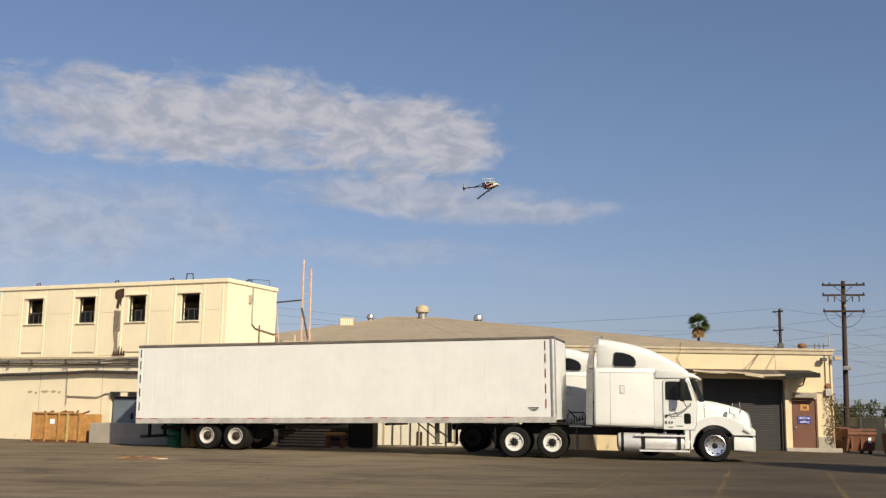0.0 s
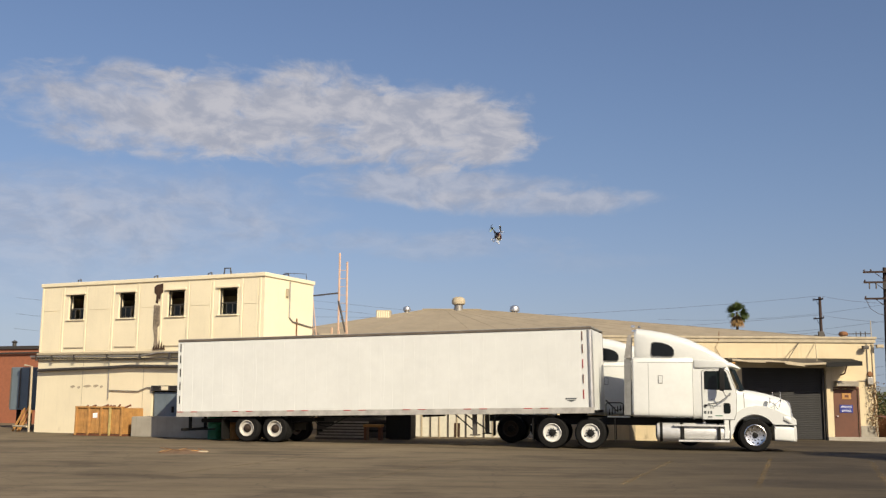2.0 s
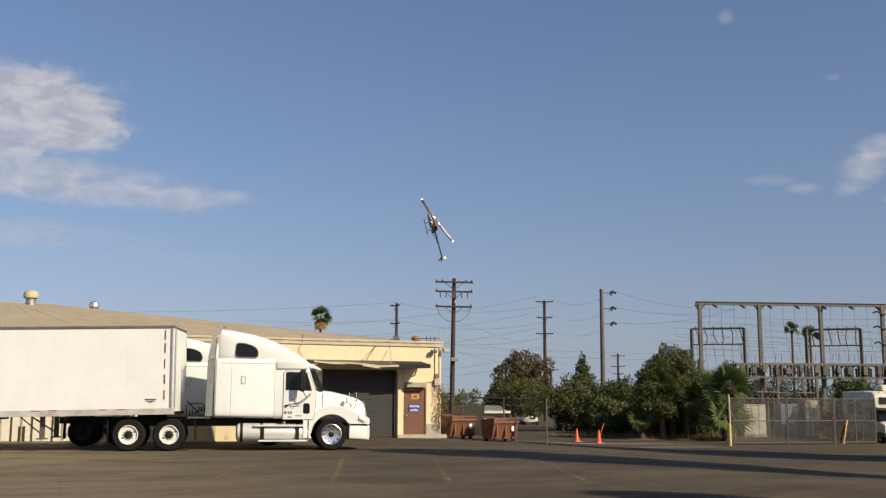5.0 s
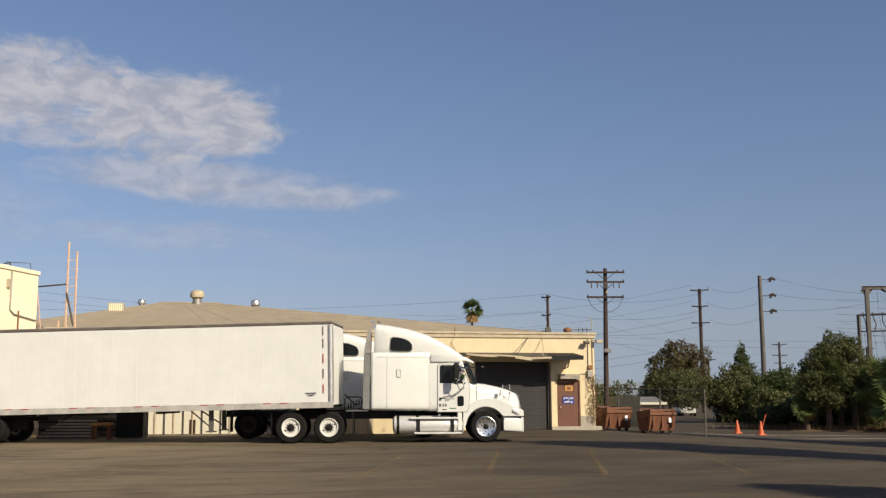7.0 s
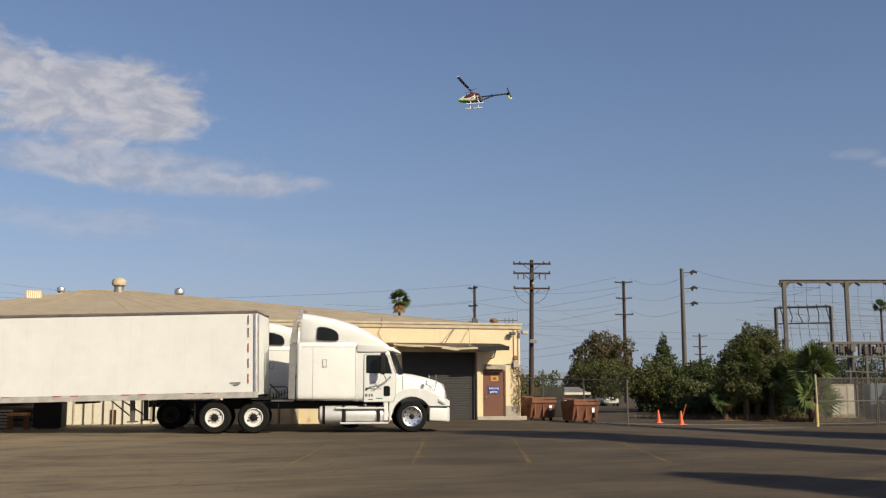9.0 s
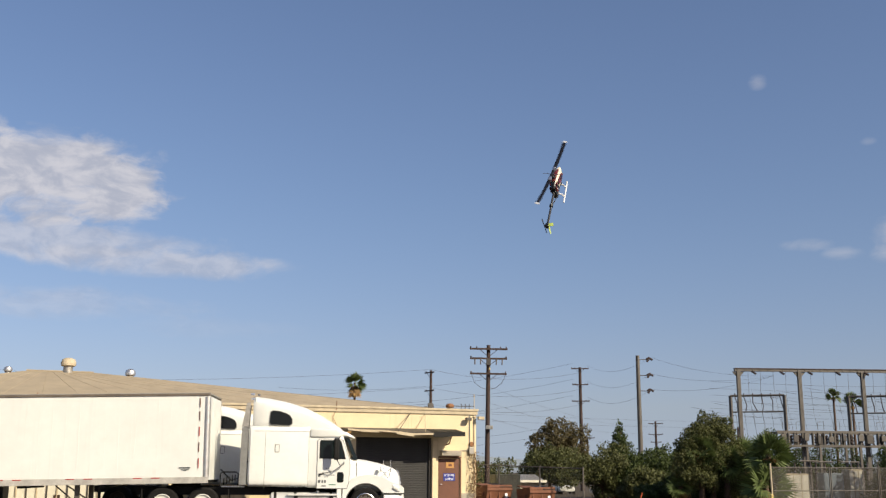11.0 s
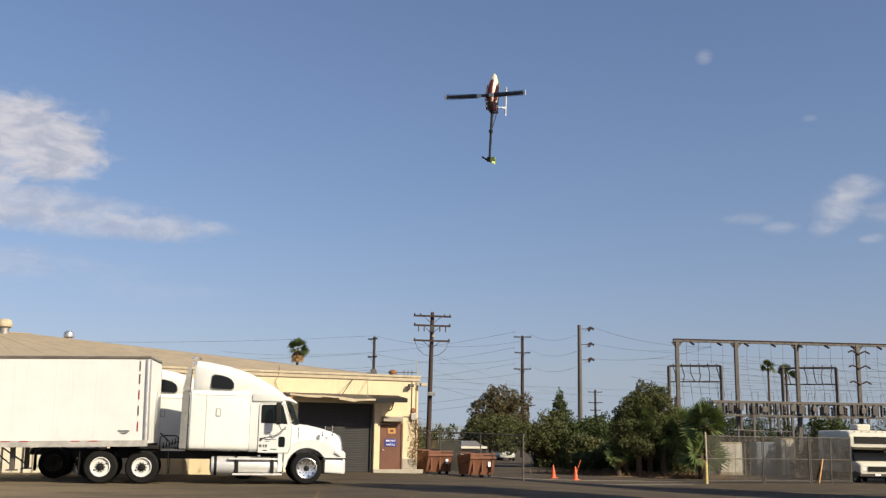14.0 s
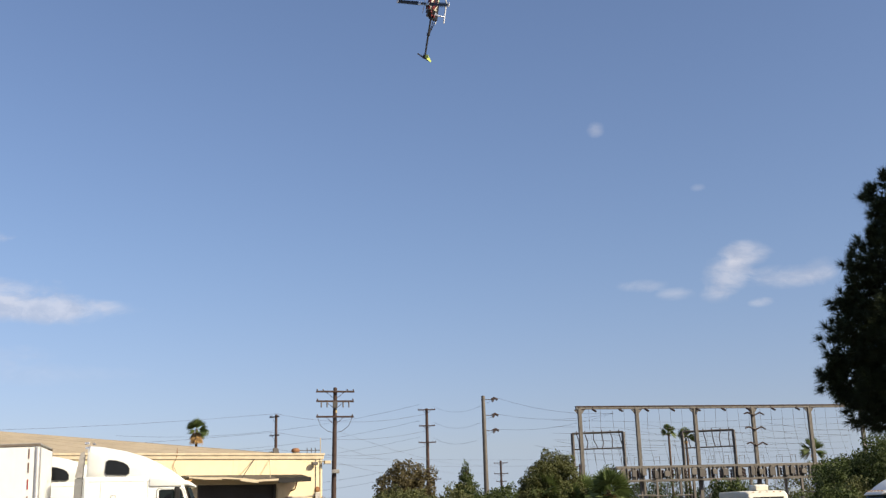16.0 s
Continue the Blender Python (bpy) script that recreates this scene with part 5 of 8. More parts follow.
    for sgn in (-1, 1):
        lg = part("landing_leg", bx(11.3, 11.44, sgn * 0.85 - 0.07, sgn * 0.85 + 0.07, 0.34, Z0 + 0.02, bevel=0.01), M_STEEL, t)
        part("foot", bx(11.22, 11.52, sgn * 0.85 - 0.14, sgn * 0.85 + 0.14, 0.30, 0.34), M_STEEL, lg)
        part("brace", rods([(11.3, sgn * 0.85, 0.5), (10.6, sgn * 0.6, Z0)], 0.025), M_STEEL, lg)
    part("air_hose", rods([(5.2, -0.6, 0.95), (5.5, -0.8, 0.7), (5.9, -0.85, 0.62), (6.3, -0.8, 0.8), (6.6, -0.6, 1.0)], 0.02), M_BLACK, t)
    return t


TRUCK = pose(-8.03, 35.9, 0, 0, 0, -6.53) @ pose(9, 0, 0, 0, 0, -2.6) @ pose(-9, 0, 0)     # rear wheel, near side, on the ground
TIP, YAW = 1.15, -15.0


def place_truck():
    lab = "white sleeper-cab truck tractor with a long sloping hood"
    tr = tractor(TRUCK @ pose(17.09, 1.06, 0), lab, "truck tractors")
    copy = copy_thing(tr, TRUCK @ pose(15.2, 4.95, 0))
    tagged(copy, "white sleeper-cab tractor parked behind another truck", "truck", "truck tractors")
    for c in [c for c in copy.children_recursive if "fuel_tank" in (c.name.split(".")[0], c.parent.name.split(".")[0])]:
        bpy.data.objects.remove(c)      # its tanks are off
    # shade behind the trailer is put into these rims as a dark colour
    for c in list(copy.children_recursive):
        if c.name.startswith("rim") and c.data.materials[0] is not M_CHROME:
            c.data = c.data.copy()
            c.data.materials[0] = M_HUBRUST_SHADE
    z = -0.16
    # nose-up by TIP, pivoting about the near front corner
    corner = pose(3.84, 34.0, 0, 0, 0, YAW)
    tl = trailer(corner @ pose(-15.55, 1.27, z, 0, -TIP, 0), "long white box trailer with dented skin and red reflectors", "box trailers")
    # running gear stands level on the ground
    b = thing("trailer_bogie", corner @ pose(-12.72, 0.10, 0), "tandem trailer bogie with white steel rims", "bogie")
    for x in (0.0, 1.12):
        for y, f in ((0.14, -1), (0.47, -1), (1.87, 1), (2.2, 1)):
            wheel(b, x, y, 0.49, f, r=0.49)
    part("bogie_frame", bx(-0.5, 1.6, 0.67, 1.7, 0.42, 0.70), M_BLACK, b)
    return tr, tl


TRACTOR, TRAILER = place_truck()


def far_truck():
    m = pose(48.6, 41.6, ground_z(48.6, 41.6) + 0.0, 0, 0, 157)
    t = copy_thing(TRACTOR, m)
    tagged(t, "white sleeper-cab tractor with a black bumper parked by the pine tree", "truck", "truck tractors")
    for c in t.children:
        if c.name.startswith("bumper"):
            c.data = c.data.copy()
            c.data.materials[0] = M_BLACK
            tagged(c, "black plastic bumper")
    c = copy_thing(TRAILER, m @ pose(-20.0, 0, 0.02))
    tagged(c, "white box trailer coupled to the parked tractor", "trailer", "box trailers")
    b = thing("trailer_bogie", m @ pose(-17.0, 0, 0), "tandem bogie under the parked trailer", "bogie")
    for x in (0.0, 1.2):
        for y, f in ((-1.06, -1), (1.06, 1)):
            wheel(b, x, y, 0.52, f)


far_truck()

# ---- yard things ----


def timber_bin():
    t = thing("scrap_bin", pose(-16.6, 42.1, 0, 0, 0, -18), "orange-brown timber-sided scrap bin against the wall", "bin")
    part("bin_body", bx(0, 2.35, 0.04, 1.3, 0.08, 1.12), M_OCHRE, t)
    for k in range(12):
        x = 0.02 + 0.195 * k
        part("plank", bx(x, x + 0.18, 0.0, 0.038, 0.1, 1.10, bevel=0.006), M_OCHRE, t)
    for x in (0.0, 0.62, 1.25, 1.68, 2.26):
        part("post", bx(x, x + 0.09, -0.06, -0.002, 0.02, 1.16, bevel=0.008), M_OCHRE if x != 1.68 else M_YELLOW, t)
    part("top_rail", bx(-0.02, 2.37, -0.05, 0.06, 1.121, 1.19, bevel=0.01), M_OCHRE, t)
    part("base_skid", bx(-0.05, 2.4, -0.05, 1.3, 0.0, 0.075), M_RUSTBIN, t)
    part("paper_label", bx(0.86, 1.08, -0.012, -0.001, 0.72, 0.92), M_INK, t)
    rnd = random.Random(4)
    for k in range(9):
        x = 0.2 + 0.23 * k
        part("scrap_piece", rods([(x, 0.3, 1.1), (x + rnd.uniform(-0.2, 0.3), 0.6, 1.2 + rnd.uniform(0, 0.06))], 0.04, 5), M_RUSTBIN, t)


timber_bin()
alone("concrete_dock", bx(0, 4.4, 0, 1.6, 0, 0.80, bevel=0.03), M_CONCRETE, "grey concrete loading dock block", "dock", m=pose(-14.0, 41.3, 0, 0, 0, -20))


def drum(x, y, material, label):
    t = thing("steel_drum", pose(x, y, 0), label, "drum", "steel drums")
    part("drum_body", lathe([(0, 0.27), (0.02, 0.29), (0.28, 0.285), (0.30, 0.30), (0.32, 0.285), (0.58, 0.285), (0.60, 0.30), (0.62, 0.285), (0.86, 0.29), (0.88, 0.27)], "Z", 22), material, t, smooth=True)
    part("drum_lid", lathe([(0.881, 0.25), (0.885, 0.25)], "Z", 22), M_BLACK, t)


drum(-10.05, 39.3, M_GREEN, "green steel drum standing behind the trailer")
drum(-9.4, 39.2, M_OCHRE, "orange rusty steel drum behind the trailer wheels")


def debris():
    rnd = random.Random(12)
    t = thing("debris_pile", pose(-8.6, 29.9, 0, 0, 0, 10), "small pile of dry twigs and board scraps", "debris")
    for k in range(16):
        a = rnd.uniform(0, math.pi)
        x, y, l = rnd.gauss(0, 0.35), rnd.gauss(0, 0.12), rnd.uniform(0.15, 0.5)
        part("twig", rods([(x - l * math.cos(a), y - l * 0.5 * math.sin(a), 0.02), (x + l * math.cos(a), y + l * 0.5 * math.sin(a), 0.04 + rnd.uniform(0, 0.10))], 0.016, 4), M_DIRT if k % 2 else M_OCHRE, t)
    part("board_scrap", bx(0.1, 0.75, -0.1, 0.06, 0.012, 0.05), M_TRIM, t)
    part("soil", lathe([(0.0, 0.75), (0.02, 0.6), (0.06, 0.3), (0.075, 0.02)], "Z", 14), M_DIRT, t)


debris()


def behind_trailer():
    # ribbed white metal skirting seen under the trailer
    t = thing("ribbed_metal_panel", TRUCK @ pose(4.0, 8.2, 0), "white ribbed sheet-metal hoarding on the ground", "hoarding")
    for k in range(16):
        x = 0.38 * k
        part("sheet", bx(x, x + 0.33, 0, 0.03, 0.02, 1.5, bevel=0.008), M_CREAM, t)
        part("rib", bx(x + 0.335, x + 0.375, -0.05, 0.02, 0.0, 1.51), M_IRON if k % 2 else M_TRIM, t)
    part("hatch", bx(1.76, 2.0, -0.03, -0.003, 0.03, 0.60), M_RUSTHOLE, t)
    c = thing("wooden_stand", TRUCK @ pose(2.95, 4.0, 0), "low orange wooden stand under the trailer", "stand")
    part("stand_top", bx(0, 0.7, 0, 0.5, 0.5, 0.6, bevel=0.01), M_OCHRE, c)
    for x in (0.02, 0.58):
        part("leg", bx(x, x + 0.1, 0.05, 0.45, 0, 0.499), M_RUSTBIN, c)
    b = thing("dark_bin", TRUCK @ pose(3.7, 4.6, 0), "dark steel bin behind the trailer", "bin")
    part("bin_body", bx(0, 1.0, 0, 0.9, 0.05, 1.1, bevel=0.03), M_BLACK, b)
    part("bin_rim", bx(-0.03, 1.03, -0.03, 0.93, 1.101, 1.15), M_IRON, b)
    part("bin_foot", bx(0.1, 0.9, 0.1, 0.8, 0, 0.049), M_IRON, b)
    s = thing("slatted_ramp", TRUCK @ pose(0.9, 4.4, 0), "grey slatted dock plate lying under the trailer", "ramp")
    for k in range(6):
        part("slat", bx(0.12 * k, 2.0, 0.1 * k, 0.1 * k + 0.08, 0.08 + 0.11 * k, 0.14 + 0.11 * k), M_PIPE, s)
    part("ramp_frame", bx(0, 2.0, 0.0, 0.7, 0.0, 0.075), M_IRON, s)
    # dark board added for the clutter here; it covers the bright wall behind
    h = thing("dark_louvre_screen", TRUCK @ pose(0.3, 6.4, 0), "dark grey louvred screen standing in for dark clutter behind the trailer", "screen")
    part("screen_board", bx(0, 3.0, 0, 0.06, 0, 1.5), M_IRON, h)
    for k in range(9):
        part("louvre", bx(0.05, 2.95, -0.06, -0.002, 0.1 + 0.15 * k, 0.17 + 0.15 * k), M_BLACK if k % 2 else M_IRON, h)
    w = thing("dock_wall", TRUCK @ pose(12.4, 8.0, 0), "low cream dock wall with pilasters behind the tractor", "wall")
    part("wall_face", bx(-2.2, 3.4, 0, 0.2, 0, 1.2), M_STUCCO2, w)
    for k in range(4):
        part("pilaster", bx(-2.0 + 1.3 * k, -1.75 + 1.3 * k, -0.08, -0.002, 0, 1.15), M_TRIM, w)


behind_trailer()


def roof_mast():
    t = thing("lattice_mast", pose(-6.95, 51.5, 4.4), "rust-orange lattice mast with a side arm", "mast")
    part("pole", rods([(-0.14, 0, 0), (-0.14, 0, 4.55)], 0.055), M_PRIMER, t)
    part("pole", rods([(0.27, 0, 0), (0.25, 0, 4.1)], 0.055), M_PRIMER, t)
    for k in range(9):
        part("rung", rods([(-0.14, 0, 0.3 + 0.42 * k), (0.25, 0, 0.3 + 0.42 * k)], 0.014, 5), M_PRIMER, t)
    part("brace", rods([(-0.16, -0.06, 2.1), (-0.05, -0.06, 1.7), (0.22, -0.06, 0.5)], 0.045), M_IRON, t)
    part("side_arm", rods([(-0.14, 0, 2.5), (-1.75, 0, 2.32)], 0.04), M_IRON, t)
    u = thing("pipe_tripod", pose(-8.35, 50.6, 4.2), "rusty pipe tripod on the roof edge", "tripod")
    for x, y in ((-0.35, 0), (0.35, 0), (0.1, 0.4)):
        part("tripod_leg", rods([(x, y, 0), (x * 0.2, y * 0.2, 2.3)], 0.03), M_PRIMER, u)
    part("crossbar", rods([(-0.25, 0, 0.8), (0.25, 0, 0.8)], 0.025), M_PRIMER, u)
    part("crossbar", rods([(-0.16, 0, 1.5), (0.16, 0, 1.5)], 0.025), M_PRIMER, u)
    v = thing("vent_cluster", pose(-6.9, 51.0, 4.4), "rusty vent stubs on the roof", "vent")
    for x, h in ((-0.45, 0.7), (-0.1, 0.55), (0.3, 0.75)):
        part("vent_stub", rods([(x, 0, 0), (x, 0, h)], 0.06), M_PRIMER, v)


roof_mast()


def dumpster(x, y, yaw, label):
    t = thing("dumpster", pose(x, y, ground_z(x, y), 0, 0, yaw), label, "dumpster", "dumpsters")
    part("tub", slab([(-0.42, 0.14), (0.42, 0.14), (0.62, 0.86), (0.62, 0.98), (-0.62, 1.10), (-0.62, 0.86)], -0.65, 0.65, plane="YZ"), M_RUSTBIN, t)
    for s in (-1, 1):
        part("side_pocket", bx(s * 0.652, s * 0.72, -0.3, 0.3, 0.62, 0.76, bevel=0.01), M_RUSTBIN, t)
        for k in (-1, 1):
            part("castor", lathe([(-0.03, 0.08), (0.03, 0.08)], "Y", 12, at=(s * 0.5, k * 0.34, 0.08)), M_BLACK, t)
    part("rim", bx(-0.68, 0.68, -0.66, -0.60, 0.84, 0.93, bevel=0.01), M_RUSTBIN, t)
    for k in range(2):
        ld = slab([(-0.64, 0.99), (0.60, 1.115), (0.60, 1.145), (-0.64, 1.02)], -0.66 + 0.665 * k, -0.01 + 0.665 * k, plane="YZ")
        part("lid", ld, M_BLACK if k else M_RUSTBIN, t)
    for k in range(3):
        part("rib", bx(-0.5 + 0.45 * k, -0.44 + 0.45 * k, -0.60, -0.52, 0.25, 0.84), M_RUSTBIN, t)
    part("notice", bx(0.28, 0.42, -0.607, -0.60, 0.5, 0.72), M_INK, t)
    return t


dumpster(18.1, 45.2, 8, "rust-brown steel dumpster beside the building corner")
dumpster(19.5, 43.5, 6, "rust-brown steel dumpster on castors by the fence")
t = thing("utility_cabinet", pose(19.7, 47.6, 0), "olive green utility cabinet behind the dumpsters", "cabinet")
part("cabinet_body", bx(-0.65, 0.65, -0.4, 0.4, 0, 1.45, bevel=0.03), mat("olive paint", (0.20, 0.19, 0.10), 0.6), t)
part("cabinet_door", bx(-0.55, 0.55, -0.425, -0.402, 0.15, 1.35, bevel=0.01), mat("olive paint door", (0.22, 0.20, 0.11), 0.6), t)
for x, y in ((20.9, 47.3), (17.9, 47.4)):
    g = alone("yellow_bollard", lathe([(0, 0.07), (1.1 if x > 19 else 1.9, 0.07), (1.14 if x > 19 else 1.94, 0.03)], "Z", 12), M_YELLOW, "yellow painted steel bollard", "bollard", "bollards", m=pose(x, y, ground_z(x, y)), smooth=True)
for x, y, h in ((32.0, 43.25, 1.05), (41.9, 43.9, 1.2), (46.5, 41.9, 1.35)):
    alone("yellow_bollard", lathe([(0, 0.08), (h, 0.08), (h + 0.04, 0.03)], "Z", 12), M_YELLOW, "weathered yellow steel bollard at the gate", "bollard", "bollards", m=pose(x, y, ground_z(x, y) - 0.02), smooth=True)


def fence_run(name, a, b, h, posts, mesh, label, braces=False, mid=True):
    a, b = Vector((*a, ground_z(*a))), Vector((*b, ground_z(*b)))
    t = thing(name, Matrix.Identity(4), label, "fence")
    for k in range(posts):
        p = a.lerp(b, k / (posts - 1))
        part("post", rods([(p.x, p.y, p.z), (p.x, p.y, p.z + h + 0.06)], 0.035, 8), M_STEEL, t)
    up = Vector((0, 0, 1))
    for z in ((0.12, h * 0.52, h) if mid else (h,)):
        part("rail", rods([tuple(a + up * z), tuple(b + up * z)], 0.024, 6), M_STEEL, t)
    n = posts - 1
    for k in range(n):
        p, q = a.lerp(b, (k + 0.02) / n), a.lerp(b, (k + 0.98) / n)
        d = (q - p).normalized().cross(up) * 0.006
        vs = [p + up * 0.05 + d, q + up * 0.05 + d, q + up * h + d, p + up * h + d]
        vb = [v - d * 2 for v in vs]
        raw("wire_panel", [tuple(v) for v in vs + vb], [(0, 1, 2, 3), (7, 6, 5, 4), (0, 4, 5, 1), (1, 5, 6, 2), (2, 6, 7, 3), (3, 7, 4, 0)], mesh, t)
    return t


fence_run("chain_link_fence", (17.2, 47.2), (20.9, 41.5), 2.0, 4, M_MESH, "galvanised chain-link fence by the dumpsters", mid=False)
fence_run("chain_link_gate", (32.2, 43.45), (35.6, 43.35), 2.35, 2, M_SCREEN, "chain-link gate leaf with dusty screening")
fence_run("chain_link_gate", (35.7, 43.35), (38.5, 43.2), 2.35, 2, M_SCREEN, "chain-link gate leaf with dusty screening and cross rails")
fence_run("chain_link_gate", (38.6, 43.2), (41.2, 43.1), 2.35, 3, M_SCREEN, "chain-link gate leaf beside the camper")
fence_run("chain_link_fence", (41.3, 43.2), (42.6, 46.5), 2.35, 3, M_SCREEN, "short chain-link return beside the camper")
alone("yellow_post", rods([(32.1, 43.3, ground_z(32, 43)), (32.05, 43.3, 2.05)], 0.045, 8), M_TRIM, "pale yellow gate post", "post")
alone("leaning_plank", rods([(38.9, 43.0, -0.48), (39.35, 43.15, 0.75)], 0.05, 4), M_OCHRE, "wooden plank leaning on the gate", "plank")


def cone(x, y, label):
    t = thing("traffic_cone", pose(x, y, ground_z(x, y)), label, "cone", "traffic cones")
    part("cone_base", bx(-0.2, 0.2, -0.2, 0.2, 0, 0.04, bevel=0.01), M_ORANGE, t)
    part("cone_shell", lathe([(0.041, 0.15), (0.30, 0.10), (0.68, 0.035), (0.71, 0.02)], "Z", 18), M_ORANGE, t, smooth=True)
    return t


cone(26.95, 49.9, "orange traffic cone beside the drive")
cn = cone(26.95, 47.5, "orange traffic cone leaning on a short bar")
part("tilted_bar", rods([(0.05, 0, 0.3), (0.32, 0, 1.05)], 0.02, 5), M_ORANGE, cn)


def house():
    t = thing("far_house", pose(35.6, 88.0, -0.9, 0, 0, -6), "distant low house with a grey gable roof", "house")
    part("wall", bx(-4.2, 4.2, 0, 6, 0, 1.6), M_TRIM, t)
    part("roof", slab([(-0.4, 1.6), (3.0, 2.2), (6.4, 1.6)], -4.6, 4.6, plane="YZ"), M_PIPE, t)
    part("fascia", bx(-4.6, 4.6, -0.5, -0.41, 1.5, 1.72), M_CREAM, t)
    part("window", bx(-1.0, 0.6, -0.03, -0.002, 0.6, 1.3), M_GLASS, t)


house()


def parked_car():
    t = thing("parked_car", pose(46.9, 97.5, ground_z(46.9, 97.5), 0, 0, -108), "white sedan parked beyond the hedge", "car")
    part("body", loft([(-2.2, 0.78, 0.3, 0.85), (-1.9, 0.86, 0.26, 0.92), (1.0, 0.87, 0.26, 0.9), (1.9, 0.82, 0.28, 0.78), (2.15, 0.7, 0.34, 0.66)], 5), M_WHITE, t, smooth=True)
    part("cabin", loft([(-1.6, 0.66, 0.88, 0.98), (-1.0, 0.70, 0.88, 1.38), (0.2, 0.70, 0.88, 1.40), (0.95, 0.68, 0.86, 0.94)], 6), M_GLASS, t, "tinted glass cabin", smooth=True)
    part("roof", loft([(-1.05, 0.62, 1.36, 1.41), (0.2, 0.62, 1.38, 1.43)], 5), M_WHITE, t, smooth=True)
    for s in (-1, 1):
        for x in (-1.35, 1.3):
            wheel(t, x, s * 0.78, 0.31, s, r=0.31, width=0.2)


parked_car()

for k, (x, y) in enumerate(((47.5, 88.5), (49.5, 88.0))):
    t = thing("distant_car", pose(x, y, ground_z(x, y), 0, 0, 5), "small pale car parked far down the drive", "car", "distant cars")
    part("car_body", loft([(-2.0, 0.7, 0.3, 0.75), (-1.8, 0.8, 0.28, 0.85), (1.6, 0.8, 0.28, 0.82), (2.0, 0.7, 0.3, 0.65)], 5), M_CREAM, t, smooth=True)
    part("car_cabin", loft([(-1.5, 0.6, 0.8, 0.9), (-1.0, 0.62, 0.8, 1.35), (0.2, 0.62, 0.8, 1.35), (0.9, 0.6, 0.8, 0.9)], 5), M_GLASS, t, smooth=True)
    for wx in (-1.2, 1.2):
        for wy in (-0.72, 0.72):
            part("wheel", lathe([(-0.09, 0.3), (0.09, 0.3)], "Y", 14, at=(wx, wy, 0.3)), M_TYRE, t)

# ---- poles and wires ----


def crossarm(t, z, half, y=0.0, insul=3, braces=True, rise=0.12):
    a = part("crossarm", bx(-half, half, y - 0.06, y + 0.06, z - 0.06, z + 0.06), M_WOOD, t)
    for s in (-1, 1):
        for k in range(insul):
            x = s * half * (1 - 0.33 * k) * 0.94
            part("insulator", lathe([(z + 0.061, 0.03), (z + 0.061 + rise * 0.5, 0.06), (z + 0.061 + rise, 0.03)], "Z", 8, at=(x, y, 0)), M_CERAMIC, a)
        if braces:
            part("brace", rods([(s * half * 0.45, y, z - 0.06), (0.0, y, z - 0.55)], 0.02, 4), M_WOOD, a)


def utility_pole(x, y, h, arms, yaw, label, r=0.16, steel=False, lean=0.0):
    t = thing("utility_pole", pose(x, y, ground_z(x, y), 0, lean, yaw), label, "utility pole", "utility poles")
    part("shaft", rod(bmesh.new(), (0, 0, -0.3), (0, 0, h), r, r * 0.68, 12), M_STEEL if steel else M_WOOD, t, smooth=True)
    for z, half, n in arms:
        crossarm(t, z, half, -r - 0.05, n)
    return t


p1 = utility_pole(26.2, 66.6, 10.75, [(10.45, 1.32, 2), (9.78, 1.30, 1), (8.72, 1.28, 1)], -20, "dark wooden utility pole with three crossarms", 0.19, lean=0.9)
for s in (-1, 1):
    part("jumper", rods([(s * 1.2, -0.2, 8.7), (s * 0.95, -0.2, 8.1), (s * 0.5, -0.2, 7.75), (s * 0.12, -0.2, 7.65)], 0.018, 5), M_WIRE, p1)
    for x in (0.95, 0.55):
        part("cutout", rods([(s * x, -0.3, 9.72), (s * x, -0.34, 9.35)], 0.05, 6), M_CERAMIC, p1)
part("transformer_box", bx(-0.16, 0.16, -0.5, -0.2, 9.3, 9.75, bevel=0.02), M_IRON, p1)
part("arrester", rods([(0.08, -0.28, 9.15), (0.08, -0.28, 9.0)], 0.06, 8), M_YELLOW, p1)
part("pole_lamp", bx(-0.15, 0.35, -0.45, -0.2, 4.9, 5.15, bevel=0.03), M_PIPE, p1)

p2 = utility_pole(58.4, 116.2, 15.2, [(15.0, 1.1, 2), (13.0, 1.0, 2), (10.95, 1.1, 2), (7.6, 0.75, 1), (6.6, 0.7, 1)], -26, "tall wooden power pole with double crossarms", 0.26)
pf = utility_pole(37.8, 113.8, 13.6, [(13.3, 0.7, 2), (11.2, 0.7, 2), (9.3, 0.7, 2)], -60, "wooden power pole beyond the palm", 0.22)
p4 = utility_pole(92.0, 155.0, 10.8, [(10.4, 1.2, 1), (8.6, 1.2, 1), (7.3, 0.9, 1)], -30, "distant wooden power pole", 0.24)
p5 = utility_pole(112.0, 160.0, 10.4, [(10.0, 1.2, 1), (8.6, 1.2, 1)], -30, "distant wooden power pole above the trees", 0.24)
p6 = utility_pole(79.0, 155.0, 8.0, [(7.8, 1.2, 1)], -30, "distant wooden power pole", 0.2)
p7 = utility_pole(70.2, 55.5, 9.3, [(8.4, 0.8, 3)], -50, "wooden pole with round insulators by the substation", 0.14)


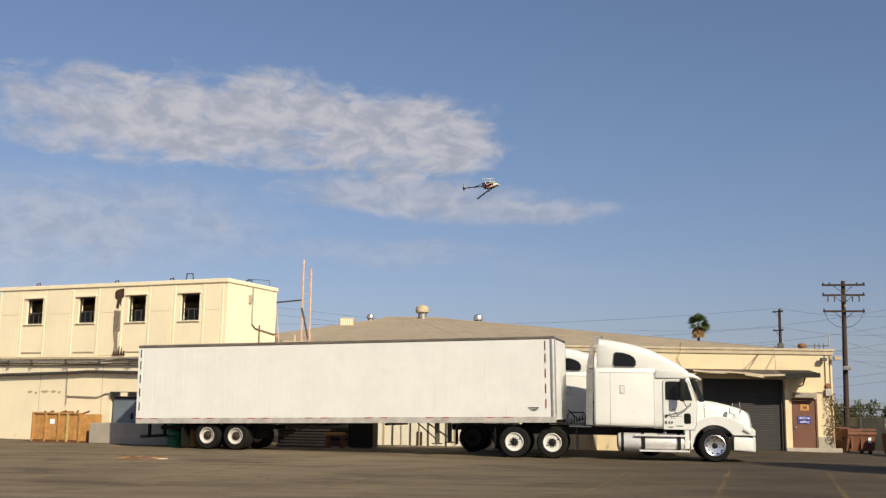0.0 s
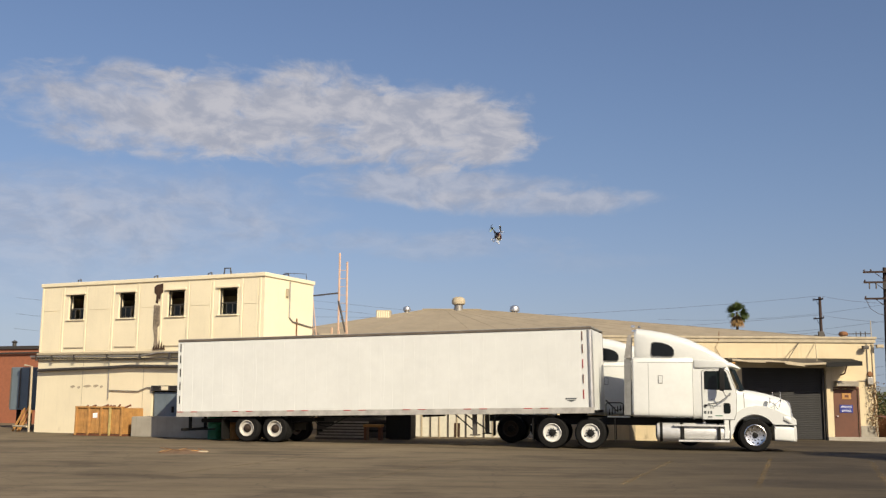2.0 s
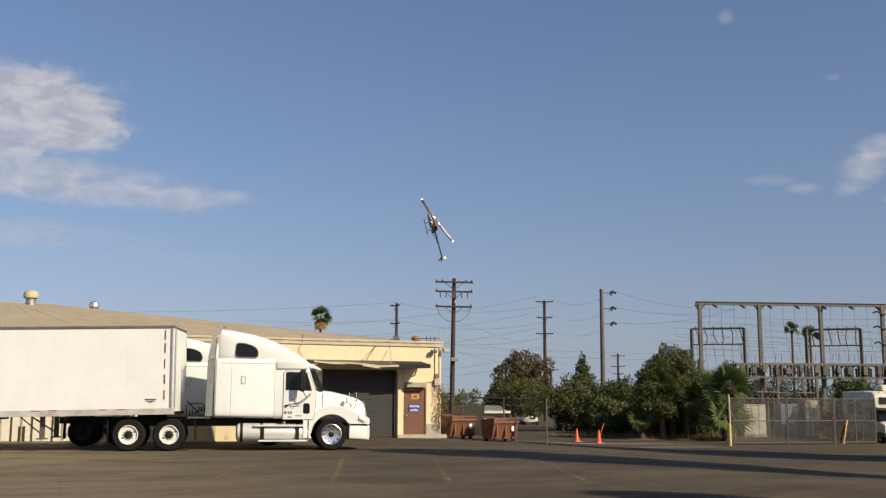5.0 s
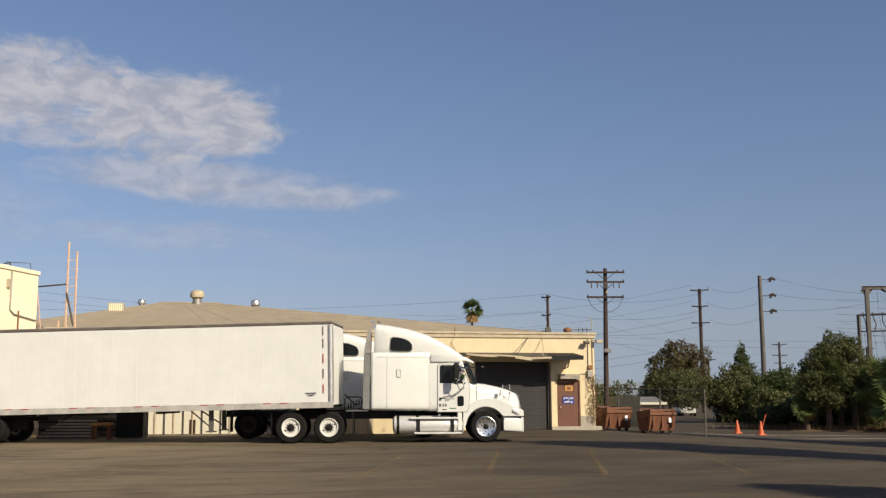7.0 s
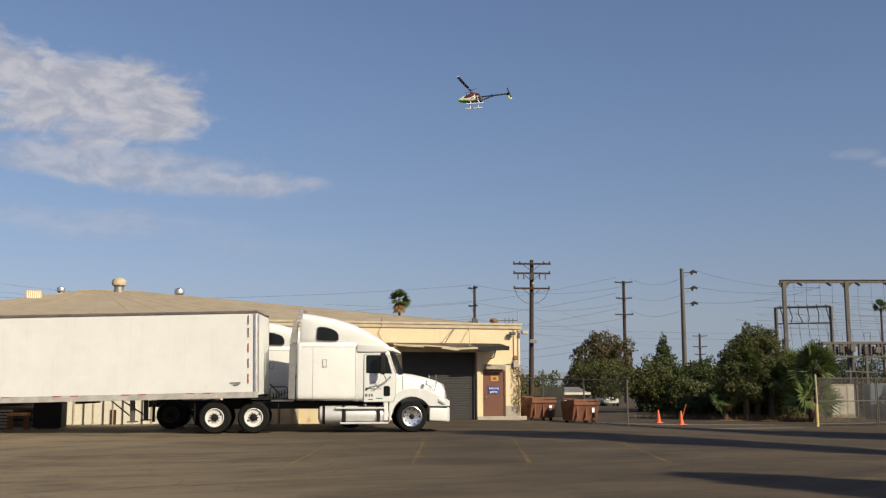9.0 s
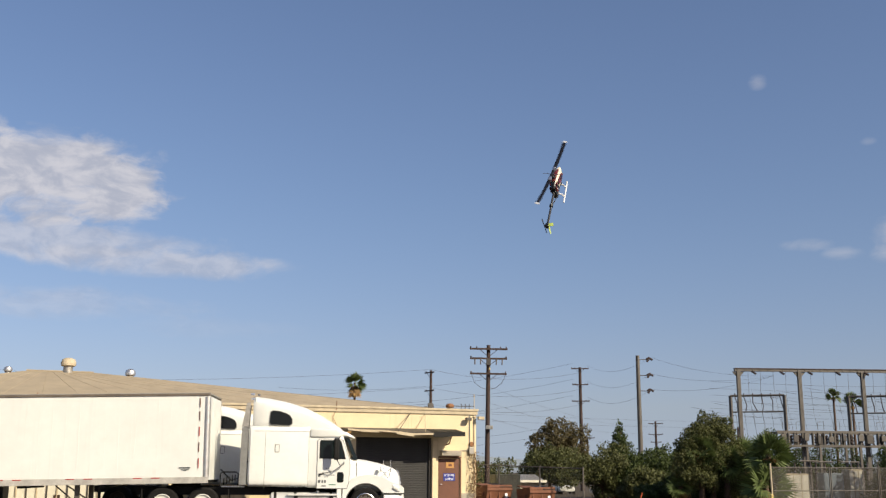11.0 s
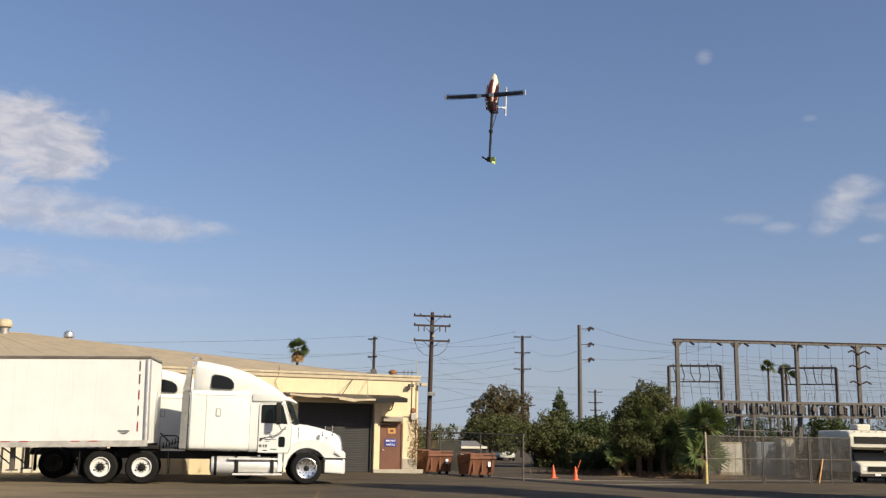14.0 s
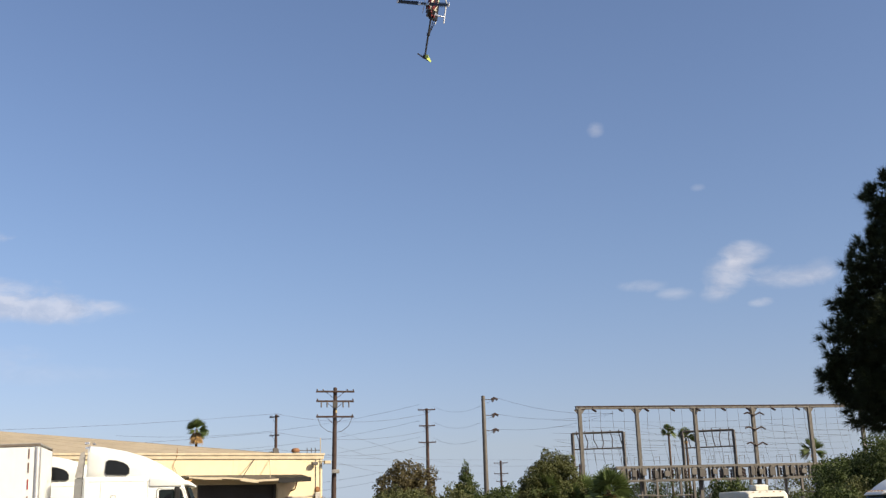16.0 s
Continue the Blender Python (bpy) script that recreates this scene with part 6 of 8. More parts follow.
def steel_pole():
    t = thing("steel_pole", pose(47.3, 82.4, ground_z(47, 82)), "tall grey steel pole with three side insulator arms", "utility pole", "utility poles")
    part("shaft", rod(bmesh.new(), (0, 0, -0.2), (0, 0, 12.7), 0.25, 0.17, 14), M_STEEL, t, smooth=True)
    for z in (12.35, 10.9, 9.5):
        a = part("side_arm", rods([(0.1, 0, z), (0.75, -0.3, z - 0.02)], 0.035, 6), M_STEEL, t)
        part("insulator_string", rods([(0.72, -0.3, z), (0.95, -0.4, z + 0.14), (1.25, -0.5, z - 0.05)], 0.11, 8), M_CERAMIC, a)
        part("insulator_string", rods([(0.95, -0.4, z + 0.06), (0.75, -0.35, z - 0.22)], 0.10, 8), M_CERAMIC, a)


steel_pole()


def wire(a, b, sag, r=0.016, label="thin overhead power line"):
    a, b = Vector(a), Vector(b)
    n = 12
    pts = []
    for k in range(n + 1):
        p = a.lerp(b, k / n)
        p.z -= sag * 4 * (k / n) * (1 - k / n)
        pts.append(tuple(p))
    alone("power_line", rods(pts, r, 4), M_WIRE, label, "wire", "power lines")


PF, P2, SP = (37.8, 113.8), (58.4, 116.2), (47.3, 82.4)
for z in (13.2, 11.1, 9.2):
    wire((*PF, z), (P2[0], P2[1], z + 0.6), 1.0, 0.014)
    wire((*PF, z), (-60, 130, z + 1), 2.5, 0.013)
for z, zs in ((14.8, 11.7), (12.8, 10.2), (10.8, 8.8)):
    wire((P2[0] + 0.9, P2[1], z), (SP[0] + 0.9, SP[1] - 0.4, zs), 1.0, 0.010)
for z in (11.8, 10.3, 8.9):
    wire((SP[0] + 1.2, SP[1] - 0.5, z), (52.0, 69.0, 9.2), 0.5, 0.009)
for z in (14.9, 12.9, 10.9, 7.5, 6.5):
    wire((P2[0] - 1, P2[1], z), (26.4, 150, z - 1.5), 1.5, 0.013)
for z in (7.4, 6.3, 5.2):
    wire((26.3, 66.8, z), (92, 155, z + 2.2), 1.2, 0.008)
for z in (9.6, 8.5):
    wire((-40, 150, z + 8), (112, 160, z + 1), 2.5, 0.014)

# ---- plants ----


def unit(rnd):
    while True:
        v = Vector((rnd.uniform(-1, 1), rnd.uniform(-1, 1), rnd.uniform(-1, 1)))
        if 0.05 < v.length < 1:
            return v.normalized()


def leaf_cloud(name, blobs, count, size, material, parent, seed, shell=0.55):
    """Many small leaves round uneven clumps; blobs: (x, y, z, rx, ry, rz)."""
    if material is not M_PINE:
        count, size = int(count * 2.3), size * 0.66
    rng = np.random.default_rng(seed)
    vol = np.array([b[3] * b[4] * b[5] for b in blobs]) ** 0.8
    pick = rng.choice(len(blobs), count, p=vol / vol.sum())
    B = np.array(blobs)[pick]
    d = rng.normal(size=(count, 3))
    d /= np.linalg.norm(d, axis=1, keepdims=True)
    rad = shell + (1.06 - shell) * rng.random((count, 1)) ** 0.7
    lump = 1 + 0.16 * np.sin(d[:, :1] * 7 + pick[:, None] * 1.7) * np.cos(d[:, 2:] * 6 + pick[:, None])
    c = B[:, :3] + d * rad * lump * B[:, 3:]
    a = rng.normal(size=(count, 3))
    a /= np.linalg.norm(a, axis=1, keepdims=True)
    n = d * 0.6 + rng.normal(size=(count, 3)) * 0.6
    b = np.cross(n, a)
    b /= np.linalg.norm(b, axis=1, keepdims=True) + 1e-9
    s = size * (0.6 + 0.8 * rng.random((count, 1)))
    V = np.stack([c - a * s, c - b * s * 0.45, c + a * s, c + b * s * 0.45], 1).reshape(-1, 3)
    F = np.arange(count * 4).reshape(-1, 4)
    ob = raw(name, V.tolist(), F.tolist(), material, parent)
    return ob


def leafy_tree(name, x, y, trunk_h, trunk_r, blobs, count, size, material, label, category="tree", group="", seed=1):
    z = ground_z(x, y)
    t = thing(name, pose(x, y, z), label, category, group)
    tr = rod(bmesh.new(), (0, 0, -0.1), (0.1, 0, trunk_h), trunk_r, trunk_r * 0.6, 9)
    rn2 = random.Random(seed * 7 + 1)
    sprigs = []
    for b in blobs:
        for _ in range(7):
            d = unit(rn2)
            k = rn2.uniform(0.16, 0.42)
            sprigs.append((b[0] + d.x * b[3] * 1.02, b[1] + d.y * b[4] * 1.02, b[2] + d.z * b[5] * 1.02, b[3] * k, b[4] * k, b[5] * k * rn2.uniform(0.8, 1.6)))
    full = [(b[0], b[1], b[2], b[3] * 0.92, b[4] * 0.92, b[5] * 0.92) for b in blobs] + sprigs
    for k, b in enumerate(blobs):
        if k < 7:
            rod(tr, (0.08, 0, trunk_h * (0.55 + 0.06 * (k % 6))), (b[0], b[1], b[2]), trunk_r * 0.4, trunk_r * 0.12, 6)
    part("trunk", tr, M_BARK, t, smooth=True)
    leaf_cloud("crown", full, count, size, material, t, seed)
    return t


def random_blobs(rnd, n, w, d, z0, z1, r0, r1):
    out = []
    for _ in range(n):
        r = rnd.uniform(r0, r1)
        out.append((rnd.uniform(-w, w), rnd.uniform(-d, d), rnd.uniform(z0, z1), r * rnd.uniform(0.9, 1.3), r, r * rnd.uniform(0.7, 1.0)))
    return out


rnd = random.Random(21)
oak = [(0, 0, 6.4, 2.2, 2, 1.5), (-1.6, 0, 5.2, 1.9, 1.8, 1.6), (1.7, 0, 5.0, 1.8, 1.8, 1.7), (0.2, 0.4, 4.0, 2.6, 2, 1.8), (-2.2, 0, 3.6, 1.4, 1.4, 1.2), (2.4, 0, 3.4, 1.4, 1.4, 1.3), (0.4, -0.6, 2.4, 2.6, 2, 1.6)]
leafy_tree("broadleaf_tree", 47.3, 99.5, 4.5, 0.4, oak, 7000, 0.22, M_BROWNLEAF, "round olive-brown street tree beyond the hedge", seed=2)
con = [(0, 0, 1.2 + 0.55 * k, 1.9 - 0.2 * k, 1.9 - 0.2 * k, 0.7) for k in range(9)]
leafy_tree("broadleaf_tree", 43.4, 93.5, 2.2, 0.2, random_blobs(random.Random(51), 11, 3.0, 1.4, 1.4, 3.6, 1.0, 1.5), 6000, 0.2, M_LEAF2, "light olive tree beyond the far house", seed=52)
leafy_tree("conifer", 40.9, 74.6, 5.4, 0.15, con, 5200, 0.16, M_LEAF, "pointed dark green conifer in the hedge", seed=3)
for k, (x, y, n, w, z1, r, s) in enumerate([(36.0, 68.5, 11, 2.4, 2.9, 1.1, 4), (39.5, 67.5, 12, 2.2, 2.9, 1.15, 5), (37.2, 63.0, 10, 1.9, 1.8, 0.85, 6), (42.3, 66.5, 10, 1.8, 2.2, 1.0, 7), (43.8, 71.0, 10, 2.2, 3.0, 1.1, 8)]):
    leafy_tree("hedge_shrub", x, y, 1.2, 0.12, random_blobs(random.Random(30 + k), n, w, 1.0, 0.6, z1, r * 0.8, r * 1.2), 6500, 0.15, M_LEAF if k % 2 else M_LEAF2, "dense dark green hedge shrub along the drive", "shrub", "hedge shrubs", seed=s)
leafy_tree("hedge_shrub", 38.4, 57.0, 0.9, 0.1, random_blobs(random.Random(44), 9, 1.5, 0.8, 0.5, 1.6, 0.6, 0.9), 6000, 0.13, M_LEAF2, "low spreading green shrub in front of the hedge", "shrub", "hedge shrubs", seed=9)
leafy_tree("hedge_shrub", 24.5, 70.0, 1.2, 0.12, random_blobs(random.Random(45), 9, 2.6, 1.0, 0.6, 2.1, 0.8, 1.2), 5000, 0.15, M_LEAF2, "light green shrub behind the shipping building", "shrub", "hedge shrubs", seed=10)
leafy_tree("hedge_shrub", 30.0, 86.0, 1.2, 0.12, random_blobs(random.Random(46), 9, 4.0, 1.0, 0.5, 1.6, 0.9, 1.3), 4000, 0.18, M_LEAF2, "pale olive shrub by the distant house", "shrub", "hedge shrubs", seed=11)
wil = [(0, 0, 4.6, 1.1, 1.0, 0.9), (-0.9, 0, 3.9, 1.1, 1.0, 1.0), (0.9, 0.2, 3.9, 1.0, 1.0, 1.0), (-1.5, 0, 2.9, 0.9, 0.9, 0.9), (0, -0.3, 2.9, 1.4, 1.2, 1.1), (1.4, 0, 2.8, 0.9, 1.0, 1.0), (-0.9, -0.3, 1.9, 1.0, 0.9, 0.8), (0.9, -0.3, 1.8, 1.0, 0.9, 0.8)]
leafy_tree("hedge_shrub", 29.8, 76.0, 1.2, 0.12, random_blobs(random.Random(47), 9, 2.2, 1.0, 0.6, 2.3, 0.8, 1.15), 5000, 0.15, M_LEAF2, "light green shrub beyond the dumpsters", "shrub", "hedge shrubs", seed=13)
leafy_tree("willow_tree", 34.4, 51.9, 3.0, 0.18, wil, 15000, 0.10, M_LEAF2, "feathery green tree beside the drive", seed=12)
for k, (x, y, w, z1, r) in enumerate([(48.2, 52.0, 2.2, 2.6, 1.0), (47.6, 51.4, 1.6, 3.0, 0.9), (52.2, 47.6, 2.2, 2.6, 1.1), (55.8, 46.2, 2.4, 3.0, 1.2), (60.5, 45.0, 3.0, 4.8, 1.7), (65.0, 43.5, 3.4, 4.6, 1.8), (56.5, 50.5, 2.6, 4.0, 1.4), (58.5, 44.0, 2.2, 4.2, 1.4), (54.0, 76.0, 3.0, 4.2, 1.6), (60.0, 74.5, 3.2, 4.0, 1.6), (67.0, 72.5, 3.6, 4.2, 1.7), (74.0, 71.0, 3.4, 4.4, 1.7), (50.5, 78.0, 2.4, 4.4, 1.5)]):
    leafy_tree("shrub", x, y, 1.4, 0.12, random_blobs(random.Random(60 + k), 10, w, 1.0, 0.7, z1, r * 0.8, r * 1.2), 6500, 0.14, M_LEAF2 if k % 4 == 3 else M_LEAF, "bushy green shrub before the substation", "shrub", "substation shrubs", seed=20 + k)

for k, (x, y, z1) in enumerate([(60.0, 49.0, 5.4), (63.5, 47.5, 6.2), (61.5, 53.5, 4.6)]):
    leafy_tree("broadleaf_tree", x, y, 2.4, 0.2, random_blobs(random.Random(140 + k), 14, 2.8, 1.4, 1.0, z1, 1.1, 1.7), 11000, 0.16, M_LEAF, "dense dark green tree behind the parked truck", "tree", "trees behind the parked truck", seed=150 + k)


def fan_palm(x, y, h, crown, label, seed, skirt=True, fronds=34, group="palms"):
    rnd = random.Random(seed)
    t = thing("fan_palm", pose(x, y, ground_z(x, y)), label, "palm", group)
    part("trunk", rod(bmesh.new(), (0, 0, -0.1), (0, 0, h), 0.22 if h > 6 else 0.2, 0.16 if h > 6 else 0.13, 10), M_BARK, t, smooth=True)
    for mt, nm, cnt, lo, hi in ((M_PALM, "fronds", fronds, (-0.40 if h > 13 and skirt else -0.45) if h > 6 else -0.5, 1.15), (M_PALMDRY, "dry_skirt", fronds if skirt else 7, -1.2, -0.25 if h > 13 else -0.72)):
        V, F = [], []
        size = crown
        for k in range(cnt):
            crown = size * rnd.uniform(0.7, 1.1) * ((0.8 if h > 13 and skirt else 0.62) if mt is M_PALMDRY else 1.0)
            az = rnd.uniform(0, 2 * math.pi)
            el = rnd.uniform(lo, hi)
            d = Vector((math.cos(az) * math.cos(el * 1.3), math.sin(az) * math.cos(el * 1.3), math.sin(el * 1.3)))
            side = d.cross(Vector((0, 0, 1))).normalized()
            up = side.cross(d)
            roll = rnd.uniform(-1.3, 1.3)
            side, up = side * math.cos(roll) + up * math.sin(roll), up * math.cos(roll) - side * math.sin(roll)
            hang = mt is M_PALMDRY and h > 11 and skirt
            if hang:        # dead fronds hang down the trunk
                crown = size * rnd.uniform(0.7, 1.05)
                d = Vector((math.cos(az) * 0.55, math.sin(az) * 0.55, -0.85)).normalized()
                side = d.cross(Vector((0, 0, 1))).normalized()
                up = side.cross(d)
            base = Vector((0, 0, h - (rnd.uniform(-0.25, 0.75) if hang else 0)))
            stem = base + d * crown * (0.24 if h > 6 else 0.34)
            # stalk
            i = len(V)
            V += [tuple(base - side * 0.02), tuple(base + side * 0.02), tuple(stem)]
            F.append((i, i + 1, i + 2))
            for j in range(13):
                a = (j - 6) / 6 * (0.55 if h > 6 else 1.15)
                tip = stem + (d * math.cos(a) + side * math.sin(a)) * crown * (0.74 if h > 6 else 0.64) - Vector((0, 0, 1)) * crown * 0.12 * (1 - math.cos(a) * 0.5) + up * rnd.uniform(-0.05, 0.05) * crown
                mid = stem.lerp(tip, 0.5)
                w = (side * math.cos(a) - d * math.sin(a)) * crown * 0.035
                i = len(V)
                V += [tuple(stem), tuple(mid - w), tuple(tip), tuple(mid + w)]
                F.append((i, i + 1, i + 2, i + 3))
        raw(nm, V, F, mt, t)
    return t


for k, (x, y, w, z1, r) in enumerate([(40.6, 62.4, 1.6, 1.9, 0.9), (38.6, 60.0, 1.4, 1.4, 0.75), (43.8, 62.6, 1.8, 2.3, 1.0), (37.6, 70.0, 1.6, 2.4, 0.95), (41.4, 70.0, 1.8, 2.8, 1.0), (35.6, 55.2, 1.3, 1.9, 0.8), (38.2, 53.4, 1.5, 2.2, 0.85), (32.9, 55.6, 1.0, 1.3, 0.6)]):
    leafy_tree("hedge_shrub", x, y, 1.0, 0.1, random_blobs(random.Random(80 + k), 9, w, 0.9, 0.4, z1, r * 0.7, r * 1.15), 5200, 0.13, M_LEAF if k % 3 else M_LEAF2, "dense green hedge shrub beside the drive", "shrub", "hedge shrubs", seed=90 + k)

fan_palm(34.2, 135.8, 13.7, 1.7, "tall fan palm with a dry skirt behind the roofs", 1, True, 30)
fan_palm(109.0, 130.5, 13.9, 1.5, "tall slim fan palm behind the substation", 2, False, 26)
fan_palm(104.5, 121.2, 12.2, 1.8, "fan palm behind the substation frames", 3, False, 26)
fan_palm(95.3, 88.4, 8.2, 1.7, "shaggy fan palm among the substation frames", 4, False, 30)
fan_palm(36.2, 49.0, 3.1, 1.75, "young fan palm beside the gate", 5, True, 34)
fan_palm(37.2, 50.6, 2.6, 1.5, "young fan palm beside the gate", 6, True, 30)
fan_palm(35.5, 48.4, 1.4, 1.7, "low bright fan palm by the fence", 7, False, 22)
fan_palm(37.0, 52.5, 3.0, 1.4, "young fan palm in the hedge", 8, True, 28)
fan_palm(32.6, 52.4, 1.3, 1.2, "fan palm with green crown under the trees", 14, True, 30)
fan_palm(33.5, 51.6, 3.3, 1.35, "fan palm rising through the feathery tree", 15, True, 30)
fan_palm(34.9, 51.2, 2.6, 1.3, "fan palm rising through the feathery tree", 16, True, 30)
fan_palm(33.5, 53.0, 2.0, 1.3, "low fan palm under the trees", 9, True, 26)
fan_palm(39.6, 60.0, 1.7, 1.1, "low fan palm at the hedge foot", 10, True, 24)


def brush():
    rng = np.random.default_rng(77)
    V, F = [], []
    for k in range(2600):
        s = rng.random()
        x, y = 30.5 + 6.5 * s + rng.normal() * 0.5, 56.5 - 8.3 * s + rng.normal() * 0.5
        z = ground_z(x, y)
        h = rng.uniform(0.06, 0.42)
        dx, dy = rng.normal() * 0.18, rng.normal() * 0.18
        i = len(V)
        V += [(x - 0.02, y, z), (x + 0.02, y, z), (x + dx, y + dy, z + h)]
        F.append((i, i + 1, i + 2))
    ob = raw("dry_brush", V, F, M_DRY)
    tagged(ob, "dry brown grass and brush under the trees", "grass", kind="stuff")
    bm = bmesh.new()
    rnd = random.Random(9)
    n = 26
    c = bm.verts.new((33.6, 52.6, ground_z(33.6, 52.6) + 0.14))
    ring = []
    for k in range(n):
        a = 2 * math.pi * k / n
        r = 1 + 0.15 * rnd.uniform(-1, 1)
        x, y = 33.6 + 4.6 * r * math.cos(a) * 0.66 + 2.0 * r * math.sin(a) * 0.55, 52.6 - 4.6 * r * math.cos(a) * 0.9 + 2.0 * r * math.sin(a) * 0.5
        ring.append(bm.verts.new((x, y, ground_z(x, y) - 0.02)))
    for k in range(n):
        bm.faces.new((c, ring[k], ring[(k + 1) % n]))
    alone("leaf_litter", bm, M_DIRT, "mound of brown leaf litter under the trees", "litter", kind="stuff", smooth=True)


brush()


def pine(x, y, blobs, trunk_h, trunk_r, tufts, label, seed):
    """Pine with needle tufts at the ends of its twigs."""
    rng = np.random.default_rng(seed)
    z = ground_z(x, y)
    t = thing("pine_tree", pose(x, y, z), label, "tree", "pine trees")
    tr = rod(bmesh.new(), (0, 0, -0.1), (0.05, 0, trunk_h * 0.5), trunk_r, trunk_r * 0.8, 12)
    lean = Vector((y, -x)).normalized() * 0.075 * trunk_h
    rod(tr, (0.05, 0, trunk_h * 0.5), (lean.x, lean.y, trunk_h), trunk_r * 0.8, trunk_r * 0.25, 10)
    part("trunk", tr, M_PINEBARK, t, smooth=True)
    for k, b in enumerate(blobs):
        z0 = min(trunk_h * 0.95, max(trunk_h * 0.25, b[2] - 0.9))
        part("limb", rods([(0.05, 0, z0), (b[0] * 0.5, b[1] * 0.5, (z0 + b[2]) / 2 - 0.15), (b[0] * 0.95, b[1] * 0.95, b[2])], 0.055, 6), M_PINEBARK, t)
    vol = np.array([b[3] * b[4] * b[5] for b in blobs]) ** 0.75
    pick = rng.choice(len(blobs), tufts, p=vol / vol.sum())
    B = np.array(blobs)[pick]
    d = rng.normal(size=(tufts, 3))
    d /= np.linalg.norm(d, axis=1, keepdims=True)
    c = B[:, :3] + d * (0.35 + 0.68 * rng.random((tufts, 1)) ** 0.6) * B[:, 3:]
    n = 64
    C = np.repeat(c, n, 0)
    D = np.repeat(d + np.array([0, 0, 0.45]), n, 0)
    q = rng.normal(size=(tufts * n, 3)) * 0.75 + D
    q /= np.linalg.norm(q, axis=1, keepdims=True)
    side = np.cross(q, rng.normal(size=(tufts * n, 3)))
    side /= np.linalg.norm(side, axis=1, keepdims=True)
    ln = 0.28 + 0.22 * rng.random((tufts * n, 1))
    V = np.stack([C - side * 0.015, C + side * 0.015, C + q * ln], 1).reshape(-1, 3)
    F = np.arange(tufts * n * 3).reshape(-1, 3)
    raw("needles", V.tolist(), F.tolist(), M_PINE, t)
    leaf_cloud("inner_foliage", [(b[0], b[1], b[2], b[3] * 0.8, b[4] * 0.8, b[5] * 0.8) for b in blobs], tufts * 3, 0.11, M_PINE, t, seed + 1, 0.1)
    return t


# directions: across is to the picture's right when seen from the camera's spot
def spread(base, blobs, k, low):
    x, y = base
    r = math.hypot(x, y)
    fx, fy = x / r, y / r
    return [(k * (u * fy + v * fx), k * (-u * fx + v * fy), EYE + k * (z - low - EYE) + 0.5, a * k, b * k, c * k) for u, v, z, a, b, c in blobs]


A = (34.4, 24.6)
pine(*A, spread(A, [(-1.0, 0, 10.2, 0.6, 0.8, 0.8), (-0.6, 0.3, 9.4, 1.0, 1.1, 0.8), (-1.4, 0, 8.5, 0.95, 1.1, 0.8), (0.1, 0, 8.6, 1.3, 1.3, 1.0), (-1.8, 0.2, 7.4, 1.0, 1.2, 0.8), (0.6, 0.2, 7.4, 1.5, 1.5, 1.2),
     (-2.2, 0, 6.3, 1.0, 1.2, 0.75), (-0.5, -0.5, 6.5, 1.4, 1.4, 1.2), (-2.5, 0.3, 5.3, 0.85, 1.1, 0.7), (-1.1, 0, 5.0, 1.5, 1.4, 1.1), (0.7, 0, 5.5, 1.6, 1.5, 1.3), (-2.0, 0, 4.45, 0.9, 1.1, 0.6), (-0.5, 0, 4.1, 1.3, 1.2, 0.8), (-0.6, 0, 3.3, 1.2, 1.1, 0.6), (0.8, 0, 3.5, 1.2, 1.2, 0.7), (2.2, 0, 3.4, 1.3, 1.2, 0.7), (0.3, 0, 2.75, 1.0, 0.9, 0.5), (1.9, 0, 2.7, 1.0, 1.0, 0.5),
     (2.4, 0.5, 8.4, 1.5, 1.5, 1.2), (2.6, 0, 6.4, 1.6, 1.6, 1.3), (2.4, 0, 4.8, 1.5, 1.4, 1.0), (1.1, 0.3, 9.0, 0.9, 0.9, 0.8), (1.9, 0, 10.3, 1.3, 1.2, 0.9),
     (0.5, 0, 13.0, 0.75, 0.9, 0.8), (0.7, 0, 14.6, 0.8, 0.9, 0.9), (0.9, 0, 11.7, 0.6, 0.8, 0.6), (1.7, 0, 12.4, 1.2, 1.2, 1.0), (1.8, 0, 14.0, 1.3, 1.3, 1.1), (1.8, 0, 15.8, 1.2, 1.2, 1.0), (1.5, 0, 17.2, 0.9, 0.9, 0.9), (3.0, 0, 13.2, 1.2, 1.2, 1.0), (2.9, 0, 11.6, 1.3, 1.3, 0.9)], 1.4, 0.44), 23.0, 0.4, 8000, "tall dark green pine with a reddish trunk", 40)
Bp = (25.4, 10.6)
pine(*Bp, spread(Bp, [(-1.1, 0, 5.6, 0.7, 0.8, 0.5), (-0.6, 0.4, 6.6, 0.9, 0.9, 0.6), (0, 0, 7.4, 0.9, 0.9, 0.6), (0.6, 0, 5.8, 0.9, 0.9, 0.5), (1.3, 0, 6.6, 0.8, 0.8, 0.5), (2.2, 0, 7.6, 1.2, 1.2, 0.9), (2.4, 0, 9.2, 1.0, 1.0, 0.9), (1.9, 0, 5.2, 1.2, 1.2, 0.8), (0.6, 0, 8.8, 1.3, 1.3, 0.9), (0.2, 0, 10.2, 1.2, 1.2, 0.9), (0.9, 0, 11.4, 0.9, 0.9, 0.8)], 1.6, 0.12), 18.5, 0.34, 4200, "bushy pine standing at the edge of the lot", 41)
C = (20.0, -1.4)
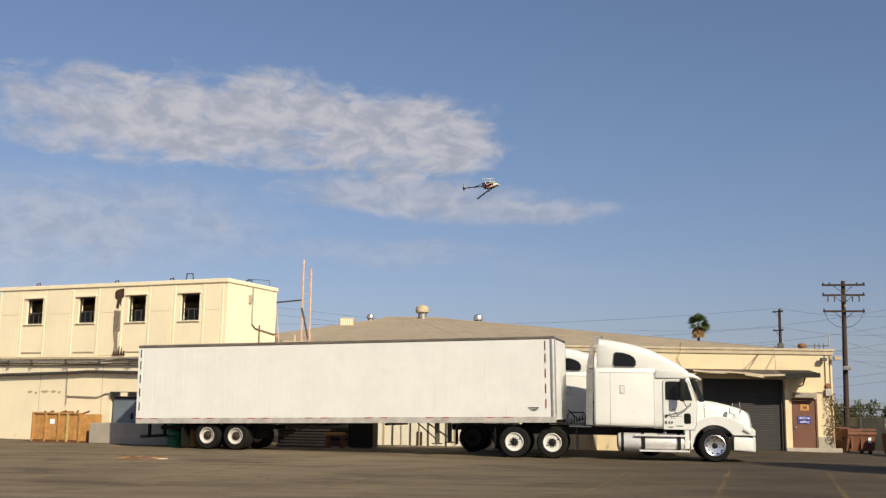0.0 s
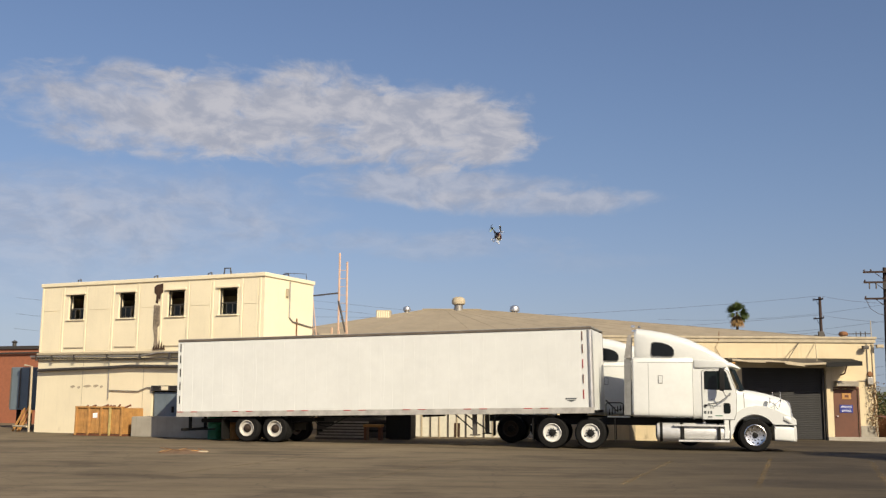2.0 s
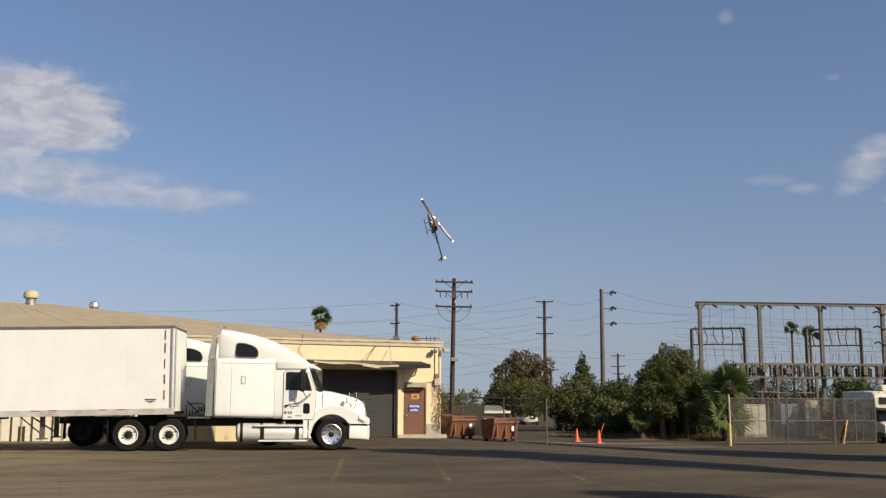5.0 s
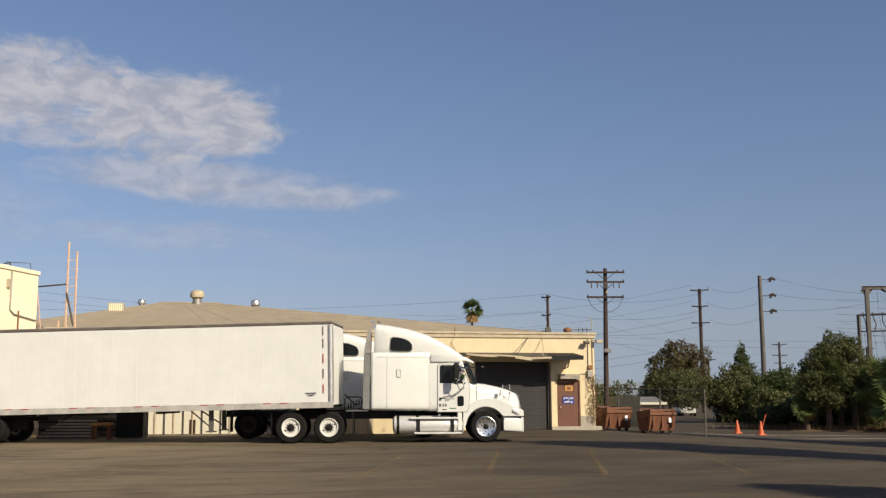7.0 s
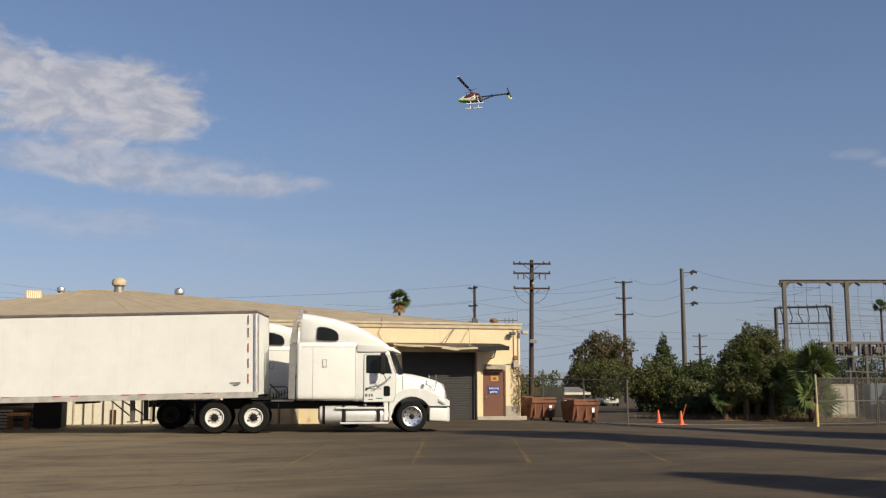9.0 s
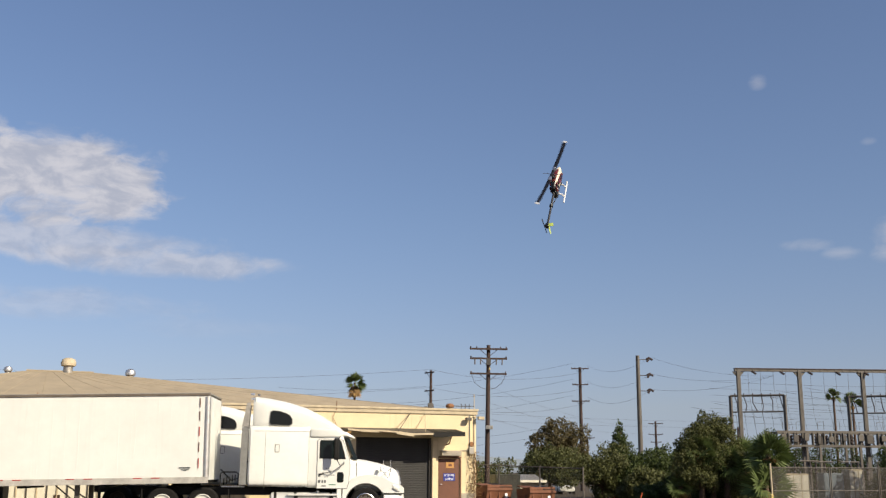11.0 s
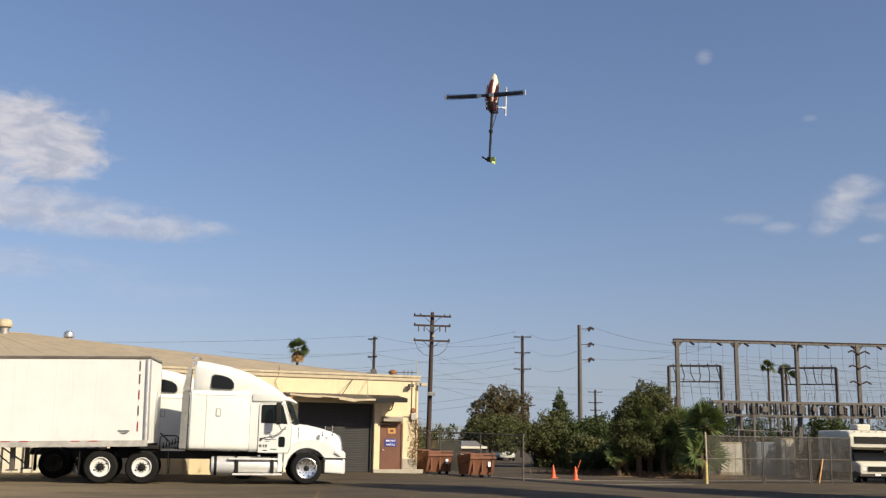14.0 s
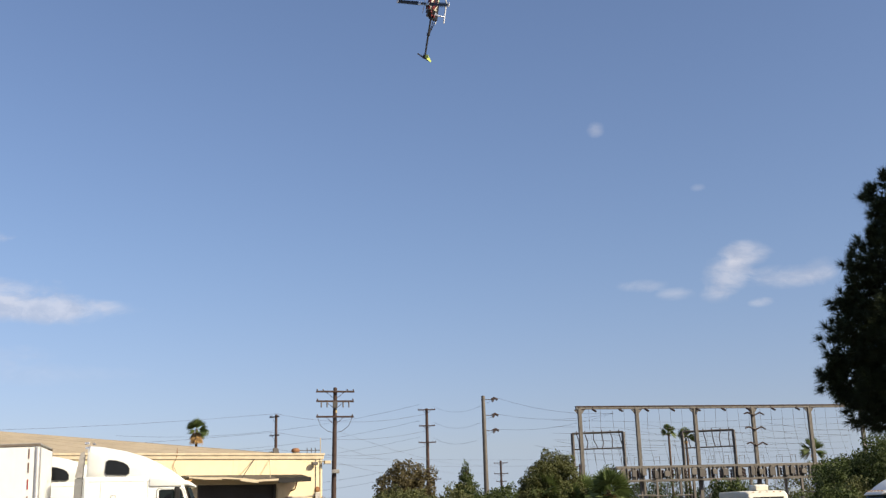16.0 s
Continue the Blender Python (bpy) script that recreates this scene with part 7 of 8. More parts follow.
pine(*C, [(0.2, 0.3, 7.4, 1.5, 1.5, 0.8), (-0.6, -0.8, 8.4, 1.4, 1.4, 0.8), (0.9, 0.5, 9.2, 1.4, 1.3, 0.8), (-0.2, 0.7, 10.3, 1.3, 1.2, 0.8), (0.3, -0.5, 11.2, 1.2, 1.2, 0.8), (0.5, -0.2, 12.3, 1.0, 1.0, 0.7), (0.9, -0.3, 13.3, 0.7, 0.7, 0.7)], 13.5, 0.26, 2600, "slim pine beside the lot", 42)

# ---- substation ----


def substation():
    a, e = Vector((48.9, 69.6)), Vector((68.8, 64.0))
    d = (e - a)
    yaw = math.degrees(math.atan2(d.y, d.x))
    L = d.length
    t = thing("substation_gantry", pose(a.x, a.y, -0.7, 0, 0, yaw), "tall grey lattice steel substation gantry", "gantry")
    H = 10.2
    xs = [0.1, L * 0.246, L * 0.497, L * 0.753, L * 1.01, L * 1.25]
    for x in xs:
        p = part("column", bx(x - 0.14, x + 0.14, -0.14, 0.14, 0, H, bevel=0.01), M_STEEL, t)
        for k in range(13):
            z = 0.4 + 0.75 * k
            part("lacing", rods([(x - 0.11, -0.150, z), (x + 0.11, -0.150, z + 0.6)], 0.010, 4), M_STEEL, p)
        for s in (-1, 1):
            part("gusset", slab([(x + s * 0.145, H - 0.02), (x + s * 0.48, H - 0.02), (x + s * 0.145, H - 0.42)], -0.05, 0.05), M_STEEL, p)
    part("top_beam", bx(-0.2, L * 1.25 + 0.2, -0.14, 0.14, H + 0.004, H + 0.20), M_STEEL, t)
    part("beam_cap", bx(-0.2, L * 1.25 + 0.2, -0.19, 0.19, H + 0.203, H + 0.26), M_RUSTHOLE, t)
    for k in range(42):
        x = k * L * 1.25 / 42
        part("beam_lacing", bx(x, x + 0.04, -0.17, -0.142, H + 0.03, H + 0.18), M_STEEL, t)
    for z, hh in ((5.35, 0.17), (4.3, 0.14)):
        part("bus_beam", bx(2.6, L * 1.25, -0.95, -0.7, z, z + hh), M_STEEL, t)
        part("bus_beam", bx(2.6, L * 1.25, 1.6, 1.85, z, z + hh), M_STEEL, t)
    rnd = random.Random(2)
    for k in range(44):
        x = 2.9 + k * (L * 1.25 - 3.2) / 44
        x += rnd.uniform(-0.3, 0.3)
        f = part("switch_unit", bx(x - 0.05, x + 0.05, -0.98, -0.66, 4.441, 5.349), M_STEEL, t)
        if k % 2 == 0:
            part("switch_box", bx(x - rnd.uniform(0.12, 0.3), x + rnd.uniform(0.08, 0.2), -1.15, -0.96, 4.5 + rnd.uniform(0, 0.25), 5.0 + rnd.uniform(0, 0.3), bevel=0.02), M_IRON if k % 4 else M_STEEL, f)
            part("link_rod", rods([(x - 0.3, -0.9, 4.45), (x + 0.5, -0.75, 5.3)], 0.025, 5), M_IRON, f)
        else:
            part("insulator", lathe([(4.53, 0.06), (4.6, 0.12), (4.75, 0.06), (4.85, 0.12), (5.0, 0.06), (5.1, 0.11), (5.2, 0.05)], "Z", 8, at=(x + 0.25, -0.8, 0)), M_CERAMIC, f)
        if k % 3 == 0:
            part("riser", rods([(x, -0.8, 5.63), (x, -0.8, 6.2), (x + 0.5, -0.8, 6.25), (x + 0.5, -0.8, 5.63)], 0.022, 5), M_STEEL, f)
    # far row of disconnect switches seen between the bus beams
    for k in range(30):
        x = 2.9 + k * (L * 1.25 - 3.2) / 30 + rnd.uniform(-0.2, 0.2)
        f = part("disconnect_switch", bx(x - 0.04, x + 0.04, 1.66, 1.80, 4.441, 5.349), M_IRON, t)
        part("insulator", lathe([(4.5, 0.05), (4.6, 0.11), (4.72, 0.05), (4.84, 0.11), (4.96, 0.05), (5.08, 0.11), (5.2, 0.05)], "Z", 8, at=(x + 0.3, 1.7, 0)), M_CERAMIC, f)
        part("blade_arm", rods([(x + 0.3, 1.7, 5.2), (x + rnd.uniform(-0.4, 0.2), 1.5, 5.0 + rnd.uniform(0, 0.5))], 0.03, 5), M_IRON, f)
        part("lower_rod", rods([(x, 1.6, 4.4), (x + rnd.uniform(-0.2, 0.2), 1.6, 3.0 + rnd.uniform(0, 0.8))], 0.03, 5), M_IRON, f)
    for k in range(8):
        x = 2.8 + k * (L * 1.25 - 3.2) / 7
        part("support_post", bx(x - 0.09, x + 0.09, -0.92, -0.74, 0, 4.299), M_STEEL, t)
        part("support_post", bx(x - 0.09, x + 0.09, 1.64, 1.82, 0, 4.299), M_STEEL, t)
    for k in range(24):
        x = 0.9 + k * (L * 1.25 - 1.2) / 24
        b = rnd.uniform(-0.25, 0.25)
        part("drop_wire", rods([(x, 0, H), (x + b * 0.3, 0.1, 8.6), (x + b, -0.2, 7.0), (x + b, -0.8, 5.6)], 0.011, 4), M_WIRE, t)
    for k in range(9):
        x = 1.2 + 2.3 * k
        part("beam_insulator", rods([(x, -0.1, H), (x + 0.2, -0.4, H - 0.22)], 0.09, 7), M_CERAMIC, t)
    for z in (9.6, 8.4, 7.1):
        part("strain_arm", rods([(xs[3] - 0.9, -0.2, z + 0.1), (xs[3] - 0.55, -0.2, z + 0.22), (xs[3], -0.2, z - 0.05), (xs[3] + 0.55, -0.2, z + 0.2), (xs[3] + 0.95, -0.2, z)], 0.07, 6), M_CERAMIC, t)
    # strung lines
    for k in range(12):
        x = 1 + 2 * k
        z = 6.2 + 0.35 * (k % 6)
        part("bus_wire", rods([(x - 3.0, 6.0, z + 1.5), (x, 3.0, z + 0.6), (x + 3.5, -0.3, z + 0.2)], 0.009, 4), M_WIRE, t)
    for k in range(7):
        z = 6.1 + 0.55 * k
        part("bus_wire", rods([(-1.0, 4.0, z + 0.3), (L * 0.5, 4.0, z), (L * 1.3, 4.0, z + 0.3)], 0.009, 4), M_WIRE, t)
    # smaller frames behind
    for (x0, x1, top, mid, y) in ((56.9, 60.8, 8.6, 7.1, (82.2, 79.4)), (65.1, 68.6, 8.35, 6.85, (76.0, 72.9))):
        aa, bb = Vector((x0, y[0], -0.7)), Vector((x1, y[1], -0.7))
        g = thing("switch_frame", Matrix.Identity(4), "low steel switch frame with hanging insulators", "frame", "switch frames")
        for p in (aa, bb):
            part("leg", rods([tuple(p), (p.x, p.y, top)], 0.17, 4), M_STEEL, g)
        for z in (top, mid):
            part("crossbeam", rods([(aa.x, aa.y, z), (bb.x, bb.y, z)], 0.11 if z == top else 0.07, 4), M_STEEL, g)
        for k in range(6):
            p = aa.lerp(bb, (k + 0.5) / 6)
            part("insulator_string", rods([(p.x, p.y, top - 0.1), (p.x + rnd.uniform(-0.3, 0.4), p.y, (top + mid) / 2 + rnd.uniform(-0.3, 0.3)), (p.x + rnd.uniform(-0.5, 0.5), p.y, mid)], 0.045, 6), M_CERAMIC, g)
            part("drop_wire", rods([(p.x, p.y, mid), (p.x + 0.2, p.y, 5.0), (p.x, p.y - 1, 4.0)], 0.016, 4), M_WIRE, g)
            part("top_pin", rods([(p.x, p.y, top), (p.x, p.y, top + 0.22)], 0.05, 6), M_CERAMIC, g)
    # transformers and cabinets on the ground behind the gate
    for k, (x, y, w, h) in enumerate([(42.9, 55.6, 1.5, 2.1), (44.9, 54.6, 1.3, 2.2), (46.1, 54.0, 0.9, 2.5), (41.6, 56.4, 0.7, 2.4)]):
        c = thing("switchgear_cabinet", pose(x, y, ground_z(x, y), 0, 0, -15), "pale switchgear cabinet behind the screened gate", "cabinet", "switchgear cabinets")
        part("cabinet_body", bx(-w / 2, w / 2, -0.5, 0.5, 0.1, h, bevel=0.03), M_BLUEGREY if k == 1 else M_TRIM, c)
        part("plinth", bx(-w / 2 - 0.05, w / 2 + 0.05, -0.55, 0.55, 0, 0.099), M_CONCRETE, c)
        for j in range(3):
            part("cabinet_door", bx(-w / 2 + 0.05 + j * w / 3, -w / 2 + (j + 1) * w / 3 - 0.02, -0.52, -0.502, 0.2, h - 0.1), M_BLUEGREY if k == 1 else M_CREAM, c)
    for k in range(34):
        x = 43.5 + 0.72 * k + rnd.uniform(-0.3, 0.3)
        y = 63.5 - 0.17 * k + rnd.uniform(-2.5, 2.5)
        c = thing("bushing_post", pose(x, y, ground_z(x, y)), "slim insulator post in the substation yard", "insulator", "bushing posts")
        part("stand", bx(-0.06, 0.06, -0.06, 0.06, 0, 2.2), M_STEEL, c)
        if k % 3 == 0:
            part("cross_pipe", rods([(-0.9, 0, 3.12), (0.9, 0.2, 3.12)], 0.05, 6), M_STEEL, c)
        part("bushing", lathe([(2.2, 0.07), (2.35, 0.13), (2.5, 0.07), (2.65, 0.13), (2.8, 0.07), (3.1, 0.03)], "Z", 8), M_CERAMIC, c)


substation()

# ---- camper, minivan ----


def camper():
    t = thing("motorhome", pose(44.75, 45.45, ground_z(44.7, 45.4), 0, 0, -115), "cream class-C motorhome with a roof air conditioner", "motorhome")
    part("house_body", bx(-5.0, -0.9, -1.2, 1.2, 0.55, 2.95, bevel=0.08), M_CREAM, t)
    part("cabover", loft([(-0.95, 1.2, 1.95, 2.95), (0.1, 1.2, 1.92, 2.92), (0.42, 1.16, 1.96, 2.75), (0.5, 1.1, 2.0, 2.5)], 10), M_CREAM, t, smooth=True)
    part("cabover_window", bx(0.40, 0.535, -0.88, 0.88, 2.20, 2.58, bevel=0.01), M_DARK, t)
    part("roof_air_conditioner", loft([(-1.7, 0.35, 2.95, 3.2), (-1.5, 0.42, 2.95, 3.3), (-0.6, 0.42, 2.95, 3.3), (-0.4, 0.35, 2.95, 3.18)], 6), M_CREAM, t, smooth=True)
    part("cab", loft([(-0.9, 0.98, 0.5, 1.94), (-0.1, 0.98, 0.5, 1.94), (0.05, 0.96, 0.5, 1.9)], 10), M_CREAM, t, smooth=True)
    bm = bmesh.new()
    f = [bm.verts.new(p) for p in ((0.06, -0.9, 1.86), (0.06, 0.9, 1.86), (0.55, 0.9, 1.26), (0.55, -0.9, 1.26))]
    k = [bm.verts.new(p) for p in ((0.0, -0.9, 1.86), (0.0, 0.9, 1.86), (0.0, 0.9, 1.26), (0.0, -0.9, 1.26))]
    bm.faces.new(f), bm.faces.new(k[::-1])
    for i in range(4):
        bm.faces.new((f[i], k[i], k[(i + 1) % 4], f[(i + 1) % 4]))
    bmesh.ops.recalc_face_normals(bm, faces=bm.faces)
    part("windscreen", bm, M_GLASS, t)
    part("hood", loft([(0.02, 0.98, 0.5, 1.27), (0.5, 0.97, 0.5, 1.24), (1.1, 0.94, 0.52, 1.1), (1.25, 0.9, 0.55, 1.0)], 8), M_CREAM, t, smooth=True)
    part("lower_stripe", bx(-0.2, 1.18, -0.985, 0.985, 0.38, 0.62, bevel=0.03), M_IRON, t)
    part("grille", bx(1.2, 1.285, -0.5, 0.5, 0.68, 0.95, bevel=0.01), M_BLACK, t)
    part("bumper", bx(1.18, 1.36, -0.98, 0.98, 0.40, 0.56, bevel=0.03), M_IRON, t)
    part("number_plate", bx(1.361, 1.37, -0.15, 0.15, 0.44, 0.56), M_INK, t)
    for s in (-1, 1):
        part("headlight", bx(1.17, 1.265, s * 0.55, s * 0.86, 0.70, 0.92, bevel=0.02), M_LAMP, t)
        part("door_window", slab([(-0.8, 1.3), (0.02, 1.3), (-0.02, 1.8), (-0.8, 1.82)], s * 0.982, s * 0.992), M_GLASS, t)
        part("mirror", bx(0.15, 0.28, s * 1.1, s * 1.26, 1.3, 1.62, bevel=0.02), M_BLACK, t)
        for x, w in ((-2.3, 0.9), (-4.1, 1.0)):
            part("side_window", bx(x, x + w, s * 1.202, s * 1.215, 1.6, 2.2, bevel=0.004), M_GLASS, t)
        part("stripe", bx(-4.9, -1.0, s * 1.202, s * 1.21, 1.1, 1.2), M_OCHRE, t)
        wheel(t, 0.55, s * 0.86, 0.36, s, r=0.36, width=0.22)
        wheel(t, -3.6, s * 1.0, 0.36, s, r=0.36, width=0.22)
    for k in range(5):
        part("marker_lamp", bx(0.30, 0.36, -0.8 + 0.4 * k - 0.04, -0.8 + 0.4 * k + 0.04, 2.84, 2.88), M_OCHRE, t)
    part("chassis", bx(-4.9, 1.0, -0.6, 0.6, 0.33, 0.54), M_BLACK, t)


camper()


def minivan():
    t = thing("minivan", pose(48.3, 44.3, ground_z(48.3, 44.3), 0, 0, -104), "teal minivan parked beside the motorhome", "minivan")
    part("body", loft([(-3.4, 0.82, 0.35, 1.0), (-3.3, 0.9, 0.3, 1.05), (-0.2, 0.92, 0.28, 1.05), (0.6, 0.90, 0.28, 0.98), (1.05, 0.84, 0.30, 0.82), (1.2, 0.72, 0.34, 0.68)], 5), M_TEAL, t, smooth=True)
    part("cabin", loft([(-3.38, 0.74, 0.95, 1.5), (-3.2, 0.80, 0.95, 1.70), (-1.2, 0.80, 0.95, 1.75), (-0.75, 0.78, 0.95, 1.66), (0.12, 0.80, 0.95, 1.06)], 6), M_GLASS, t, "tinted glass cabin", smooth=True)
    part("roof", loft([(-3.25, 0.74, 1.66, 1.74), (-1.2, 0.76, 1.70, 1.79), (-0.8, 0.70, 1.66, 1.72)], 5), M_TEAL, t, smooth=True)
    for s in (-1, 1):
        for x in (-0.78, -1.95, -3.1):
            part("pillar", slab([(x, 1.0), (x + 0.1, 1.0), (x + 0.02, 1.72), (x - 0.07, 1.72)], s * 0.76, s * 0.83), M_TEAL, t)
        part("headlight", bx(0.98, 1.16, s * 0.48, s * 0.78, 0.66, 0.80, bevel=0.02), M_LAMP, t)
        part("mirror", bx(-0.35, -0.2, s * 0.92, s * 1.06, 1.02, 1.16, bevel=0.02), M_TEAL, t)
        wheel(t, 0.35, s * 0.82, 0.32, s, r=0.32, width=0.2)
        wheel(t, -2.5, s * 0.82, 0.32, s, r=0.32, width=0.2)
    part("grille", bx(1.13, 1.2, -0.35, 0.35, 0.55, 0.66), M_BLACK, t)
    part("bumper", bx(1.0, 1.26, -0.8, 0.8, 0.3, 0.5, bevel=0.05), M_TEAL, t)
    part("number_plate", bx(1.261, 1.27, -0.15, 0.15, 0.36, 0.46), M_INK, t)


minivan()

# ---- far hill line ----
bm = bmesh.new()
pts = [(-900 + 60 * k, 1500 - 0.3 * abs(k - 20) * 10) for k in range(60)]
rn = random.Random(14)
top, bot = [], []
for x, y in pts:
    h = 18 + 22 * noise.noise(Vector((x * 0.003, 2.0, 0))) + rn.uniform(-1, 1)
    top.append(bm.verts.new((x, y, max(6, h))))
    bot.append(bm.verts.new((x, y - 60, -2)))
for k in range(len(pts) - 1):
    bm.faces.new((bot[k], bot[k + 1], top[k + 1], top[k]))
# distance haze is put into the hills' blue-grey base colour
alone("far_hills", bm, mat("hazy hills", (0.16, 0.19, 0.22), 1.0, scale=0.01), "faint blue hills on the horizon", "hills", kind="structure", smooth=True)


# ---- model helicopter ----
M_HCREAM = mat("cream canopy", (0.593, 0.547, 0.441), 0.25, var=0.08)
M_HRED = mat("maroon canopy panel", (0.105, 0.018, 0.016), 0.25, var=0.2)
M_HGREEN = mat("green canopy nose", (0.106, 0.274, 0.038), 0.3, var=0.1)
M_HBLACK = mat("black carbon", (0.011, 0.011, 0.014), 0.35, var=0.2)
M_HWHITE = mat("white skid plastic", (0.623, 0.631, 0.646), 0.35, var=0.04)
M_HLIME = mat("lime tail fin", (0.46, 0.56, 0.13), 0.4, var=0.1)
M_HMETAL = mat("bare machined metal", (0.5, 0.5, 0.52), 0.3, 0.9)


def model_helicopter():
    """Nose along +x, rotor up along +z, origin at the body's middle under the mast."""
    t = thing("model_helicopter", Matrix.Identity(4), "radio-controlled model helicopter with cream, maroon and green canopy", "helicopter")
    part("canopy", loft([(-0.07, 0.060, -0.085, 0.105), (0.0, 0.073, -0.10, 0.11), (0.10, 0.074, -0.105, 0.085), (0.19, 0.064, -0.095, 0.045), (0.265, 0.045, -0.08, 0.005)], 2.6, 24), M_HCREAM, t, "cream canopy shell", smooth=True)
    part("canopy_nose", loft([(0.2652, 0.0452, -0.080, 0.0055), (0.31, 0.030, -0.065, -0.015), (0.335, 0.012, -0.05, -0.032)], 2.4, 24), M_HCREAM, t, "pale nose tip", smooth=True)
    part("belly_panel", loft([(0.10, 0.060, -0.114, -0.06), (0.19, 0.058, -0.106, -0.05), (0.265, 0.044, -0.090, -0.040), (0.32, 0.024, -0.068, -0.040)], 2.6, 20), M_HGREEN, t, "green lower front of the canopy", smooth=True)
    part("canopy_top", loft([(-0.065, 0.044, 0.03, 0.113), (0.0, 0.046, 0.03, 0.1165), (0.10, 0.046, 0.01, 0.0925), (0.19, 0.038, -0.02, 0.0525), (0.25, 0.026, -0.03, 0.018)], 2.6, 20), M_HRED, t, "dark maroon top of the canopy", smooth=True)
    part("rear_opening", loft([(-0.19, 0.030, -0.02, 0.075), (-0.14, 0.048, -0.06, 0.105), (-0.071, 0.056, -0.078, 0.100)], 2.6, 20), M_HBLACK, t, "open dark rear with servos and gears", smooth=True)
    for x, z, mt in ((-0.16, 0.05, M_HRED), (-0.13, -0.03, M_HMETAL), (-0.10, 0.07, M_HRED), (-0.17, -0.01, M_HRED)):
        for s in (-1, 1):
            part("servo", bx(x - 0.022, x + 0.022, s * 0.040, s * 0.062, z - 0.016, z + 0.016, bevel=0.004), mt, t)
    for s in (-1, 1):
        part("canopy_panel", slab([(-0.06, 0.02), (0.02, -0.03), (0.13, -0.045), (0.20, -0.03), (0.16, 0.02), (0.04, 0.07), (-0.06, 0.08)], s * 0.068, s * 0.079), M_HRED, t)
        part("canopy_window", slab([(0.03, -0.005), (0.12, -0.03), (0.16, -0.010), (0.11, 0.03), (0.04, 0.045)], s * 0.0795, s * 0.082), M_HBLACK, t)
        part("canopy_stripe", slab([(-0.05, -0.03), (0.03, -0.055), (0.05, -0.07), (-0.04, -0.05)], s * 0.068, s * 0.0785), M_HBLACK, t)
    part("frame", bx(-0.22, 0.12, -0.035, 0.035, -0.13, 0.02, bevel=0.01), M_HBLACK, t)
    part("motor", lathe([(-0.12, 0.04), (-0.04, 0.04)], "Z", 14, at=(-0.12, 0, 0)), M_HMETAL, t)
    part("tail_boom", rods([(-0.16, 0, 0.0), (-0.86, 0, 0.03)], 0.017, 10), M_HBLACK, t)
    part("boom_clamp", lathe([(-0.50, 0.03), (-0.46, 0.03)], "X", 10, at=(0, 0, 0.014)), M_HBLACK, t)
    part("boom_strut", rods([(-0.2, 0.03, -0.10), (-0.48, 0.0, 0.0)], 0.007, 6), M_HBLACK, t)
    part("boom_strut", rods([(-0.2, -0.03, -0.10), (-0.48, 0.0, 0.0)], 0.007, 6), M_HBLACK, t)
    part("tail_fin", slab([(-0.90, 0.02), (-0.84, 0.025), (-0.86, -0.05), (-0.91, -0.12), (-0.94, -0.11)], -0.018, -0.012), M_HLIME, t, "lime-green tail fin")
    part("stabiliser", slab([(-0.90, -0.11), (-0.84, -0.09), (-0.85, 0.0), (-0.90, 0.0)], 0.045, 0.051, plane="XY"), M_HLIME, t)
    part("gearbox", bx(-0.91, -0.84, -0.025, 0.025, 0.0, 0.06, bevel=0.008), M_HBLACK, t)
    tr = part("tail_rotor", rods([(-0.875, 0.03, 0.03), (-0.875, 0.05, 0.03)], 0.018, 8), M_HBLACK, t)
    part("tail_blade", slab([(-0.888, 0.03), (-0.862, 0.03), (-0.835, 0.165), (-0.862, 0.172)], 0.046, 0.050), M_HBLACK, tr)
    part("tail_blade", slab([(-0.888, 0.03), (-0.862, 0.03), (-0.888, -0.11), (-0.915, -0.105)], 0.046, 0.050), M_HBLACK, tr)
    for s in (-1, 1):
        sk = part("skid", rods([(-0.24, s * 0.10, -0.225), (0.12, s * 0.10, -0.225), (0.17, s * 0.10, -0.205)], 0.012, 8), M_HWHITE, t)
        for x in (-0.13, 0.06):
            part("skid_strut", rods([(x, s * 0.02, -0.12), (x, s * 0.075, -0.16), (x, s * 0.10, -0.22)], 0.012, 6), M_HWHITE, sk)
    part("mast", rods([(0, 0, 0.0), (0, 0, 0.205)], 0.012, 8), M_HMETAL, t)
    part("swashplate", lathe([(0.12, 0.035), (0.14, 0.035)], "Z", 14), M_HBLACK, t)
    hub = part("main_rotor", bx(-0.11, 0.11, -0.018, 0.018, 0.185, 0.22, bevel=0.006), M_HBLACK, t, "black rotor head with two blades")
    for s in (-1, 1):
        part("blade_grip", bx(s * 0.06, s * 0.13, -0.022, 0.022, 0.18, 0.225, bevel=0.006), M_HMETAL, hub)
        bm = bmesh.new()
        n = 8
        r0, r1 = 0.12, 0.60
        rows = []
        for k in range(n + 1):
            u = k / n
            x = s * (r0 + (r1 - r0) * u)
            z = 0.203 + 0.045 * u * u
            w = 0.031
            rows.append([bm.verts.new((x, s * y, z + dz)) for y, dz in ((-w, 0.0), (0.0, 0.006), (w * 1.05, 0.002), (0.0, -0.003))])
        for p, q in zip(rows, rows[1:]):
            for i in range(4):
                bm.faces.new((p[i], p[(i + 1) % 4], q[(i + 1) % 4], q[i]))
        bm.faces.new(rows[0]), bm.faces.new(rows[-1])
        bmesh.ops.recalc_face_normals(bm, faces=bm.faces)
        bl = part("blade", bm, M_HBLACK, hub)
        part("blade_tip", bx(s * 0.601, s * 0.63, -0.031, 0.032, 0.243, 0.254), M_HWHITE, bl)
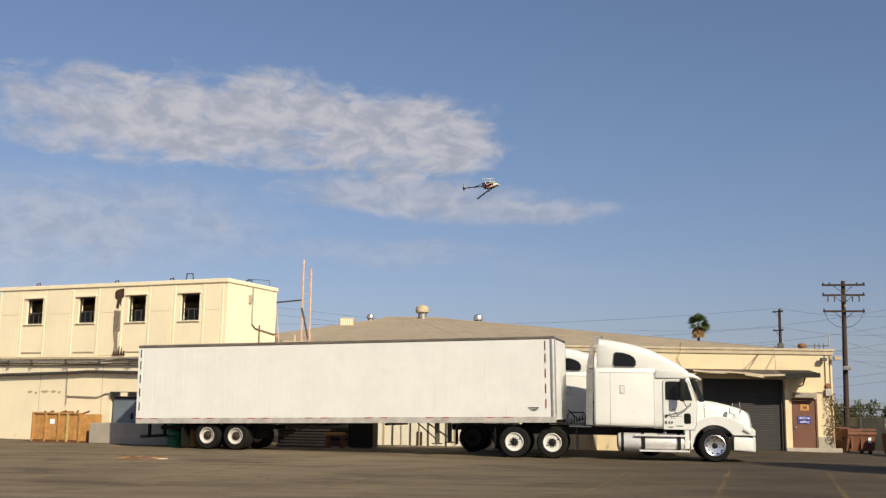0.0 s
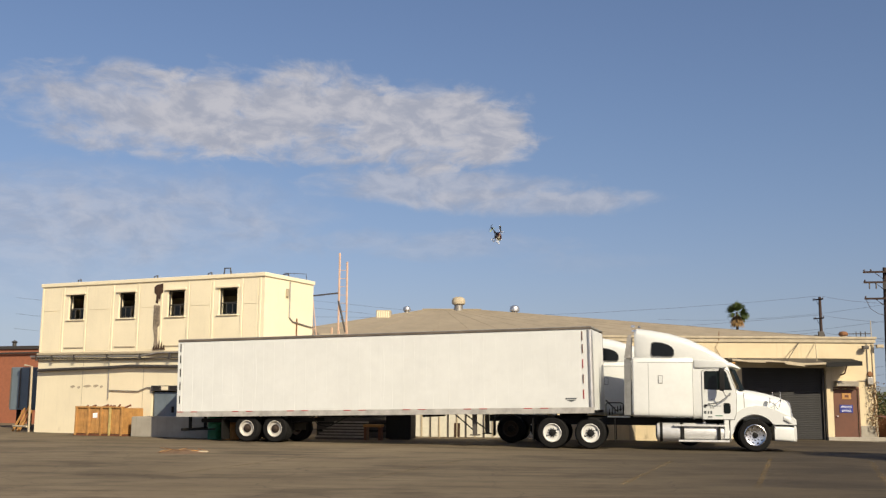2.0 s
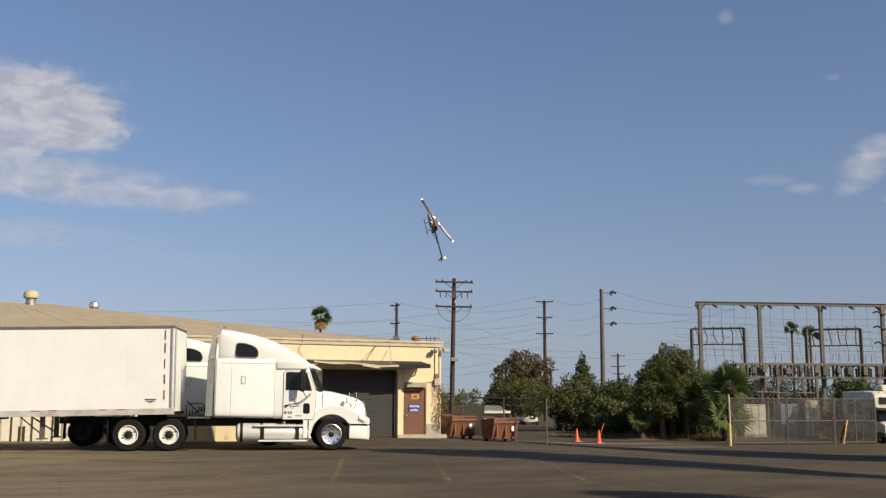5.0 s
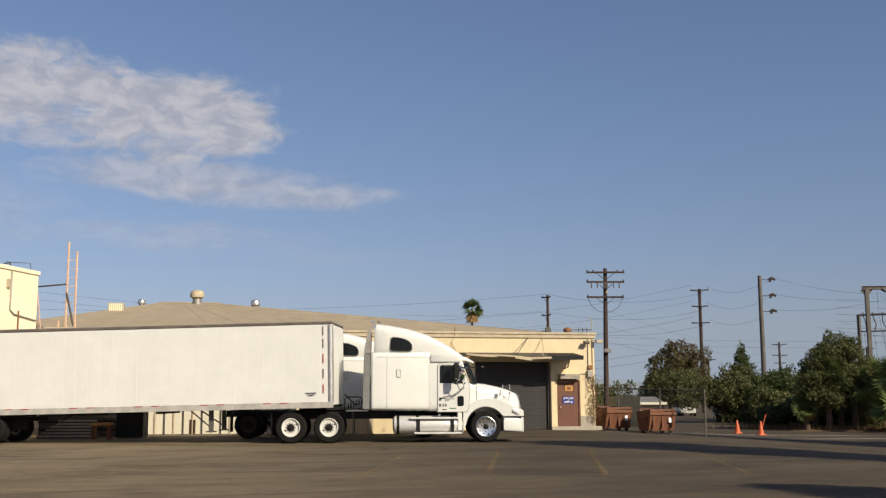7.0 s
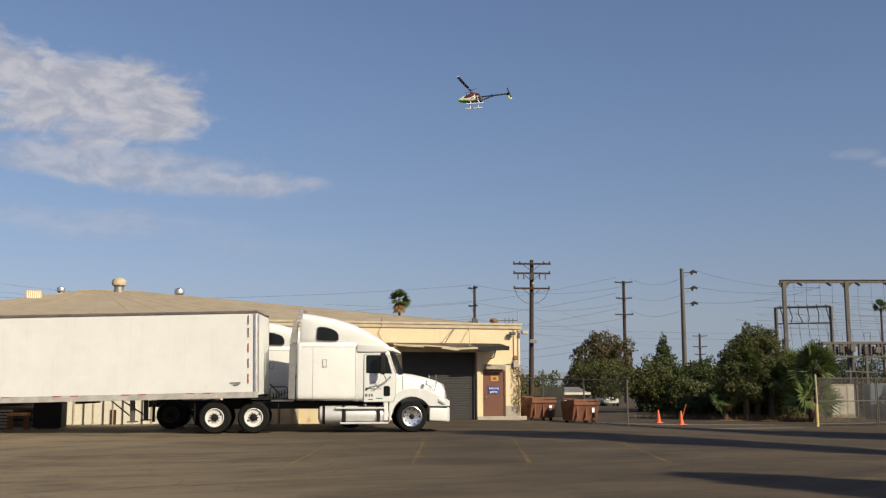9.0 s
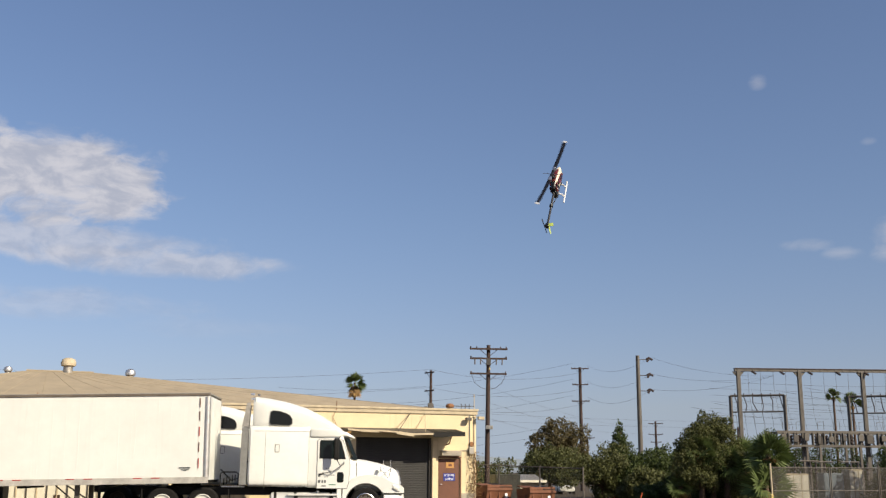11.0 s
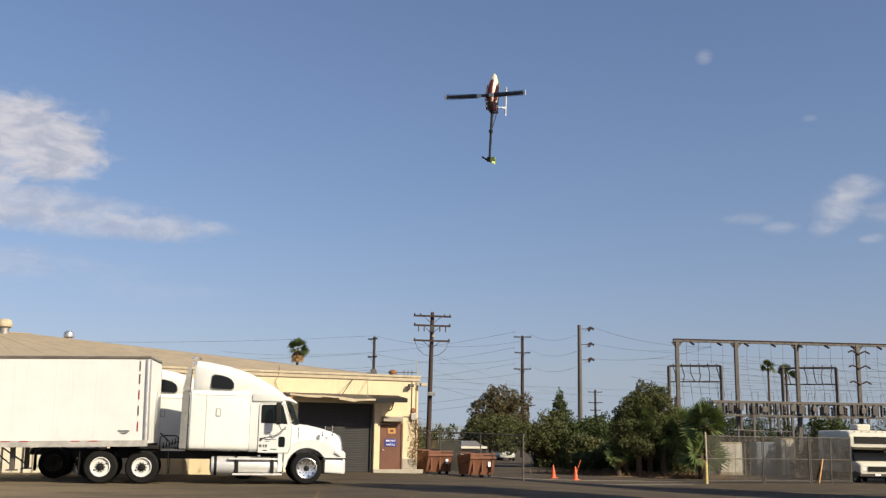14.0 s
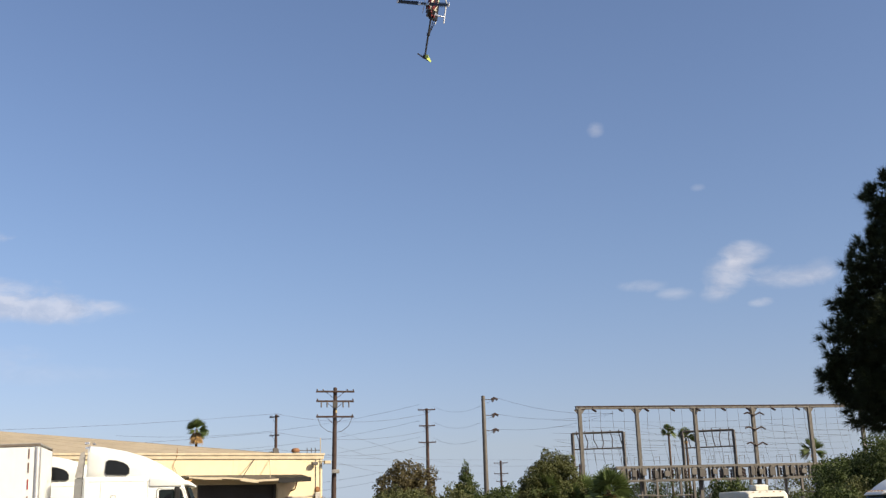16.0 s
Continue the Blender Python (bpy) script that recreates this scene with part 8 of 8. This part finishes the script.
    part("flybar_weight", rods([(0, -0.16, 0.2), (0, 0.16, 0.2)], 0.005, 6), M_HMETAL, hub)
    return t, hub


HELI, ROTOR = model_helicopter()

FLIGHT = [
    (0.0, 1.51, 33.66, 9.03, 160, -1, -18), (0.1, 0.95, 33.59, 9.08, 139, -22, -10),
    (0.2, 0.27, 33.53, 9.14, 110, -39, 8), (0.3, -0.42, 33.46, 9.21, 71, -43, 38),
    (0.4, -1.01, 33.32, 9.25, 35, -33, 64), (0.5, -1.38, 33.10, 9.26, 10, -14, 78),
    (0.6, -1.52, 32.62, 9.22, 6, -22, 84), (0.7, -1.53, 31.88, 9.13, 1, -29, 92),
    (0.8, -1.46, 31.08, 9.03, -5, -36, 101), (0.9, -1.35, 30.42, 8.94, -14, -41, 112),
    (1.0, -1.25, 30.11, 8.89, -24, -45, 124), (1.1, -1.15, 30.22, 8.90, -1, -72, 113),
    (1.2, -1.00, 30.62, 8.97, 121, -76, 1), (1.3, -0.82, 31.17, 9.04, 151, -50, -17),
    (1.4, -0.64, 31.73, 9.06, 163, -22, -16), (1.5, -0.47, 32.16, 8.98, 175, 4, -9),
    (1.6, -0.32, 32.57, 8.72, 149, -15, 2), (1.7, -0.18, 33.10, 8.29, 117, -27, 22),
    (1.8, 0.01, 33.60, 7.80, 80, -26, 46), (1.9, 0.28, 33.96, 7.36, 49, -13, 65),
    (2.0, 0.67, 34.06, 7.06, 23, 7, 74), (2.1, 1.35, 33.80, 6.92, 38, 0, 100),
    (2.2, 2.34, 33.27, 6.85, 49, -11, 123), (2.3, 3.45, 32.58, 6.81, 54, -27, 146),
    (2.4, 4.51, 31.83, 6.75, 53, -42, 172), (2.5, 5.35, 31.14, 6.65, 38, -56, -153),
    (2.6, 6.07, 30.34, 6.43, 80, -78, 151), (2.7, 6.86, 29.29, 6.11, 162, -64, 54),
    (2.8, 7.64, 28.15, 5.76, 167, -37, 32), (2.9, 8.35, 27.10, 5.44, 161, -11, 17),
    (3.0, 8.90, 26.30, 5.22, 149, 13, -0), (3.1, 9.34, 25.68, 5.08, 126, -2, 10),
    (3.2, 9.78, 25.07, 4.95, 99, -10, 25), (3.3, 10.19, 24.48, 4.85, 72, -11, 43),
    (3.4, 10.56, 23.92, 4.80, 45, -4, 59), (3.5, 10.87, 23.40, 4.80, 21, 10, 71),
    (3.6, 11.21, 22.55, 5.18, 32, -18, 39), (3.7, 11.33, 21.93, 5.55, 61, -33, -5),
    (3.8, 11.17, 21.92, 5.58, 62, -38, -3), (3.9, 10.98, 21.91, 5.61, 63, -43, -0),
    (4.0, 10.79, 21.92, 5.64, 63, -48, 2), (4.1, 10.57, 21.93, 5.66, 63, -54, 5),
    (4.2, 10.35, 21.95, 5.69, 63, -59, 8), (4.3, 10.11, 21.98, 5.71, 62, -64, 12),
    (4.4, 9.87, 22.02, 5.73, 60, -69, 17), (4.5, 9.61, 22.06, 5.75, 55, -74, 24),
    (4.6, 9.36, 22.11, 5.76, 46, -79, 37), (4.7, 9.09, 22.16, 5.77, 24, -83, 62),
    (4.8, 8.83, 22.21, 5.78, -20, -84, 108), (4.9, 8.56, 22.27, 5.79, -53, -81, 144),
    (5.0, 8.30, 22.33, 5.80, -67, -76, 161), (5.1, 8.04, 22.39, 5.80, -74, -72, 170),
    (5.2, 7.78, 22.45, 5.80, -77, -66, 176), (5.3, 7.53, 22.51, 5.80, -78, -61, -180),
    (5.4, 7.29, 22.56, 5.79, -79, -56, -176), (5.5, 7.06, 22.62, 5.78, -79, -51, -173),
    (5.6, 6.83, 22.66, 5.76, -78, -46, -171), (5.7, 6.63, 22.71, 5.75, -78, -41, -168),
    (5.8, 6.43, 22.75, 5.73, -77, -36, -166), (5.9, 6.19, 22.79, 5.34, 173, -75, 5),
    (6.0, 6.02, 23.00, 4.90, 180, -14, 68), (6.1, 6.02, 23.52, 4.80, -154, -39, 68),
    (6.2, 6.05, 24.22, 4.75, -112, -60, 46), (6.3, 6.11, 24.98, 4.71, -42, -59, -4),
    (6.4, 6.16, 25.65, 4.62, 0, -38, -25), (6.5, 6.20, 26.13, 4.43, 26, -13, -24),
    (6.6, 6.20, 26.27, 3.85, 24, 4, -23), (6.7, 6.20, 26.22, 2.97, 22, 22, -21),
    (6.8, 6.23, 26.26, 2.31, 21, 39, -21), (6.9, 6.36, 26.75, 2.05, -6, 20, -65),
    (7.0, 6.56, 27.21, 2.12, -12, -10, -96), (7.1, 6.91, 27.11, 2.82, 1, -14, -135),
    (7.2, 7.32, 26.94, 3.75, 14, -10, -173), (7.3, 7.79, 27.12, 4.71, 20, -21, -169),
    (7.4, 8.33, 27.37, 5.83, 26, -32, -165), (7.5, 8.57, 27.24, 6.65, 31, -43, -162),
    (7.6, 8.41, 26.54, 7.21, 45, -66, 162), (7.7, 8.07, 25.49, 7.79, 110, -70, 76),
    (7.8, 7.65, 24.30, 8.32, 136, -50, 28), (7.9, 7.26, 23.17, 8.71, 134, -27, 4),
    (8.0, 6.99, 22.32, 8.88, 124, -5, -17), (8.1, 6.84, 21.59, 8.72, 104, -18, -9),
    (8.2, 6.71, 20.78, 8.28, 80, -27, 5), (8.3, 6.61, 20.02, 7.73, 53, -30, 23),
    (8.4, 6.55, 19.45, 7.26, 27, -25, 40), (8.5, 6.54, 19.20, 7.03, 5, -14, 52),
    (8.6, 6.66, 19.51, 7.13, 3, -9, 75), (8.7, 6.91, 20.27, 7.45, 4, -3, 98),
    (8.8, 7.16, 21.15, 7.84, 7, 2, 121), (8.9, 7.31, 21.81, 8.14, 12, 5, 145),
    (9.0, 7.24, 21.91, 8.21, 18, 6, 168), (9.1, 6.79, 21.17, 7.95, 21, 36, 176),
    (9.2, 6.03, 19.79, 7.44, 36, 64, -166), (9.3, 5.14, 18.14, 6.83, 124, 75, -75),
    (9.4, 4.30, 16.59, 6.25, 165, 51, -31), (9.5, 3.71, 15.50, 5.86, 172, 22, -20),
    (9.6, 3.55, 15.33, 5.85, 172, 22, -20), (9.7, 3.68, 15.48, 5.97, 172, 22, -19),
    (9.8, 3.86, 15.37, 5.98, 161, 12, -25), (9.9, 4.07, 15.24, 5.99, 150, 1, -28),
    (10.0, 4.31, 15.09, 6.00, 140, -11, -30), (10.1, 4.57, 14.92, 6.01, 130, -23, -29),
    (10.2, 4.84, 14.76, 6.01, 119, -34, -26), (10.3, 5.11, 14.59, 6.02, 104, -44, -19),
    (10.4, 5.38, 14.44, 6.02, 85, -53, -6), (10.5, 5.63, 14.31, 6.02, 59, -57, 13),
    (10.6, 5.87, 14.20, 6.02, 31, -56, 34), (10.7, 6.07, 14.13, 6.02, 7, -51, 51),
    (10.8, 6.27, 14.08, 6.02, 6, -56, 49), (10.9, 6.47, 14.04, 6.03, 5, -61, 46),
    (11.0, 6.69, 14.00, 6.04, 4, -66, 43), (11.1, 6.91, 13.98, 6.06, 3, -71, 40),
    (11.2, 7.14, 13.97, 6.07, 4, -77, 35), (11.3, 7.38, 13.96, 6.07, 8, -82, 27),
    (11.4, 7.62, 13.96, 6.07, 30, -87, 1), (11.5, 7.86, 13.97, 6.04, 132, -87, -105),
    (11.6, 8.11, 13.98, 6.00, 153, -82, -129), (11.7, 8.37, 14.00, 5.93, 157, -76, -137),
    (11.8, 8.62, 14.03, 5.83, 157, -71, -141), (11.9, 9.37, 14.17, 5.04, 131, -84, -114),
    (12.0, 10.20, 14.60, 4.18, 13, -80, 5), (12.1, 10.73, 15.50, 3.95, 11, -75, 6),
    (12.2, 11.35, 16.76, 3.79, 10, -70, 7), (12.3, 11.93, 18.04, 3.68, 9, -65, 7),
    (12.4, 12.28, 19.02, 3.63, 9, -60, 7), (12.5, 12.25, 19.36, 3.65, 8, -55, 7),
    (12.6, 11.63, 18.80, 3.82, 15, -60, -2), (12.7, 10.49, 17.55, 4.14, 24, -64, -13),
    (12.8, 9.12, 15.99, 4.50, 36, -67, -27), (12.9, 7.79, 14.50, 4.77, 50, -68, -44),
    (13.0, 6.80, 13.43, 4.84, 66, -68, -62), (13.1, 5.95, 12.65, 4.57, 98, -68, -91),
    (13.2, 4.99, 11.84, 4.02, 124, -63, -114), (13.3, 4.08, 11.10, 3.41, 141, -55, -128),
    (13.4, 3.38, 10.55, 2.93, 152, -45, -135), (13.5, 3.06, 10.29, 2.80, 160, -35, -139),
    (13.6, 3.21, 10.39, 3.21, 160, -44, -136), (13.7, 3.72, 10.79, 4.02, 160, -53, -133),
    (13.8, 4.43, 11.34, 4.97, 160, -61, -128), (13.9, 5.17, 11.93, 5.82, 156, -70, -122),
    (14.0, 5.78, 12.44, 6.31, 146, -78, -108), (14.1, 6.40, 12.97, 6.34, 75, -83, -33),
    (14.2, 7.18, 13.65, 6.12, 30, -75, 16), (14.3, 7.99, 14.38, 5.80, 21, -64, 29),
    (14.4, 8.72, 15.05, 5.54, 19, -52, 36), (14.5, 9.23, 15.55, 5.50, 18, -41, 41),
    (14.6, 9.58, 15.95, 5.79, 39, -19, 22), (14.7, 9.87, 16.37, 6.31, 51, 6, 13),
    (14.8, 10.10, 16.75, 6.92, 61, 32, 8), (14.9, 10.26, 17.05, 7.46, 72, 59, 9),
    (15.0, 10.33, 17.21, 7.77, 132, 83, 59), (15.1, 10.30, 17.24, 7.81, -166, 76, 143),
    (15.2, 10.19, 17.16, 7.68, -161, 64, 170), (15.3, 10.01, 17.02, 7.49, -167, 53, -172),
    (15.4, 9.80, 16.81, 7.37, -177, 42, -156), (15.5, 9.56, 16.57, 7.43, 172, 34, -141),
    (15.6, 9.24, 16.22, 7.74, 167, 11, -140), (15.7, 8.79, 15.71, 8.27, 163, -12, -138),
    (15.8, 8.28, 15.13, 8.90, 157, -34, -134), (15.9, 7.79, 14.57, 9.52, 145, -56, -124),
    (16.0, 7.38, 14.09, 10.02, 107, -73, -86),
]
SPIN = [
    (0.0, 39), (0.1, 101), (0.2, 162), (0.3, 224), (0.4, 285), (0.5, 347), (0.6, 409), (0.7, 471),
    (0.8, 533), (0.9, 596), (1.0, 658), (1.1, 715), (1.2, 772), (1.3, 829), (1.4, 886), (1.5, 943),
    (1.6, 1009), (1.7, 1075), (1.8, 1140), (1.9, 1206), (2.0, 1272), (2.1, 1345), (2.2, 1417), (2.3, 1489),
    (2.4, 1562), (2.5, 1634), (2.6, 1717), (2.7, 1800), (2.8, 1883), (2.9, 1965), (3.0, 2048), (3.1, 2126),
    (3.2, 2203), (3.3, 2280), (3.4, 2357), (3.5, 2435), (3.6, 2477), (3.7, 2519), (3.8, 2590), (3.9, 2662),
    (4.0, 2733), (4.1, 2804), (4.2, 2876), (4.3, 2947), (4.4, 3018), (4.5, 3089), (4.6, 3161), (4.7, 3232),
    (4.8, 3303), (4.9, 3375), (5.0, 3446), (5.1, 3517), (5.2, 3589), (5.3, 3660), (5.4, 3731), (5.5, 3803),
    (5.6, 3874), (5.7, 3945), (5.8, 4016), (5.9, 4058), (6.0, 4099), (6.1, 4173), (6.2, 4247), (6.3, 4321),
    (6.4, 4395), (6.5, 4469), (6.6, 4567), (6.7, 4665), (6.8, 4763), (6.9, 4837), (7.0, 4910), (7.1, 4948),
    (7.2, 4985), (7.3, 5037), (7.4, 5088), (7.5, 5140), (7.6, 5213), (7.7, 5285), (7.8, 5358), (7.9, 5431),
    (8.0, 5503), (8.1, 5574), (8.2, 5645), (8.3, 5715), (8.4, 5786), (8.5, 5856), (8.6, 5921), (8.7, 5985),
    (8.8, 6049), (8.9, 6114), (9.0, 6178), (9.1, 6245), (9.2, 6313), (9.3, 6380), (9.4, 6447), (9.5, 6515),
    (9.6, 6605), (9.7, 6695), (9.8, 6757), (9.9, 6820), (10.0, 6882), (10.1, 6945), (10.2, 7007), (10.3, 7070),
    (10.4, 7132), (10.5, 7195), (10.6, 7257), (10.7, 7320), (10.8, 7395), (10.9, 7471), (11.0, 7547), (11.1, 7623),
    (11.2, 7699), (11.3, 7775), (11.4, 7850), (11.5, 7926), (11.6, 8002), (11.7, 8078), (11.8, 8154), (11.9, 8252),
    (12.0, 8350), (12.1, 8433), (12.2, 8516), (12.3, 8599), (12.4, 8682), (12.5, 8765), (12.6, 8828), (12.7, 8891),
    (12.8, 8954), (12.9, 9017), (13.0, 9080), (13.1, 9154), (13.2, 9227), (13.3, 9301), (13.4, 9374), (13.5, 9447),
    (13.6, 9520), (13.7, 9593), (13.8, 9666), (13.9, 9738), (14.0, 9811), (14.1, 9883), (14.2, 9955), (14.3, 10027),
    (14.4, 10100), (14.5, 10172), (14.6, 10239), (14.7, 10307), (14.8, 10375), (14.9, 10442), (15.0, 10510), (15.1, 10564),
    (15.2, 10618), (15.3, 10673), (15.4, 10727), (15.5, 10781), (15.6, 10838), (15.7, 10894), (15.8, 10950), (15.9, 11007),
    (16.0, 11063),
]


def motions():
    walk(HELI, [(t, pose(x, y, z, a, b, c)) for t, x, y, z, a, b, c in FLIGHT])
    # the two-bladed rotor turns another half turn in each tenth of a second
    spin, extra = [], 0
    for (t, a), (_, b) in zip(SPIN, SPIN[1:]):
        more = 180 if b - a < 86 else 0
        spin += [(t + k / 30, pose(0, 0, 0, 0, 0, a + extra + (b - a + more) * k / 3)) for k in range(3)]
        extra += more
    walk(ROTOR, spin + [(16.0, pose(0, 0, 0, 0, 0, SPIN[-1][1] + extra))])


motions()
